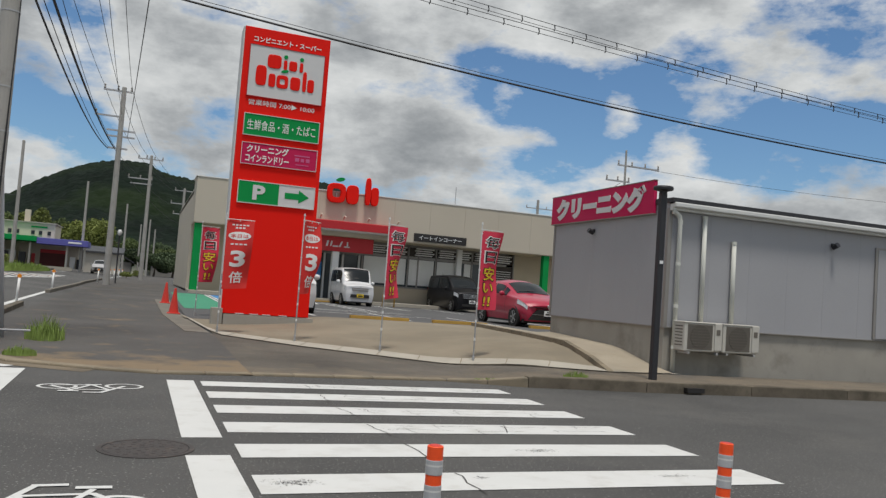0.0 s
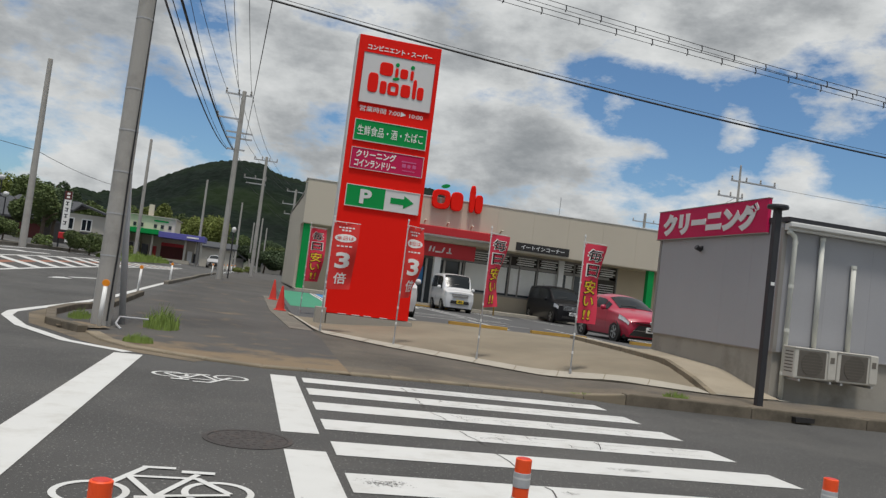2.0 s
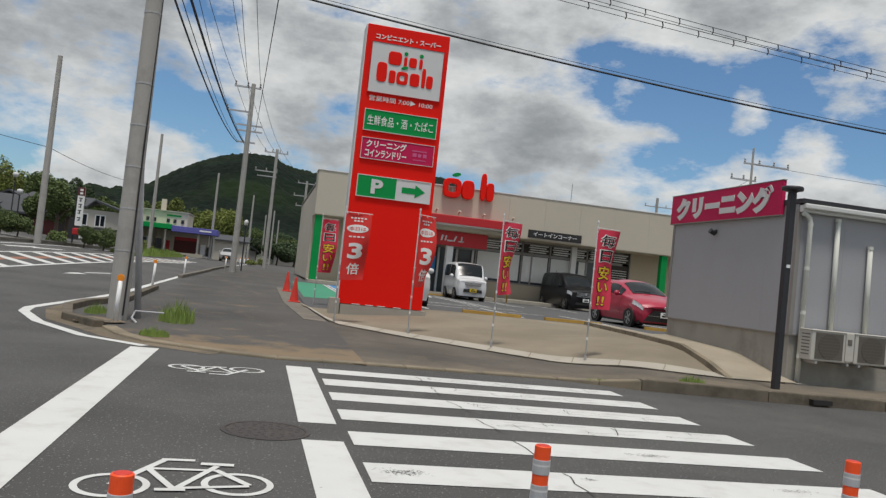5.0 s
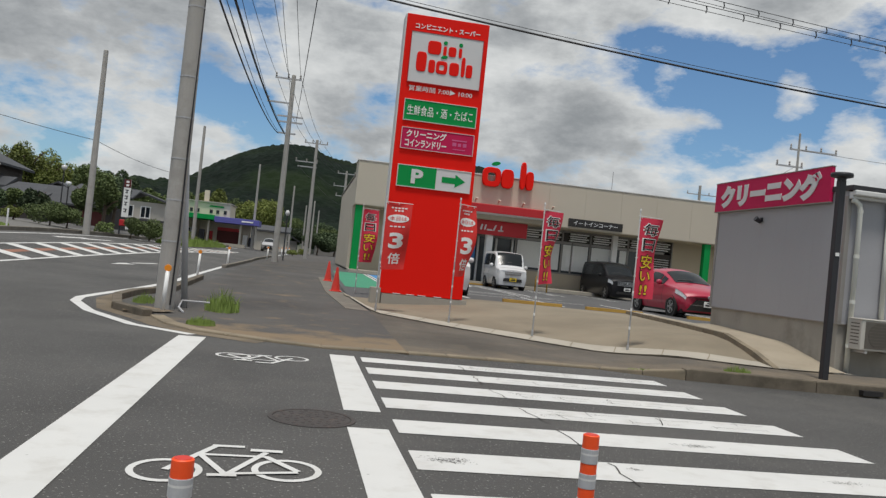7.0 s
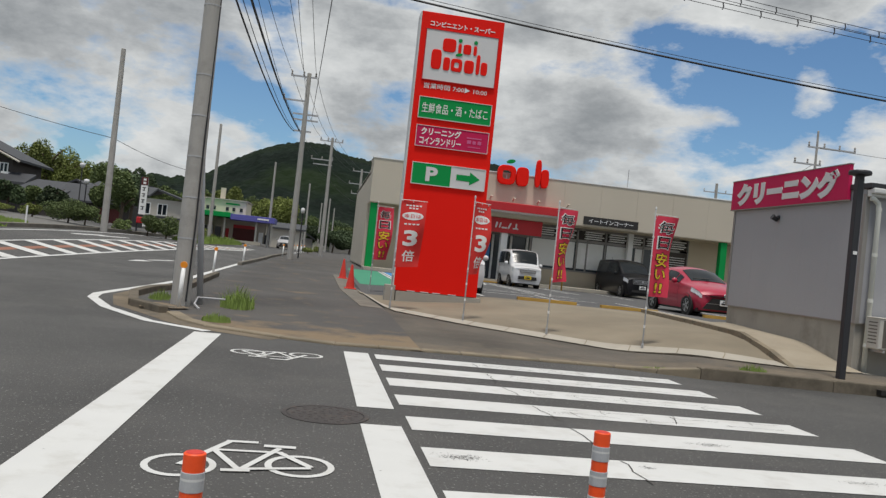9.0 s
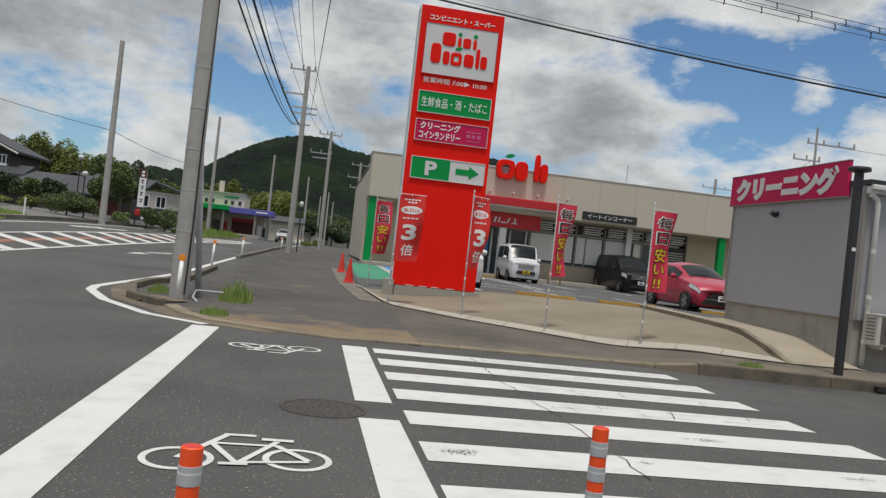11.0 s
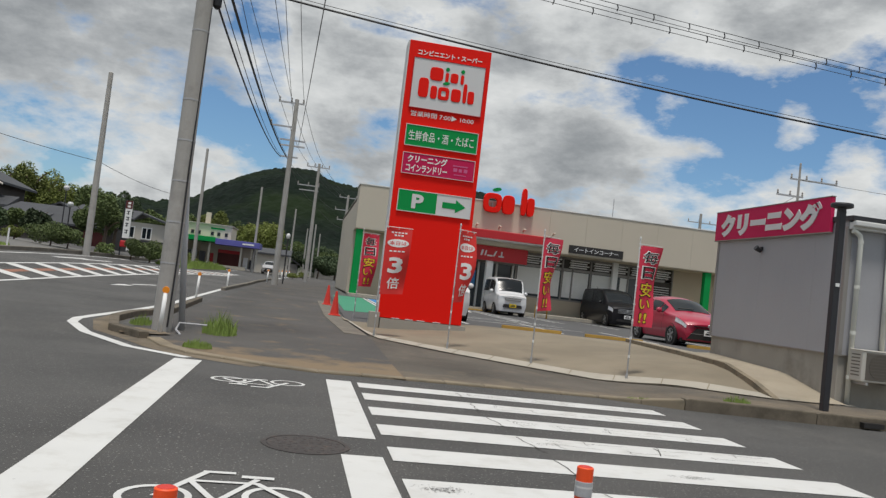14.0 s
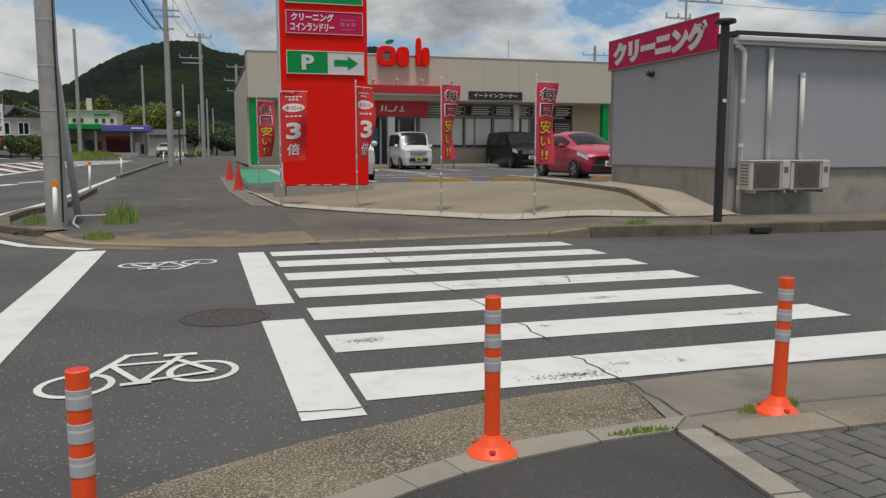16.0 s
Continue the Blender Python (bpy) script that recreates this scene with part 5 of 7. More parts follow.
def car(name, label, at, W, L, top, belt, paint, cowl, header, rear, tumble, wheel_r, plate, face, turn=0.0, crown=0.10, blunt=1.0):
    """A parked car facing -y. top: (y, height) along the middle; belt: shoulder line; cowl, header: foot and head of the windscreen; rear: head of the rear window."""
    t = thing(name, label, "car", at, turn)
    hw, zs = W / 2, 0.20
    high = max(z for _, z in top)

    def soft(line, y):
        return sum(along(line, y + d) for d in (-0.07, -0.035, 0.0, 0.035, 0.07)) / 5

    def skin(y, v, s):
        """A point of the outer skin: y along the car, v from the sill (0) over the shoulder to the middle of the roof (1)."""
        w = hw * (1 - 0.20 * blunt * max(0.0, 1 - y / 0.62) ** 2.4 - 0.14 * blunt * max(0.0, 1 - (L - y) / 0.55) ** 2.2)
        zt = soft(top, y)
        b = min(soft(belt, y), zt - 0.06)
        cab = ss(0.08, 0.45, zt - soft(belt, y))
        wb = w * 0.955
        wr = wb - (0.17 * blunt * (1 - cab) + tumble * cab)
        ze = zt - (0.035 * (1 - cab) + crown * cab)
        if v < 0.4:
            q = v / 0.4
            x, z = w * (1 - 0.10 * (1 - q) ** 4 - 0.045 * q ** 3 - 0.012 * math.sin(q * 9.0)), zs + (b - zs) * q
        elif v < 0.65:
            q = (v - 0.4) / 0.25
            x, z = wb + (wr - wb) * q + 0.02 * math.sin(math.pi * q) * cab, b + (ze - b) * q
        else:
            q = (v - 0.65) / 0.35
            x, z = wr * (1 - q), ze + (zt - ze) * (1 - (1 - q) ** 2.4)
        bow = 0.17 * blunt * (x / hw) ** 2 * (1 - 0.75 * ss(0.0, 1.4, y)) - 0.14 * blunt * (x / hw) ** 2 * ss(L - 0.9, L, y)
        return Vector((s * x, y + bow, z))

    def patch(nm, y0, y1, v0, v1, s, material, off, ny=8, nv=6, parent=t, lab=""):
        """A piece that lies on the skin, standing proud by off; s = 0 runs across both sides."""
        bm = bmesh.new()
        rows = []
        for i in range(ny + 1):
            fy = i / ny
            yy = y0 + (y1 - y0) * fy
            row = []
            cols = [(v0 + (v1 - v0) * j / nv, s or 1) for j in range(nv + 1)]
            if s == 0:
                cols += [(v, -1) for v, _ in cols[::-1][1 if v1 >= 1 else 0:]]
            for v, sd in cols:
                p = skin(yy, v, sd)
                n = (skin(yy + 0.01, v, sd) - skin(yy - 0.01, v, sd)).cross(skin(yy, min(0.999, v + 0.01), sd) - skin(yy, max(0.0, v - 0.01), sd))
                n = n.normalized() if n.length > 1e-9 else Vector((sd, 0, 0))
                if n.dot(p - Vector((0, L / 2, 0.6))) < 0:
                    n = -n
                row.append(bm.verts.new(p + n * off))
            rows.append(row)
        for a, b in zip(rows, rows[1:]):
            for j in range(len(a) - 1):
                bm.faces.new((a[j], a[j + 1], b[j + 1], b[j]))
        return part(nm, bm, material, parent, lab, True)

    # body shell
    bm = bmesh.new()
    ys = steps((0.0, 0.3, 8), (0.3, L - 0.4, 44), (L - 0.4, L, 8))
    vs = steps((0.0, 0.4, 10), (0.4, 0.65, 6), (0.65, 1.0, 8))
    secs = [[bm.verts.new(skin(y, v, 1)) for v in vs] + [bm.verts.new(skin(y, v, -1)) for v in vs[::-1][1:]] for y in ys]
    for a, b in zip(secs, secs[1:]):
        for i in range(len(a) - 1):
            bm.faces.new((a[i], a[i + 1], b[i + 1], b[i]))
    for sec in (secs[0], secs[-1]):
        n = len(sec)
        for i in range(n // 2):
            q = [sec[i], sec[i + 1], sec[n - 2 - i], sec[n - 1 - i]]
            q = [v for k, v in enumerate(q) if v not in q[:k]]
            if len(q) > 2:
                bm.faces.new(q)
    part("body", bm, paint, t, "", True)
    part("underside", box(-hw * 0.86, hw * 0.86, 0.25, L - 0.25, 0.14, zs + 0.06), M_BLACK, t)
    # glazing
    patch("windscreen", cowl, header, 0.685, 1.0, 0, M_CAR_GLASS, 0.014, 14, 8)
    patch("rear_window", rear, L - 0.22, 0.70, 1.0, 0, M_CAR_GLASS, 0.014, 8, 8)
    mid = header + (rear - header) * 0.40
    for s in (1, -1):
        for nm, a, b in (("quarter_window", cowl + 0.33, cowl + 0.62), ("front_window", cowl + 0.66, mid - 0.03), ("rear_door_window", mid + 0.04, rear - 0.28), ("rear_quarter_window", rear - 0.22, rear + 0.12)):
            if b - a > 0.12:
                patch(nm, a, b, 0.425, 0.615, s, M_CAR_GLASS, 0.010, 8, 6)
        patch("headlight", face["lamp"][0], face["lamp"][1], face["lamp"][2], face["lamp"][3], s, M_LAMP_GLASS, 0.016, 10, 6, t, "clear swept headlight")
        for sy in (cowl + 0.30, mid, rear - 0.25):
            patch("door_seam", sy, sy + 0.012, 0.05, 0.39, s, M_BLACK, 0.003, 1, 8)
        for hy in (mid - 0.24, rear - 0.46):
            p = skin(hy, 0.33, s)
            part("door_handle", box(p.x - 0.018, p.x + 0.018, hy, hy + 0.17, p.z - 0.015, p.z + 0.015, 0.008), paint, t)
        p = skin(cowl + 0.42, 0.41, s)
        part("mirror", moved(lathe([(0.02, -0.09), (0.075, -0.05), (0.085, 0.02), (0.06, 0.08), (0.01, 0.10)], 12), Matrix.Translation((p.x + s * 0.13, p.y - 0.04, p.z + 0.06)) @ Matrix.Rotation(radians(90 * s), 4, "Y") @ Matrix.Scale(0.75, 4, (0, 1, 0))), paint, t, "", True)
        part("mirror_arm", box(min(p.x, p.x + s * 0.1), max(p.x, p.x + s * 0.1), p.y - 0.06, p.y - 0.02, p.z + 0.0, p.z + 0.04), M_BLACK, t)
        patch("tail_lamp", L - 0.16, L - 0.01, 0.36, 0.50, s, M_CONE, 0.008, 3, 4)
        for wy in (0.76, L - 0.70):
            ox = skin(wy, 0.15, 1).x
            rot = Matrix.Rotation(radians(90 * s), 4, "Y")
            part("wheel_arch", moved(lathe([(wheel_r + 0.05, -0.08), (wheel_r + 0.05, 0.006)], 28), Matrix.Translation((s * ox, wy, wheel_r + 0.01)) @ rot), M_BLACK, t)
            w = part("wheel", moved(lathe([(wheel_r - 0.03, -0.19), (wheel_r, -0.17), (wheel_r, -0.03), (wheel_r - 0.02, 0.0), (wheel_r * 0.70, 0.004), (wheel_r * 0.66, -0.02)], 28), Matrix.Translation((s * (ox + 0.012), wy, wheel_r)) @ rot), M_TYRE, t)
            bm = lathe([(wheel_r * 0.67, 0.0), (wheel_r * 0.67, 0.008), (wheel_r * 0.58, 0.004), (wheel_r * 0.58, 0.0)], 28, caps=False)
            for k in range(5):
                b2 = box(-0.028, 0.028, 0.02, wheel_r * 0.62, -0.004, 0.008)
                bmesh.ops.rotate(b2, verts=b2.verts, matrix=Matrix.Rotation(k * 1.2566, 3, "Z"))
                me = bpy.data.meshes.new("spoke")
                b2.to_mesh(me)
                b2.free()
                bm.from_mesh(me)
                bpy.data.meshes.remove(me)
            part("rim", moved(bm, Matrix.Translation((s * (ox + 0.0), wy, wheel_r)) @ rot), M_RIM, w)

    # nose: plates that follow the bowed front
    def nose(nm, xa, xb, za, zb, material, off):
        """A plate on the nose from z za to zb, half-width xa at its foot and xb at its head."""
        bm = bmesh.new()
        n = 10
        lo, hi = [], []
        for k in range(n + 1):
            f = 2 * k / n - 1
            for row, hx, z in ((lo, xa, za), (hi, xb, zb)):
                x = f * hx
                row.append((x, 0.17 * blunt * (x / hw) ** 2 - off, z))
        fl, fh = [bm.verts.new(p) for p in lo], [bm.verts.new(p) for p in hi]
        bl, bh = [bm.verts.new((p[0], p[1] + 0.05 + off, p[2])) for p in lo], [bm.verts.new((p[0], p[1] + 0.05 + off, p[2])) for p in hi]
        for k in range(n):
            bm.faces.new((fl[k], fl[k + 1], fh[k + 1], fh[k]))
            bm.faces.new((fh[k], fh[k + 1], bh[k + 1], bh[k]))
            bm.faces.new((bl[k], bl[k + 1], fl[k + 1], fl[k]))
        for k in (0, n):
            bm.faces.new((fl[k], fh[k], bh[k], bl[k]))
        return part(nm, bm, material, t)

    for nm, xa, xb, za, zb, mt, off in face["plates"]:
        nose(nm, hw * xa, hw * xb, za, zb, mt, off)
    pz = face["plate_z"]
    pl = part("number_plate", box(-0.165, 0.165, -0.045, -0.028, pz, pz + 0.165, 0.004), M_PLATE_YELLOW if plate == "yellow" else M_WHITE, t, "small %s plate" % plate)
    part("plate_bar", box(-0.12, 0.12, -0.049, -0.045, pz + 0.035, pz + 0.085), M_BLACK, pl)
    part("plate_bar", box(-0.08, 0.08, -0.049, -0.045, pz + 0.11, pz + 0.14), M_BLACK, pl)
    part("badge", moved(lathe([(0.05, 0), (0.04, 0.012)], 14), Matrix.Translation((0, -0.012, face["badge"])) @ Matrix.Rotation(radians(90), 4, "X")), M_RIM, t)
    p = skin(cowl + 0.08, 0.99, 1)
    part("wiper", tube([(-hw * 0.55, p.y + 0.05, p.z + 0.02), (hw * 0.05, p.y + 0.0, p.z + 0.05)], 0.011, 5), M_BLACK, t)
    part("roof_aerial", tube([(0.0, rear - 0.12, high), (0.0, rear + 0.03, high + 0.11)], 0.008, 5), M_BLACK, t)
    return t


M_LAMP_GLASS = mat("headlamp", (0.62, 0.64, 0.66), 0.12, 0.35, 14.0, 60, 0.0, coat=0.8)
M_PLATE_YELLOW = mat("yellow_plate", (0.70, 0.50, 0.02), 0.5, 0.05, 2.0, 60, 0.0)
M_CAR_GLASS = glass("car_glass", (0.012, 0.015, 0.017), 0.18)
M_CAR_GLASS.node_tree.nodes["Principled BSDF"].inputs["Specular IOR Level"].default_value = 0.22
M_CAR_WHITE = mat("white_car_paint", (0.66, 0.66, 0.66), 0.3, 0.02, 0.5, 30, 0.0, coat=0.6)
M_CAR_BLACK = mat("black_car_paint", (0.010, 0.010, 0.012), 0.35, 0.05, 0.5, 30, 0.0, coat=0.10)
M_CAR_BLACK.node_tree.nodes["Principled BSDF"].inputs["Specular IOR Level"].default_value = 0.25
M_CAR_RED = mat("cherry_car_paint", (0.40, 0.008, 0.042), 0.32, 0.03, 0.5, 30, 0.0, coat=0.5)
VAN_TOP = [(0, 0.90), (0.03, 0.97), (0.25, 1.02), (0.48, 1.05), (0.58, 1.10), (0.90, 1.55), (1.02, 1.69), (1.22, 1.77), (1.8, 1.80), (2.8, 1.80), (3.18, 1.76), (3.28, 1.62), (3.37, 1.10), (3.40, 0.85)]
VAN_BELT = [(0, 0.93), (0.6, 1.01), (3.4, 1.02)]
VAN_FACE = {"lamp": (0.012, 0.24, 0.29, 0.385), "badge": 0.84, "plate_z": 0.40,
            "plates": [("grille", 0.50, 0.54, 0.70, 0.84, M_GREY_FRAME, 0.012), ("grille_slot", 0.48, 0.52, 0.745, 0.785, M_RIM, 0.018), ("intake", 0.62, 0.58, 0.38, 0.53, M_BLACK, 0.010), ("chrome_strip", 0.60, 0.60, 0.335, 0.355, M_RIM, 0.012)]}
MINI_TOP = [(0, 0.90), (0.05, 1.02), (0.40, 1.10), (0.75, 1.16), (0.88, 1.20), (1.35, 1.62), (1.58, 1.76), (1.9, 1.85), (2.6, 1.89), (4.3, 1.87), (4.50, 1.78), (4.62, 1.30), (4.70, 0.90)]
MINI_BELT = [(0, 0.99), (0.5, 1.06), (0.9, 1.08), (4.7, 1.10)]
MINI_FACE = {"lamp": (0.01, 0.40, 0.30, 0.385), "badge": 0.84, "plate_z": 0.46,
             "plates": [("grille", 0.58, 0.62, 0.68, 0.93, M_BLACK, 0.010)] + [("grille_slat", 0.56, 0.57, z, z + 0.022, M_RIM, 0.018) for z in (0.71, 0.77, 0.83, 0.89)] + [("intake", 0.60, 0.55, 0.30, 0.42, M_BLACK, 0.010)]}
HATCH_TOP = [(0, 0.66), (0.05, 0.76), (0.20, 0.85), (0.45, 0.93), (0.75, 0.99), (0.95, 1.03), (1.05, 1.06), (1.55, 1.32), (1.80, 1.42), (2.05, 1.475), (2.5, 1.50), (3.0, 1.475), (3.45, 1.40), (3.60, 1.30), (3.80, 1.02), (3.92, 0.90), (3.95, 0.75)]
HATCH_BELT = [(0, 0.76), (0.25, 0.85), (0.5, 0.89), (1.0, 0.93), (2.5, 0.97), (3.4, 1.04), (3.95, 1.05)]
HATCH_FACE = {"lamp": (0.015, 0.44, 0.315, 0.40), "badge": 0.68, "plate_z": 0.38,
              "plates": [("grille", 0.76, 0.42, 0.25, 0.58, M_BLACK, 0.012), ("grille_bar", 0.62, 0.56, 0.41, 0.425, M_GREY_FRAME, 0.018), ("upper_slot", 0.50, 0.54, 0.63, 0.652, M_BLACK, 0.010)]}
car("compact_van", "white tall boxy small car parked before the shop", (9.58, 36.0, 0.42), 1.475, 3.40, VAN_TOP, VAN_BELT, M_CAR_WHITE, 0.60, 1.12, 3.16, 0.045, 0.28, "yellow", VAN_FACE, 0.0, 0.055, 0.5)
car("minivan", "black minivan parked before the shop", (15.6, 36.9, 0.42), 1.70, 4.70, MINI_TOP, MINI_BELT, M_CAR_BLACK, 0.90, 1.62, 4.46, 0.09, 0.32, "white", MINI_FACE, 0.0, 0.07, 0.7)
car("hatchback", "cherry-red small hatchback parked in the front row", (11.92, 22.05, 0.42), 1.70, 3.95, HATCH_TOP, HATCH_BELT, M_CAR_RED, 1.06, 1.82, 3.42, 0.20, 0.30, "white", HATCH_FACE)
car("compact_car", "white small car parked behind the sign tower", (4.14, 22.9, 0.40), 1.475, 3.40, VAN_TOP, VAN_BELT, M_CAR_WHITE, 0.60, 1.12, 3.16, 0.045, 0.27, "white", VAN_FACE, 0.0, 0.055, 0.5)

# ---- utility poles and cables ----
M_CERAMIC = mat("insulator", (0.30, 0.28, 0.26), 0.35, 0.1, 5, 30, 0)


def utility_pole(x, y, top, r0, r1, arms=(), label="grey concrete utility pole with steel crossarms", bands=()):
    z0 = gz(x, y) - 0.2
    t = thing("utility_pole", label, "utility pole", (x, y, z0))
    h = top - z0
    part("shaft", lathe([(r0, 0), (r0 + (r1 - r0) * 0.5, h * 0.5), (r1, h), (r1 * 0.6, h + 0.03)], 20), M_POLE, t, smooth=False)
    for z in bands:
        rr = r0 + (r1 - r0) * (z - z0) / h
        part("band", lathe([(rr + 0.005, -0.012), (rr + 0.005, 0.012)], 16, at=(0, 0, z - z0)), M_POLE_STEEL, t)
    for z, x0, x1, dy, ins in arms:
        a = part("crossarm", box(x0, x1, dy - 0.04, dy + 0.04, z - z0 - 0.04, z - z0 + 0.04), M_POLE_STEEL, t)
        for k in range(ins):
            ix = x0 + 0.05 + (x1 - x0 - 0.1) * k / max(1, ins - 1)
            part("insulator", lathe([(0.03, 0.04), (0.06, 0.10), (0.03, 0.16), (0.055, 0.22), (0.02, 0.28)], 8, at=(ix, dy, z - z0)), M_CERAMIC, a)
    return t


def cable(a, b, sag, r=0.012, label="black sagging cable between the poles", n=18, drops=()):
    pts = [tuple(a[i] + (b[i] - a[i]) * k / n - (4 * sag * (k / n) * (1 - k / n) if i == 2 else 0) for i in range(3)) for k in range(n + 1)]
    t = thing("overhead_cable", label, "cable", a)
    part("wire", moved(tube(pts, r, 5), Matrix.Translation([-c for c in a])), M_WIRE, t)
    return t, pts


P1 = (-2.27, 14.08)
p1 = utility_pole(*P1, 11.0, 0.165, 0.115, [(10.6, -1.0, 1.0, 0.0, 3), (9.7, -0.7, 0.7, 0.0, 2), (6.62, -0.2, 2.1, 0.06, 0)], bands=(1.2, 1.9, 2.6, 3.3, 4.0, 5.2, 5.8))
part("cable_closure", lathe([(0.03, 0), (0.075, 0.05), (0.075, 0.42), (0.03, 0.48)], 12, at=(0.20, 0.06, 5.72 + 0.1)), M_WIRE, p1, "black cable closure")
part("riser_cable", tube([(0.11, -0.15, 0.3), (0.13, -0.12, 1.6), (0.12, -0.10, 3.0), (0.13, -0.03, 5.8)], 0.015, 6), M_WIRE, p1, "black riser cable")
br = thing("stub_pole", "short grey steel pole leaning beside the utility pole", "pole", (-2.0, 14.5, 0.0))
part("shaft", tube([(0, 0, 0), (-0.27, 0.05, 2.95)], 0.055, 14), M_POLE_STEEL, br, smooth=True)
part("cap", lathe([(0.058, 0), (0.05, 0.03)], 14, at=(-0.27, 0.05, 2.94)), M_POLE_STEEL, br)
part("foot_plate", box(-0.12, 0.2, -0.1, 0.1, 0.0, 0.04), M_POLE_STEEL, br)
mk = thing("ground_bracket", "low bent grey metal bracket beside the pole", "bracket", (-1.9, 14.0, 0.05))
part("bar", tube([(0.0, -0.3, 0.0), (-0.12, -0.05, 0.06), (-0.1, 0.15, 0.16), (0.35, 0.2, 0.16)], 0.018, 6), M_POLE_STEEL, mk)
P2 = (-1.58, 43.0)
utility_pole(*P2, 10.45, 0.17, 0.11, [(10.25, -0.95, 0.4, 0.0, 3), (8.95, -1.25, 0.1, 0.0, 2), (8.25, -0.65, 0.7, 0, 0), (7.95, -0.65, 0.7, 0, 0), (7.35, -0.5, 0.4, 0, 0)])
P3 = (0.0, 67.0)
utility_pole(*P3, 10.5, 0.17, 0.11, [(10.2, -1.0, 0.9, 0.0, 4), (8.6, -1.6, 0.2, 0.0, 3), (8.2, -1.4, 0.2, 0, 0)])
P4 = (3.3, 82.0)
utility_pole(*P4, 9.7, 0.16, 0.11, [(9.5, -0.9, 0.9, 0, 3), (8.2, -1.2, 1.2, 0, 3), (7.2, -0.9, 0.9, 0, 2)])
PW = (-10.52, 40.9)
utility_pole(*PW, 9.95, 0.17, 0.11, label="slim grey concrete pole beside the main road")
for x, y, h in ((-8.8, 65.0, 10.2), (-5.7, 87.0, 9.9), (-2.3, 107.0, 9.6), (0.6, 118.0, 8.6), (1.6, 140.0, 8.4), (2.0, 170.0, 8.8), (-0.6, 132.0, 8.6)):
    utility_pole(x, y, h, 0.15, 0.10, label="slim grey pole beside the main road")
utility_pole(24.6, 37.7, 9.95, 0.12, 0.05, [(9.1, -0.5, 2.2, 0, 4), (8.2, -1.2, 0.3, 0, 3)])
utility_pole(34.2, 66.7, 10.7, 0.15, 0.12, [(9.9, -1.2, 2.0, 0, 4), (9.0, -1.6, 0.6, 0, 2)])

for dx1, z1, dx2, z2, sag, r in ((-1.0, 10.85, -0.95, 10.5, 0.5, 0.011), (0.0, 10.85, -0.3, 10.5, 0.5, 0.011), (1.0, 10.85, 0.35, 10.5, 0.5, 0.011), (-0.7, 9.9, -1.2, 9.15, 0.4, 0.011), (0.7, 9.9, 0.0, 9.1, 0.4, 0.010), (2.05, 6.62, 0.35, 7.95, 0.1, 0.012)):
    cable((P1[0] + dx1, P1[1], z1), (P2[0] + dx2, P2[1], z2), sag, r)
t0, pts = cable((P1[0] + 0.16, P1[1], 6.55), (P2[0] - 0.2, P2[1], 7.35), 0.35, 0.030, "thick black twisted overhead cable", 40)
cable((P1[0] + 0.02, P1[1] + 0.1, 6.15), (P2[0] - 0.5, P2[1], 7.3), 0.45, 0.022, "thick black overhead cable", 30)
cable((P1[0] + 0.10, P1[1] + 0.1, 6.3), (P2[0] - 0.5, P2[1], 7.38), 0.40, 0.010)
for dx, z, dz in ((-0.95, 10.5, 0.0), (-0.3, 10.5, 0), (0.35, 10.5, 0), (-1.2, 9.15, 0), (-0.2, 7.35, 0)):
    cable((P2[0] + dx, P2[1], z), (P3[0] + dx, P3[1], z - 0.05), 0.4, 0.012)
    cable((P3[0] + dx, P3[1], z - 0.05), (P4[0] + dx, P4[1], z - 1.1), 0.3, 0.012)
# across the side street: a bundled cable and two spaced pairs
cable((P1[0], 14.0, 6.12), (38.0, 14.0, 6.2), 1.02, 0.020, "thick black bundled cable over the side street", 40)
cable((P1[0], 14.0, 6.19), (38.0, 14.0, 6.27), 1.02, 0.006, "thin carrier cable over the side street", 40)
for a, b, sag in (((P1[0], 13.7, 7.25), (40.0, 13.7, 6.3), 0.75), ((P1[0], 14.5, 7.85), (40.0, 14.5, 6.4), 0.75)):
    t, pts = cable(a, b, sag, 0.007, "overhead cable pair with spacers over the side street", 56)
    part("lower_wire", moved(tube([(p[0], p[1], p[2] - 0.10) for p in pts], 0.006, 5), Matrix.Translation([-c for c in a])), M_WIRE, t)
    for p in pts[2:-1]:
        part("spacer", moved(tube([(p[0], p[1], p[2] + 0.005), (p[0] + 0.02, p[1], p[2] - 0.07), (p[0], p[1], p[2] - 0.13)], 0.012, 5), Matrix.Translation([-c for c in a])), M_WIRE, t)
cable((-24.0, 37.0, 8.4), (PW[0], PW[1], 5.55), 0.35, 0.014)
cable((PW[0], PW[1], 5.55), (-8.8, 65.0, 6.2), 0.4, 0.014)
cable((24.6, 37.7, 9.1), (60, 30, 9.5), 0.8, 0.010)
cable((24.6, 37.7, 8.3), (34.2, 66.7, 9.0), 0.5, 0.010)

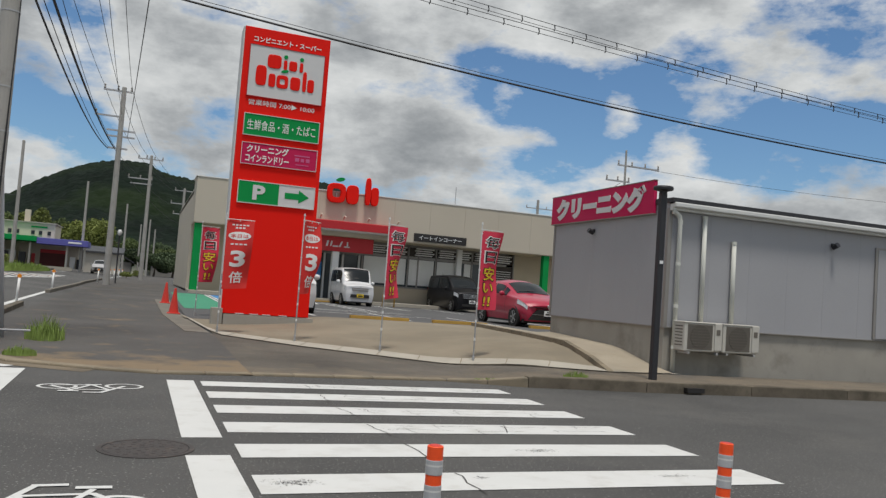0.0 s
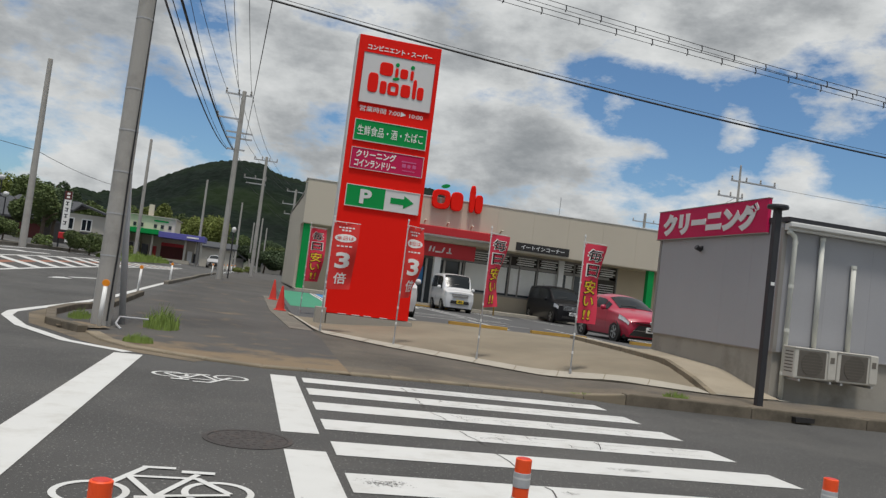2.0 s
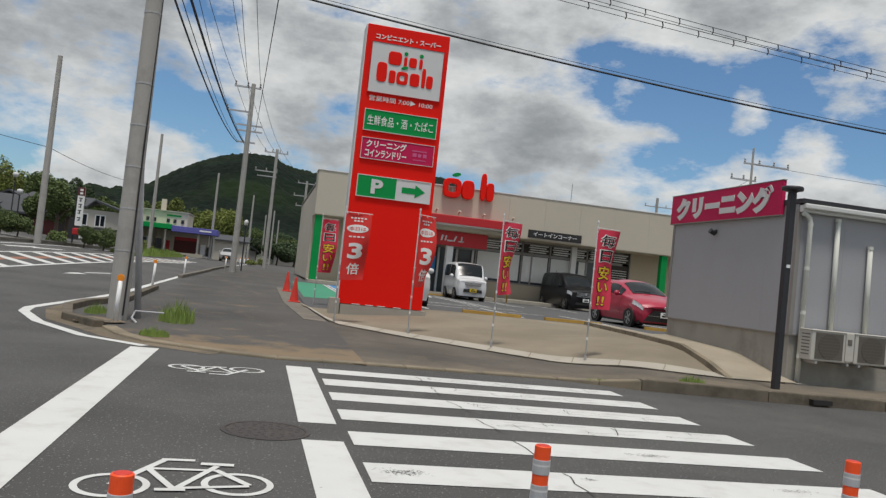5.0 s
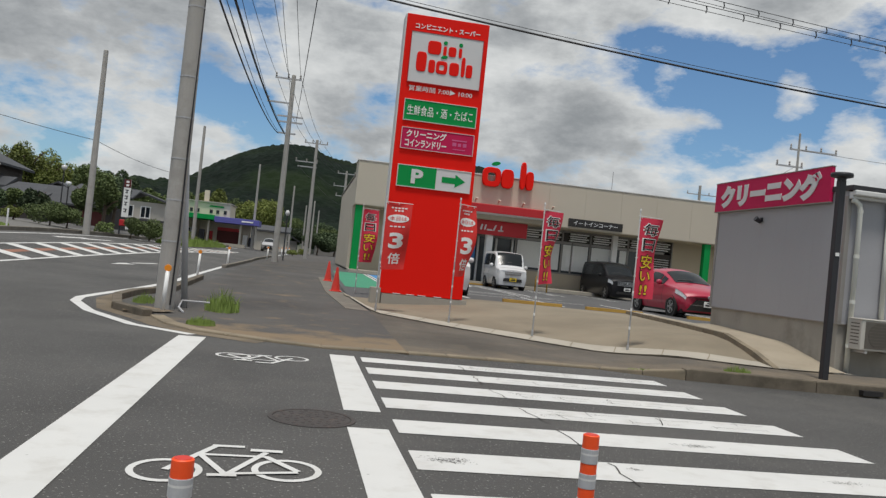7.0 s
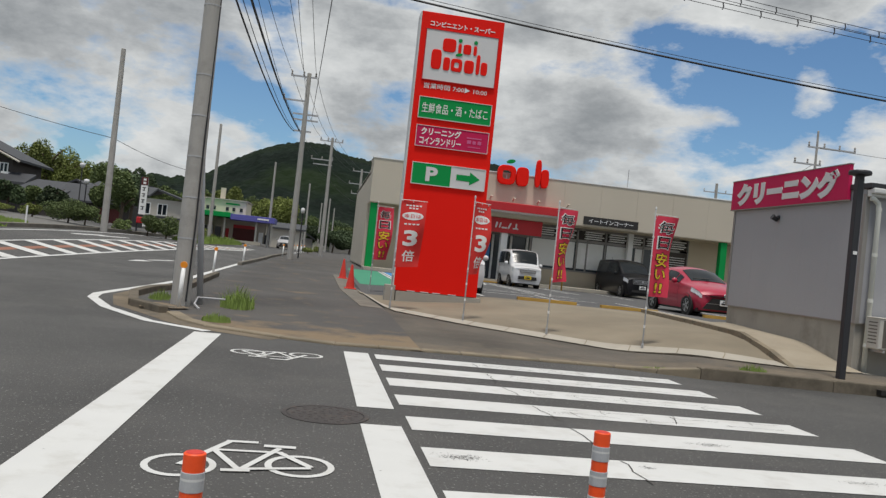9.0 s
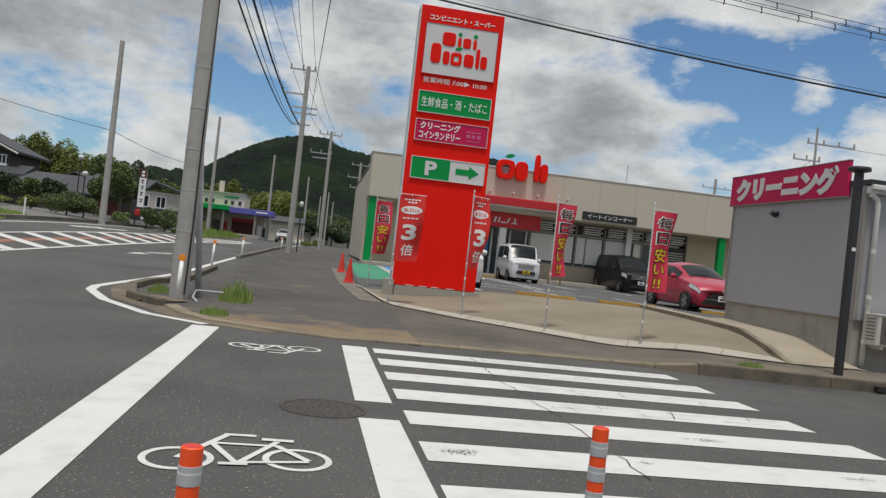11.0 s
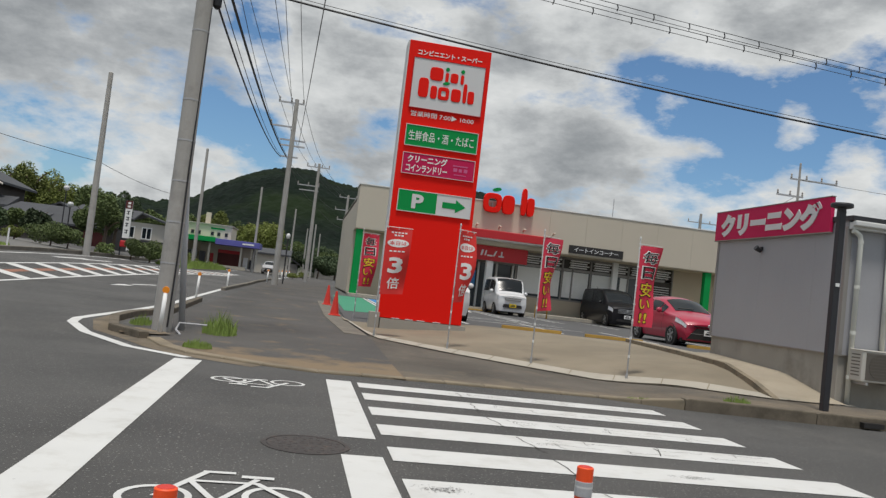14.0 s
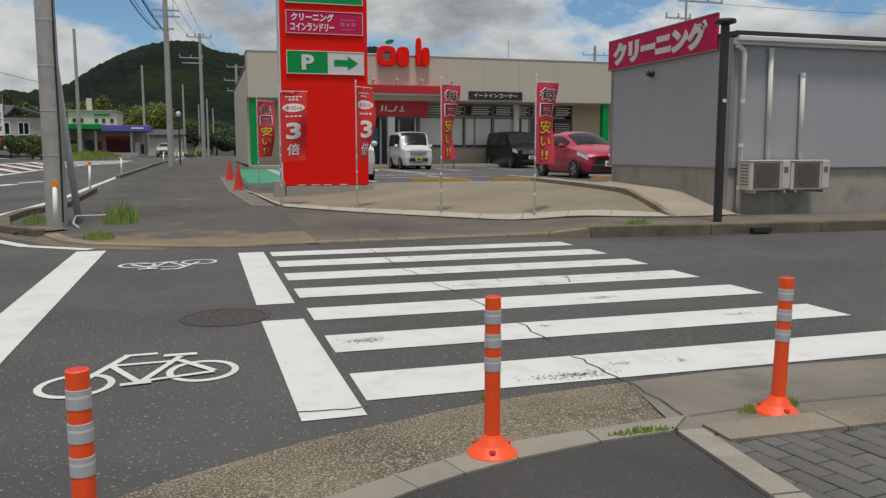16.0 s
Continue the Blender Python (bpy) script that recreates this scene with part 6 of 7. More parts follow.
# ---- main road markings ----
hb = lambda y: -7.70 + 0.093 * (y - 20)
ht = lambda y: -9.95 + 0.137 * (y - 25.7)
bm = bmesh.new()
ys = steps((8.0, 60.0, 30))
rows = [[bm.verts.new((x, y, gz(x, y) + 0.004)) for x in (hb(y) * 0.42 + ht(y) * 0.58, hb(y) * 0.58 + ht(y) * 0.42)] for y in ys]
for a, b in zip(rows, rows[1:]):
    bm.faces.new((a[0], a[1], b[1], b[0]))
marking("median_band", bm, "faded brick-red band in the hatched median", M_RUST_PAINT)
for k in range(26):
    y = 9.9 + 1.92 * k
    y2 = y + 2.9
    marking("median_bar", ribbon([(hb(y) - 0.05, y), (ht(y2) + 0.05, y2)], 0.42, 0.008), "white diagonal bar of the hatched median", group="median bars")
for f, lab in ((hb, "near"), (ht, "far")):
    marking("median_line", ribbon([(f(y), y) for y in (8, 20, 35, 60)], 0.16, 0.009), "white edge line of the hatched median")
marking("edge_line", ribbon([(-13.2, 20), (-11.72, 30.1), (-10.3, 40), (-8.9, 50), (-6.5, 80)], 0.15, 0.008), "white line along the far side of the main road")
marking("lane_arrow", ribbon([(-5.45, 27.0), (-4.95, 28.4)], 0.16, 0.007), "white lane arrow shaft")
bm = bmesh.new()
bm.faces.new([bm.verts.new((x, y, gz(x, y) + 0.007)) for x, y in ((-5.75, 25.4), (-5.25, 26.4), (-5.55, 26.6), (-5.7, 26.3))])
marking("lane_arrow", bm, "white lane arrow head")
marking("lane_mark", ribbon([(-10.2, 35.0), (-9.6, 37.5)], 0.3, 0.008), "white lettering-like mark on the main road")
marking("lane_mark", ribbon([(-9.6, 36.6), (-8.9, 39.0)], 0.25, 0.008), "white lettering-like mark on the main road")
marking("far_crossing_mark", ribbon([(10.2, 6.35), (14.0, 6.3)], 0.5, 0.006), "white painted bar further along the side street")
kerb_run([(-13.6, 24.0), (-12.4, 31.0), (-11.0, 40.5), (-9.6, 52.0), (-7.5, 80.0)][::-1], 0.16, 0.16, "kerb_far", "dark weathered kerb on the far side of the main road", piece=1.2)
M_DRIVE = mat("grey_forecourt", (0.15, 0.145, 0.135), 0.9, 0.15, 0.5, 60, 0.2)

# ---- hills ----
RIDGE = [(-60, 2.0), (-30, 2.6), (-22, 2.9), (-16, 3.1), (-13, 3.35), (-11.6, 3.65), (-10.6, 3.5), (-9.4, 3.75), (-8.2, 4.15), (-6.8, 5.15), (-5.6, 5.8), (-4.6, 6.3), (-3.3, 6.75), (-2, 7.05), (-0.9, 7.1), (-0.1, 7.0), (1.0, 6.5), (2.8, 6.3), (4, 6.3), (7, 6.9), (9, 7.05), (12, 6.95), (13.5, 6.4), (16, 5.4), (22, 4.6), (40, 3.5), (75, 2.5)]


def hill_height(az, r):
    top = 600 * math.tan(radians(along(RIDGE, az)))
    x, y = r * math.sin(radians(az)), r * math.cos(radians(az))
    fold = noise.fractal(Vector((x * 0.006, y * 0.006, 0.0)), 1.0, 2.0, 4)
    crown = noise.fractal(Vector((x * 0.15, y * 0.15, 3.0)), 0.8, 2.0, 3)
    rise = ss(230, 600, r) * (1 - 0.5 * ss(610, 800, r))
    return 1.0 + max(0.0, top * (rise + 0.10 * fold * ss(250, 400, r) * (1 - ss(470, 590, r)))) + 2.0 * crown * ss(240, 330, r)


bm = bmesh.new()
azs = steps((-60, -15, 60), (-15, 16, 240), (16, 75, 50))
rows = []
for r in steps((225, 600, 90), (600, 800, 10)):
    rows.append([bm.verts.new((r * math.sin(radians(a)), r * math.cos(radians(a)), hill_height(a, r))) for a in azs])
for p, q in zip(rows, rows[1:]):
    for i in range(len(azs) - 1):
        bm.faces.new((p[i], p[i + 1], q[i + 1], q[i]))
tagged(part("wooded_hill", bm, M_FOREST, smooth=True), "wooded hill beyond the town, cloud shade in its dark green", "hill", kind="structure")

# ---- trees and shrubs ----
rng = random.Random(7)


def leaves(bm, c, rad, n, size, rnd):
    """Leaf-sprays scattered through an uneven crown made of several lobes."""
    n, size = n * 3, size * 0.58
    lobes = []
    for k in range(9):
        a, e = rnd.uniform(0, 6.28), rnd.uniform(-0.6, 1.2)
        f = rnd.uniform(0.35, 0.75)
        lobes.append((Vector((c[0] + rad[0] * f * math.cos(a) * math.cos(e), c[1] + rad[1] * f * math.sin(a) * math.cos(e), c[2] + rad[2] * f * math.sin(e))), rnd.uniform(0.32, 0.55)))
    for k in range(n):
        lc, lr = lobes[k % len(lobes)]
        d = Vector((rnd.gauss(0, 1), rnd.gauss(0, 1), rnd.gauss(0, 1))).normalized() * lr * rnd.uniform(0.75, 1.08)
        p = lc + Vector((d.x * rad[0], d.y * rad[1], d.z * rad[2]))
        u = Vector((rnd.gauss(0, 1), rnd.gauss(0, 1), rnd.gauss(0, 0.6))).normalized()
        w = u.cross(Vector((rnd.gauss(0, 1), rnd.gauss(0, 1), rnd.gauss(0, 1)))).normalized()
        s = size * rnd.uniform(0.6, 1.4)
        bm.faces.new([bm.verts.new(p + u * s), bm.verts.new(p + w * s * 0.6), bm.verts.new(p - u * s), bm.verts.new(p - w * s * 0.6)])


def tree(x, y, h, rad, leaf, label, n=900, size=0.28, base=None, low=0.35):
    z0 = gz(x, y) if base is None else base
    t = thing("tree", label, "tree", (x, y, z0))
    bm = tube([(0, 0, 0), (rad * 0.05, 0.05, h * 0.4), (-rad * 0.06, 0, h * 0.85)], 0.05 * h ** 0.8, 8, None, 0.02 * h ** 0.8)
    part("trunk", bm, M_BARK, t)
    for k in range(5):
        a = k * 1.3 + x
        part("limb", tube([(0, 0, h * (0.35 + 0.07 * k)), (rad * 0.4 * math.cos(a), rad * 0.4 * math.sin(a), h * (0.5 + 0.07 * k)), (rad * 0.7 * math.cos(a), rad * 0.7 * math.sin(a), h * (0.55 + 0.08 * k))], 0.02 * h ** 0.8, 5, None, 0.008 * h), M_BARK, t)
    bm = bmesh.new()
    cz = h * (1 + low) / 2
    leaves(bm, (0, 0, cz), (rad, rad, h * (1 - low) / 2), n, size, rng)
    tagged(part("crown", bm, leaf, t), kind="stuff")
    return t


def shrub(x, y, w, h, leaf, label, n=500, size=0.12):
    z0 = gz(x, y)
    t = thing("shrub", label, "shrub", (x, y, z0))
    part("stem", tube([(0, 0, 0), (0.05, 0, h * 0.6)], 0.05, 6, None, 0.02), M_BARK, t)
    bm = bmesh.new()
    leaves(bm, (0, 0, h * 0.5), (w / 2, w / 2, h * 0.52), n, size, rng)
    tagged(part("foliage", bm, leaf, t), kind="stuff")


def polar(az, d):
    return d * math.sin(radians(az)), d * math.cos(radians(az))


# garden trees by the houses
for az, d, h, r, m, lab in ((-20.2, 56, 2.0, 1.1, M_LEAF_DARK, "clipped dark garden pine beside the house"), (-17.6, 57, 2.1, 0.9, M_LEAF_DARK, "dark garden tree beside the house"),
                            (-18.6, 60, 2.0, 0.9, M_LEAF, "green garden tree beside the house"), (-13.5, 55, 3.6, 1.2, M_LEAF, "bushy reddish-green tree beside the sign"), (-12.9, 58, 3.6, 1.0, M_LEAF_DARK, "dark bushy tree beside the sign"),
                            (-14.6, 58, 3.0, 1.0, M_LEAF, "green garden tree near the low house")):
    tree(*polar(az, d), h, r, m, lab, 1400, 0.16, None, 0.18)
for az, d, w, h, m, lab in ((-16.6, 46, 2.6, 1.3, M_LEAF, "rounded clipped green hedge"), (-15.6, 46.5, 2.2, 1.1, M_LEAF, "rounded clipped green hedge"), (-18.7, 46, 1.1, 0.8, M_LEAF_LIGHT, "yellow-green shrub by the road"),
                            (-11.7, 47, 1.8, 1.2, M_LEAF, "low green hedge by the road"), (-10.5, 49, 1.8, 1.2, M_LEAF, "low green hedge by the road"), (-13.2, 46, 1.2, 0.7, M_LEAF, "low green shrub by the road"),
                            (-9.4, 70, 3.0, 0.9, M_LEAF, "low green hedge by the filling station"), (-8.4, 72, 2.4, 0.8, M_LEAF_LIGHT, "low grassy shrub by the filling station"),
                            (-21.3, 46, 3.0, 0.5, M_LEAF_LIGHT, "patch of tall grass by the road"), (-22.6, 44, 3.0, 0.5, M_LEAF_LIGHT, "patch of tall grass by the road"),
                            (-0.9, 78, 1.0, 0.6, M_LEAF_LIGHT, "weedy shrub beside the pavement"), (-0.2, 92, 1.4, 0.8, M_LEAF_LIGHT, "weedy shrub beside the pavement")):
    shrub(*polar(az, d), w, h, m, lab, 1500 if w > 1.5 else 600, 0.075)
# woods behind the houses and the station
wood = [(-24, 125, 8.6, M_LEAF), (-22.5, 130, 9.0, M_LEAF), (-20.5, 128, 9.4, M_LEAF_LIGHT), (-19.3, 120, 9.6, M_LEAF_LIGHT), (-18.2, 118, 9.8, M_LEAF_LIGHT), (-17.2, 119, 9.7, M_LEAF_LIGHT), (-16.2, 121, 8.8, M_LEAF_LIGHT), (-15.3, 125, 8.4, M_LEAF), (-14.4, 112, 8.2, M_LEAF),
        (-13.7, 128, 8.6, M_LEAF_DARK), (-12.9, 126, 9.6, M_LEAF_DARK), (-12.2, 130, 8.0, M_LEAF_DARK), (-11.2, 130, 7.0, M_LEAF), (-10.2, 132, 6.6, M_LEAF), (-9.1, 135, 6.8, M_LEAF), (-8.1, 136, 7.4, M_LEAF), (-7.2, 134, 7.2, M_LEAF_LIGHT), (-6.2, 135, 7.6, M_LEAF_LIGHT), (-5.3, 133, 7.0, M_LEAF),
        (-4.4, 128, 7.6, M_LEAF_LIGHT), (-3.6, 125, 8.0, M_LEAF_LIGHT), (-2.9, 124, 7.4, M_LEAF_LIGHT), (-2.2, 130, 6.0, M_LEAF), (-16.8, 150, 10.6, M_LEAF_DARK), (-18.9, 152, 10.8, M_LEAF_DARK), (-14.9, 150, 10.8, M_LEAF_DARK), (-21.5, 150, 10, M_LEAF_DARK), (1.2, 150, 5.5, M_LEAF_DARK), (0.2, 165, 5.5, M_LEAF_DARK), (-1.0, 160, 6.0, M_LEAF), (0.8, 122, 3.4, M_LEAF_DARK), (2.0, 126, 4.0, M_LEAF_DARK), (-0.3, 142, 4.2, M_LEAF_DARK), (1.6, 142, 4.6, M_LEAF), (2.8, 145, 5.0, M_LEAF_DARK), (-1.7, 140, 4.8, M_LEAF_DARK)]
for az, d, h, m in wood:
    lab = "light yellow-green leafy tree in the wood" if m is M_LEAF_LIGHT else "dark evergreen tree in the wood" if m is M_LEAF_DARK else "green broadleaf tree in the wood"
    tree(*polar(az, d), h * rng.uniform(0.92, 1.05), rng.uniform(2.4, 3.4), m, lab, 2600, 0.25, None, 0.1)

# ---- houses ----
M_TIMBER = mat("dark_timber", (0.055, 0.047, 0.042), 0.8, 0.2, 1.0, 30, 0.1)
M_PLASTER = mat("pale_plaster", (0.50, 0.47, 0.41), 0.85, 0.1, 0.7, 30, 0.1)
M_CREAM = mat("cream_wall", (0.64, 0.57, 0.45), 0.85, 0.08, 0.7, 30, 0.1)
M_FAR_WALL = mat("weathered_wall", (0.22, 0.21, 0.19), 0.85, 0.3, 0.6, 8, 0.1)
M_VIOLET = mat("violet_blue_sheet", (0.10, 0.10, 0.36), 0.5, 0.05, 1, 30, 0)
M_MAROON = mat("maroon_inside", (0.10, 0.018, 0.015), 0.7, 0.2, 1, 10, 0)


def gable(bm, x0, x1, y0, y1, ze, zr, over, th=0.18, ridge_x=None):
    """A pitched roof with its ridge along y, as a slab with thickness."""
    rx = (x0 + x1) / 2 if ridge_x is None else ridge_x
    for a, b in (((x0 - over, ze - 0.15), (rx, zr)), ((x1 + over, ze - 0.15), (rx, zr))):
        v = [bm.verts.new((p[0], y, p[1] + dz)) for dz in (0, th) for y in (y0 - over, y1 + over) for p in (a, b)]
        for f in ((0, 1, 3, 2), (4, 6, 7, 5), (0, 4, 5, 1), (2, 3, 7, 6), (0, 2, 6, 4), (1, 5, 7, 3)):
            bm.faces.new([v[i] for i in f])
    return bm


def window(parent, x, y, z, w, h, frame_mat=M_WHITE):
    wv = part("window", box(x - w / 2, x + w / 2, y - 0.05, y, z, z + h), M_GLASS, parent)
    bm = bmesh.new()
    for a, b, c, d in ((x - w / 2 - 0.08, x + w / 2 + 0.08, z + h, z + h + 0.08), (x - w / 2 - 0.08, x + w / 2 + 0.08, z - 0.08, z), (x - w / 2 - 0.08, x - w / 2, z, z + h), (x + w / 2, x + w / 2 + 0.08, z, z + h), (x - 0.04, x + 0.04, z, z + h)):
        box(a, b, y - 0.10, y, c, d, 0, bm)
    part("frame", bm, frame_mat, wv)


hs = thing("farmhouse", "two-storey dark timber farmhouse with tiled roofs", "house", (-31.6, 72.0, 1.2))
part("lower_wall", box(-9, 5.6, 0.6, 10, 0, 2.9), M_TIMBER, hs)
part("upper_wall", box(-6.5, 4.6, 1.8, 9, 2.8, 4.9), M_TIMBER, hs)
bm = bmesh.new()
fv = [bm.verts.new(p) for p in ((-6.5, 1.8, 4.85), (4.6, 1.8, 4.85), (-0.9, 1.8, 7.3), (-6.5, 2.0, 4.85), (4.6, 2.0, 4.85), (-0.9, 2.0, 7.3))]
for f in ((0, 1, 2), (3, 5, 4), (0, 3, 4, 1), (1, 4, 5, 2), (2, 5, 3, 0)):
    bm.faces.new([fv[i] for i in f])
part("gable_wall", bm, M_TIMBER, hs)
part("roof", gable(bmesh.new(), -6.5, 4.6, 1.8, 9, 4.9, 7.45, 0.8, 0.2, -0.9), M_ROOF, hs, "dark tiled gable roof")
part("skirt_roof", prism([(-9.5, -0.6), (6.6, -0.6), (6.6, 1.9), (-9.5, 1.9)], lambda x, y: 2.75 + 0.35 * (y + 0.6), lambda x, y: 2.95 + 0.35 * (y + 0.6)), M_ROOF, hs, "dark tiled lower roof")
for x, z, w, h in ((1.7, 3.65, 1.5, 1.05), (-2.6, 3.65, 1.5, 1.05), (3.95, 3.65, 0.55, 0.85)):
    window(hs, x, 1.8, z, w, h)
for x in (-4.5, 0.5, 3.5):
    window(hs, x, 0.6, 0.7, 1.6, 1.7, M_TIMBER)
part("balcony_unit", box(3.9, 4.5, 1.3, 1.75, 3.2, 3.8, 0.02), M_WHITE, hs)
part("dish", moved(lathe([(0.05, 0), (0.30, 0.10), (0.31, 0.12)], 16), Matrix.Translation((2.0, 1.2, 6.0)) @ Matrix.Rotation(radians(70), 4, "X")), M_WHITE, hs)
part("gable_trim", tube([(-0.9, 0.95, 7.5), (5.45, 0.95, 4.72)], 0.09, 5), M_PLASTER, hs)
annex = thing("annex_house", "grey-roofed annex behind the farmhouse", "house", (-26.6, 86.0, 1.2))
part("wall", box(-1, 4.0, 0, 6, 0, 2.8), M_TIMBER, annex)
part("roof", gable(bmesh.new(), -1, 4.0, 0, 6, 2.9, 4.3, 0.6), M_ROOF, annex)
low = thing("low_house", "low old house with grey tiled roofs and brown walls", "house", (-19.0, 66.0, 1.3))
part("wall", box(-1.4, 3.6, 0.8, 6, 0, 1.9), M_TIMBER, low)
part("roof", prism([(-2.0, 0.0), (4.3, 0.0), (4.3, 3.2), (-2.0, 3.2)], lambda x, y: 1.6 + 0.42 * y, lambda x, y: 1.75 + 0.42 * y), M_ROOF, low, "grey tiled front roof")
part("upper_roof", prism([(-0.4, 2.8), (4.6, 2.8), (4.6, 6.2), (-0.4, 6.2)], lambda x, y: 2.7 + 0.25 * (y - 2.8), lambda x, y: 2.85 + 0.25 * (y - 2.8)), M_ROOF, low)
part("shutter", box(1.4, 3.0, 0.72, 0.8, 0.2, 1.5), M_MAROON, low)
part("side_wall", box(-4.6, -1.5, 1.2, 5, 0, 2.2), M_TIMBER, low)
part("side_roof", prism([(-5.0, 0.7), (-1.2, 0.7), (-1.2, 5.3), (-5.0, 5.3)], lambda x, y: 2.1 + 0.22 * (y - 0.7), lambda x, y: 2.25 + 0.22 * (y - 0.7)), M_ROOF, low, "grey tiled side roof")

# white house left of the station, filling station
wh = thing("white_house", "pale two-storey house with a flat eave, red awning", "house", (-17.2, 82.0, 1.0))
part("wall", box(-2.8, 3.2, 0, 7, 0, 3.4), M_PLASTER, wh)
part("roof", gable(bmesh.new(), -2.8, 3.2, 0, 7, 3.5, 4.4, 0.5), M_ROOF, wh)
for x in (-1.8, -0.2, 1.4):
    window(wh, x, 0, 1.9, 0.8, 1.0)
part("skirt_roof", box(-3.2, 3.6, -1.0, 0.1, 1.55, 1.7), M_ROOF, wh)
part("awning", box(-2.0, -0.9, -1.1, -0.9, 0.5, 1.2), M_RED_DULL, wh)
part("white_panel", box(-0.8, 2.4, -1.05, -0.95, 0.4, 1.2), M_WHITE, wh)
st = thing("filling_station", "filling station with a green and violet canopy and cream building", "filling station", (-9.3, 88.0, 1.05))
part("upper_building", box(-4.0, 0.7, 2.5, 9, 0.0, 4.4), M_CREAM, st)
part("parapet_sign", box(-1.5, 0.0, 2.42, 2.5, 3.95, 4.12), M_GREEN, st)
part("chimney", box(-2.25, -1.75, 3, 3.5, 4.4, 5.75), M_CREAM, st)
for x in (-3.4, -2.7, -1.3, -0.6, 0.2):
    part("window", box(x - 0.16, x + 0.16, 2.44, 2.5, 3.25, 3.65), M_GLASS, st)
part("eave", box(-4.15, 0.85, 2.3, 9.1, 4.4, 4.52), M_STRIP, st)
for x, w, h, mt in ((-2.9, 0.9, 1.5, M_WHITE), (2.7, 0.5, 1.2, M_WHITE), (-0.9, 0.35, 1.3, M_RED_DULL), (3.4, 0.6, 1.0, M_DARK)):
    part("stand", box(x - w / 2, x + w / 2, 0.9, 1.1, 0.0, h, 0.02), mt, st)
part("canopy_green", box(-4.6, -0.4, -2.0, 2.4, 2.45, 2.95, 0.03), M_GREEN, st, "green canopy fascia")
part("canopy_violet", box(-0.39, 4.2, -2.0, 2.4, 2.25, 2.85, 0.03), M_VIOLET, st, "violet-blue canopy fascia")
part("canopy_mark", box(2.4, 3.6, -2.03, -2.0, 2.5, 2.65), M_WHITE, st)
part("service_wall", box(-2.2, 3.2, 1.2, 2.4, 0, 2.3), M_BEIGE, st)
part("garage_opening", box(-0.3, 2.0, 1.12, 1.19, 0.0, 1.75), M_MAROON, st, "dark open garage bay")
part("garage_lintel", box(-0.3, 2.0, 1.05, 1.11, 1.45, 1.8), M_RED_DULL, st)
for x in (-3.9, -1.0, 2.3, 3.9):
    part("canopy_post", box(x - 0.09, x + 0.09, -1.3, -1.1, 0, 2.4), M_PLASTER, st)
for x in (-3.2, -1.7):
    part("fuel_pump", box(x - 0.3, x + 0.3, -0.6, -0.2, 0, 1.4, 0.03), M_DARK, st)
part("kerb_island", box(-4.6, 3.0, -2.6, -2.2, -0.2, 0.15), M_STRIP, st)
car("parked_car", "small grey car parked beyond the filling station", (-4.2, 92.0, 0.75), 1.6, 3.95, HATCH_TOP, HATCH_BELT, M_POLE_STEEL, 1.06, 1.82, 3.42, 0.20, 0.30, "white", HATCH_FACE)
sh = thing("shed", "low white shed with a dark roof by the road", "shed", (-4.6, 98.0, 0.8))
part("wall", box(-1.5, 2.2, 0, 4, 0, 2.3), M_PLASTER, sh)
part("roof", prism([(-1.9, -0.4), (2.6, -0.4), (2.6, 4.3), (-1.9, 4.3)], lambda x, y: 2.3 + 0.15 * y, lambda x, y: 2.5 + 0.15 * y), M_ROOF, sh)
for x, y, w, h, mt in ((-3.2, 128, 3.4, 2.9, M_FAR_WALL), (0.4, 152, 4, 3.2, M_PLASTER), (3.2, 134, 3.6, 3.4, M_FAR_WALL), (-6.0, 138, 3.5, 3.0, M_FAR_WALL), (5.6, 150, 5, 4.2, M_FAR_WALL), (2.2, 172, 5, 3.6, M_PLASTER)):
    fh = thing("far_house", "small pale house far along the road", "house", (x, y, 0.7))
    part("wall", box(-w / 2, w / 2, 0, 5, 0, h * 0.65), mt, fh)
    part("roof", gable(bmesh.new(), -w / 2, w / 2, 0, 5, h * 0.66, h, 0.4), M_ROOF, fh)
    window(fh, 0, 0, h * 0.3, 0.9, 0.8)

# vertical signboard and garden lamps
vs = thing("vertical_signboard", "tall narrow white signboard with dark bars of writing", "sign", (-10.72, 49.6, 1.0))
part("post", box(-0.26, -0.18, 0, 0.08, 0, 3.45), M_DARK, vs)
part("board", box(-0.19, 0.19, -0.03, 0.06, 1.15, 3.38, 0.01), M_WHITE, vs)
part("top_field", box(-0.19, 0.19, -0.036, -0.03, 2.90, 3.38), M_MAROON, vs)
for z in (2.98, 3.18):
    part("writing_bar", box(-0.08, 0.08, -0.042, -0.036, z, z + 0.12), M_WHITE, vs)
for k, z in enumerate((2.58, 2.22, 1.86, 1.45)):
    part("writing_bar", box(-0.10, 0.09, -0.038, -0.03, z + 0.15, z + 0.20), M_DARK, vs)
    part("writing_bar", box(-0.03 + 0.03 * (k % 2), 0.03 + 0.03 * (k % 2), -0.039, -0.03, z - 0.02, z + 0.20), M_DARK, vs)
    part("writing_bar", box(-0.09, 0.05, -0.038, -0.03, z, z + 0.04), M_DARK, vs)
part("red_lantern", box(-0.25, 0.1, -0.12, 0.05, 0.62, 1.0, 0.05), M_RED_DULL, vs)
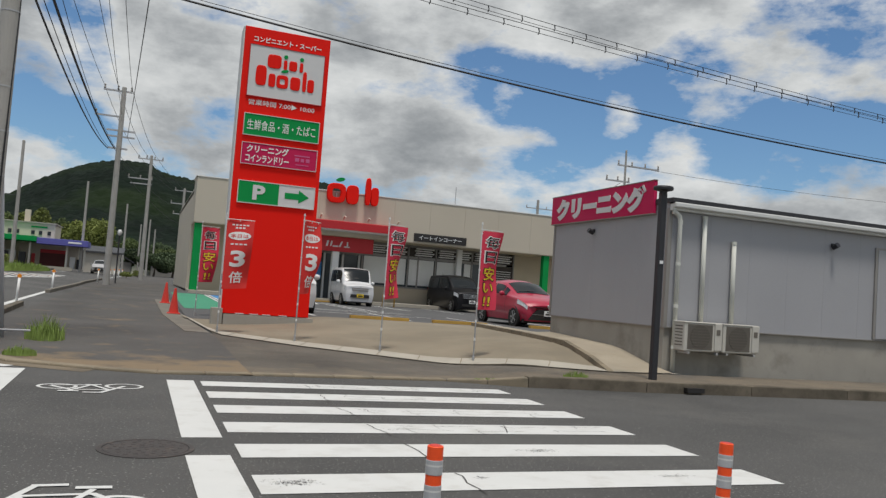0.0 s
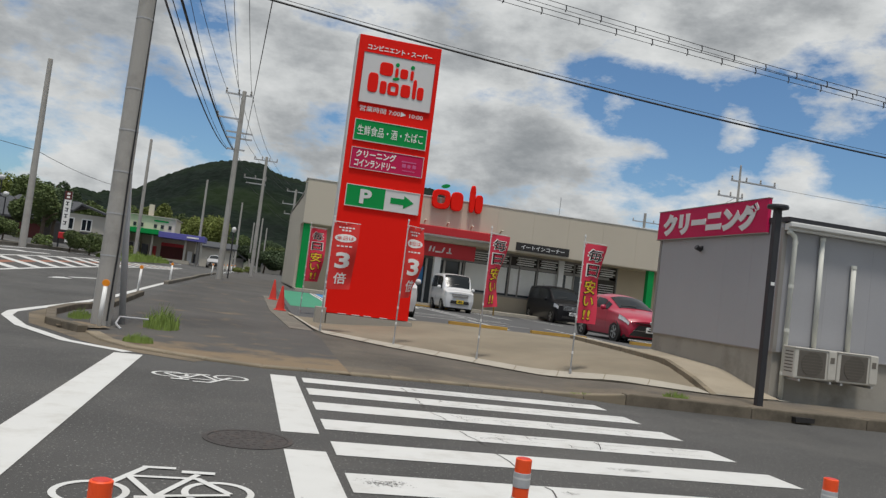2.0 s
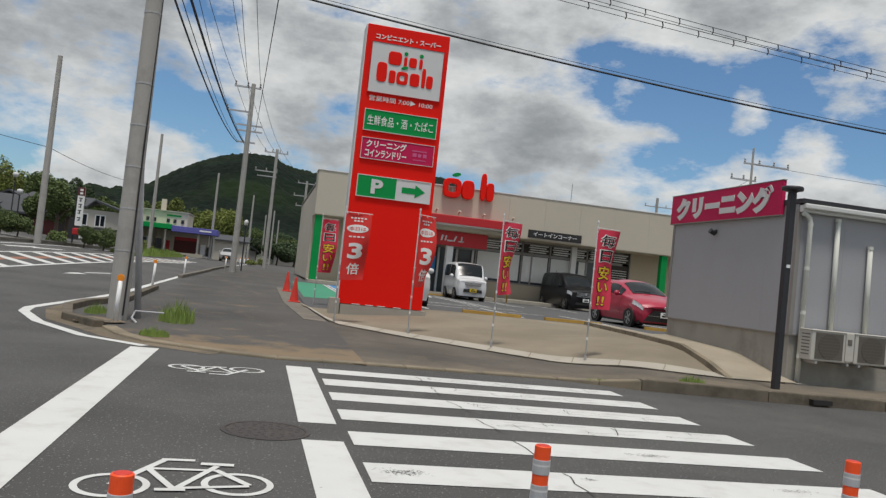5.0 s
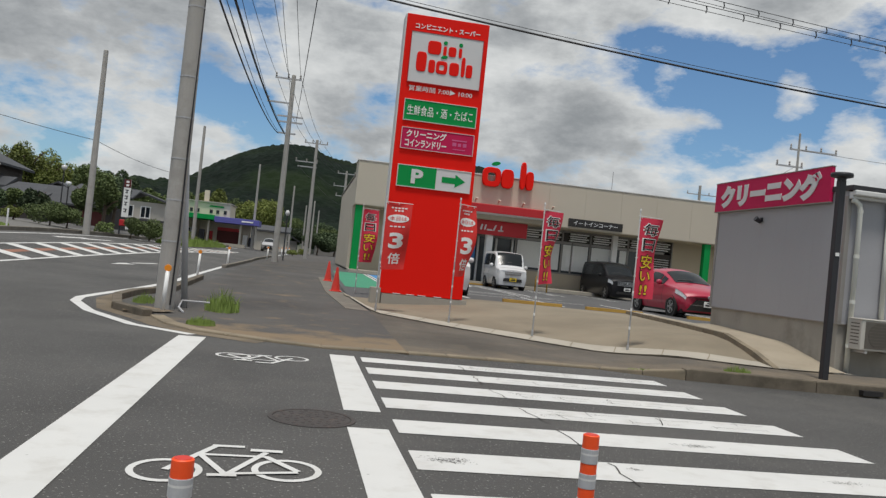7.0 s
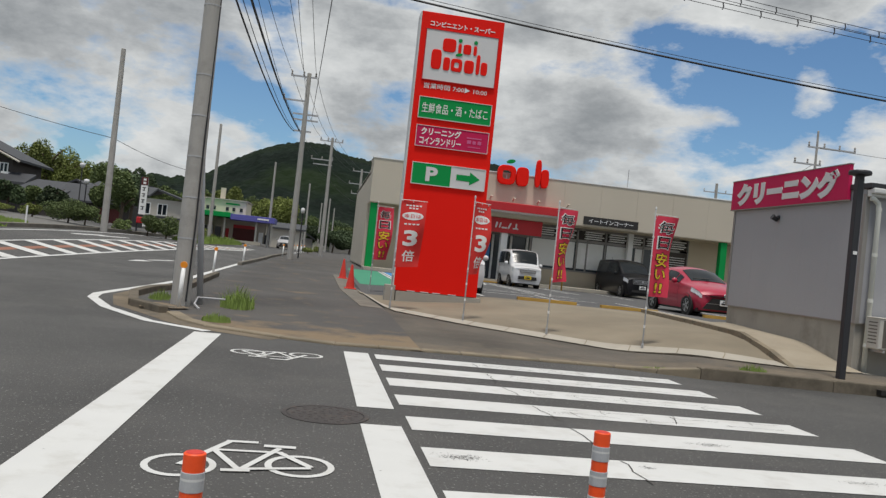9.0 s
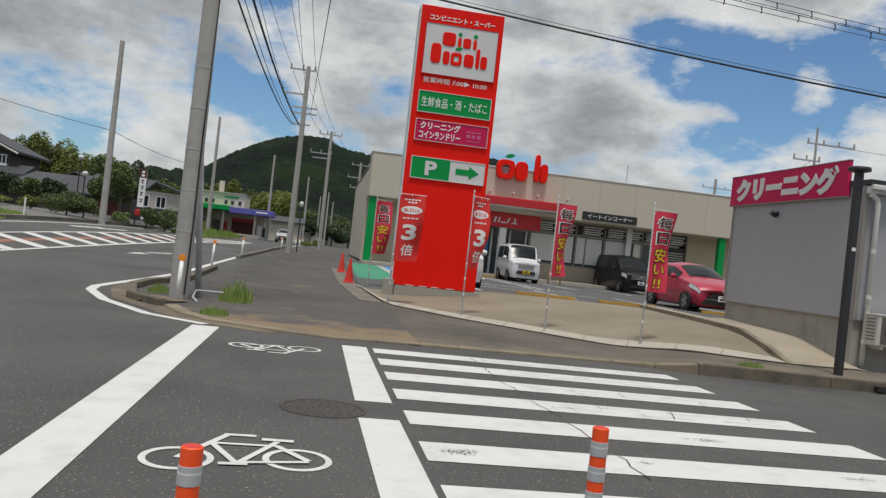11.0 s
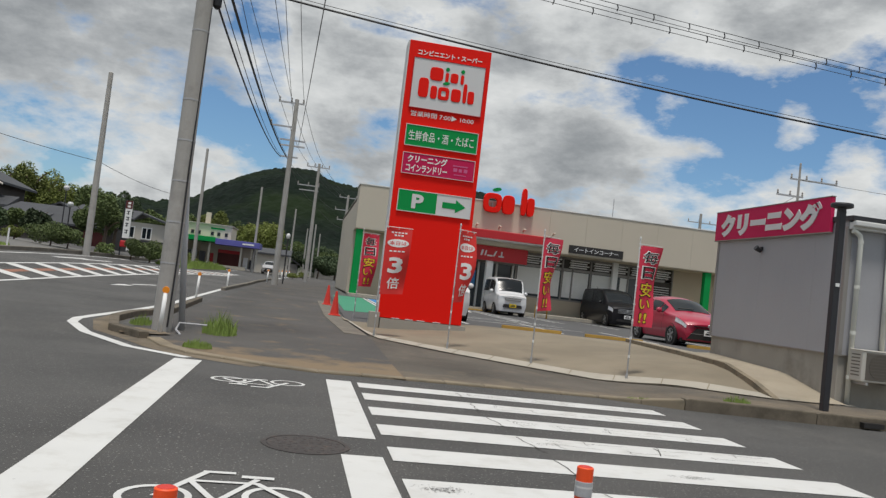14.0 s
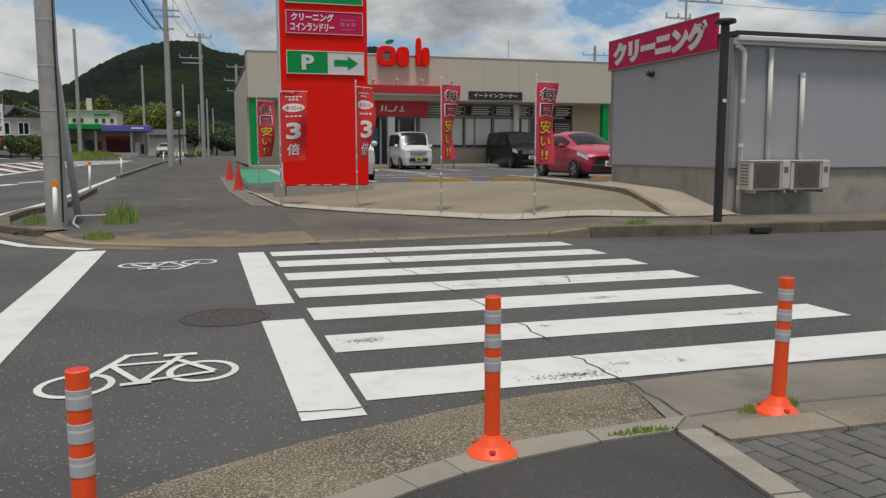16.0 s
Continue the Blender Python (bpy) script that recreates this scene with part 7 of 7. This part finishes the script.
for az, d, h in ((-16.1, 60, 3.9), (-15.75, 58, 2.8)):
    x, y = polar(az, d)
    gl_ = thing("garden_lamp", "slim dark garden lamp with a white globe", "lamp", (x, y, gz(x, y)))
    part("post", tube([(0, 0, 0), (0, 0, h - 0.35)], 0.04, 8), M_DARK, gl_)
    part("globe", lathe([(0.05, h - 0.36), (0.15, h - 0.28), (0.19, h - 0.15), (0.15, h - 0.03), (0.03, h)], 16), M_SIGN_WHITE, gl_, smooth=True)
x, y = -12.0, 34.8
sp = thing("marker_post", "slim white roadside marker post", "post", (x, y, gz(x, y)))
part("shaft", tube([(0, 0, 0), (0, 0, 0.85)], 0.035, 8), M_WHITE, sp)
ml = thing("road_mirror_lamp", "black post with a white globe lamp by the pavement", "lamp", (-1.3, 48.5, gz(-1.3, 48.5)))
part("post", tube([(0, 0, 0), (0, 0, 2.75)], 0.04, 8), M_DARK, ml)
part("globe", lathe([(0.05, 2.72), (0.11, 2.78), (0.13, 2.9), (0.09, 3.02), (0.03, 3.05)], 14), M_SIGN_WHITE, ml, smooth=True)
fc = part("forecourt", sheet(steps((-40, -12.2, 10)), steps((30, 48, 9)), lambda x, y: gz(x, y) + 0.03 if x > -60 else 0), M_DRIVE)
tagged(fc, "grey forecourt beside the main road", "forecourt", kind="structure")

# ---- weeds, sand, pavers ----


def tuft(x, y, z, w, d, h, n, label, mt=M_GRASS, blade=1.0):
    bm = bmesh.new()
    for k in range(n):
        a = rng.uniform(0, 6.28)
        r = math.sqrt(rng.random())
        px, py = x + w / 2 * r * math.cos(a), y + d / 2 * r * math.sin(a)
        hh = h * rng.uniform(0.4, 1.1) * (1.1 - 0.6 * r)
        b = rng.uniform(0, 6.28)
        lx, ly = 0.5 * hh * rng.uniform(0.1, 0.9) * math.cos(b), 0.5 * hh * rng.uniform(0.1, 0.9) * math.sin(b)
        ww = rng.uniform(0.003, 0.007) * blade
        v = [bm.verts.new(p) for p in ((px - ww, py, z), (px + ww, py, z), (px + lx * 0.4 + ww * 0.7, py + ly * 0.4, z + hh * 0.6), (px + lx, py + ly, z + hh), (px + lx * 0.4 - ww * 0.7, py + ly * 0.4, z + hh * 0.6))]
        bm.faces.new(v)
    tagged(part("weeds", bm, mt), label, "weeds", kind="stuff")


tuft(-1.36, 14.5, 0.05, 0.6, 0.8, 0.46, 420, "tuft of green weeds growing through the pavement")
tuft(-1.42, 12.1, 0.03, 0.42, 0.26, 0.16, 300, "tuft of green weeds at the kerb")
tuft(-2.75, 14.9, 0.06, 0.4, 0.7, 0.20, 260, "weeds at the foot of the pole")
tuft(6.25, 10.58, 0.15, 0.45, 0.12, 0.14, 160, "weeds along the kerb")
tuft(1.82, 2.93, 0.04, 0.32, 0.05, 0.04, 140, "small weeds in the kerb joint")
tuft(1.40, 3.69, 0.005, 0.12, 0.05, 0.04, 60, "small weeds at the gutter edge")
tuft(2.47, 3.06, 0.03, 0.12, 0.06, 0.05, 50, "small weeds beside the bollard")
tuft(2.72, 3.09, 0.03, 0.10, 0.06, 0.06, 50, "small weeds beside the bollard")
tuft(4.9, 10.75, 0.06, 0.5, 0.08, 0.05, 60, "small weeds along the kerb")
M_SAND = mat("washed_sand", (0.20, 0.152, 0.098), 0.95, 0.25, 1.5, 120, 0.4, stain=(0.10, 0.088, 0.07), stain_at=(0.45, 0.65), stain_scale=2.5)


def drift(cx, cy, w, d, label, seed, lift, zf):
    r = random.Random(seed)
    out = []
    for k in range(48):
        a = 2 * math.pi * k / 48
        f = 0.75 + 0.25 * math.sin(3 * a + seed) * r.uniform(0.4, 1) + r.uniform(-0.06, 0.06)
        px, py = cx + w / 2 * f * math.cos(a), cy + d / 2 * f * math.sin(a)
        out.append((px, py))
    bm = bmesh.new()
    c = bm.verts.new((cx, cy, zf(cx, cy) + lift))
    vs_ = [bm.verts.new((*p, zf(*p) + lift)) for p in out]
    for i in range(48):
        bm.faces.new((c, vs_[i], vs_[(i + 1) % 48]))
    tagged(part("sand_drift", bm, M_SAND), label, "sand", kind="stuff")


wz = lambda x, y: gz(x, y) + 0.02
drift(-2.45, 13.5, 0.9, 1.1, "earth at the foot of the pole", 8, 0.026, wz)
bit = part("litter", tube([(0.95, 2.42, 0.045), (1.03, 2.395, 0.045)], 0.005, 5), M_WHITE)
tagged(bit, "small white plastic scrap on the asphalt", "litter")

M_PAVER = mat("grey_paver", (0.118, 0.112, 0.104), 0.92, 0.45, 3.0, 110, 0.6, spread=0.16, stain=(0.075, 0.068, 0.058), stain_at=(0.52, 0.75), stain_scale=5)
paver_mesh = finish(box(-0.097, 0.097, -0.047, 0.047, -0.03, 0.0, 0.005), "paver", M_PAVER)
pv = tagged(new("pavement_pavers"), "grey interlocking block paving laid in running bond", "pavement", kind="structure")
rest = bmesh.new()
turn_c, turn_s = math.cos(radians(8)), math.sin(radians(8))
for i in range(76):
    for j in range(42):
        u, v = i * 0.1, (j + 0.5 * (i % 2)) * 0.2
        x, y = 1.0 + u * turn_c + v * turn_s, 2.66 + u * turn_s - v * turn_c
        if x + 0.03 < 2.10 + 0.078 * (y - 2.9) or y - 0.05 > 2.745 - 0.02 * (x - 2.1) or x > 8.9 or y < -4.8:
            continue
        m = pose(x, y, 0.038 + rng.uniform(-0.002, 0.002), 0, 0, 98 + rng.uniform(-0.5, 0.5))
        if x < 3.6 and y > 1.3:
            o = new("paver", paver_mesh)
            o.parent = pv
            o.matrix_world = m
        else:
            vv = [rest.verts.new(m @ Vector((a * 0.098, b * 0.048, 0))) for a, b in ((-1, -1), (1, -1), (1, 1), (-1, 1))]
            rest.faces.new(vv)
tagged(part("outer_pavers", rest, M_PAVER, pv), kind="stuff")

# grassy verge across the main road, before the filling station
for k in range(6):
    vy = 49.5 + 2.9 * k
    tuft(-7.75 + 0.12 * k, vy, gz(-7.7, vy), 2.0, 3.4, 0.6, 420, "unmown green grass verge beside the main road", M_GRASS, 7.0)
for k in range(3):
    vy = 31.5 + 2.3 * k
    tuft(-12.9 - 0.4 * k, vy, gz(-13, vy), 2.6, 2.6, 0.28, 420, "small green lawn before the dark house", M_GRASS, 5.0)
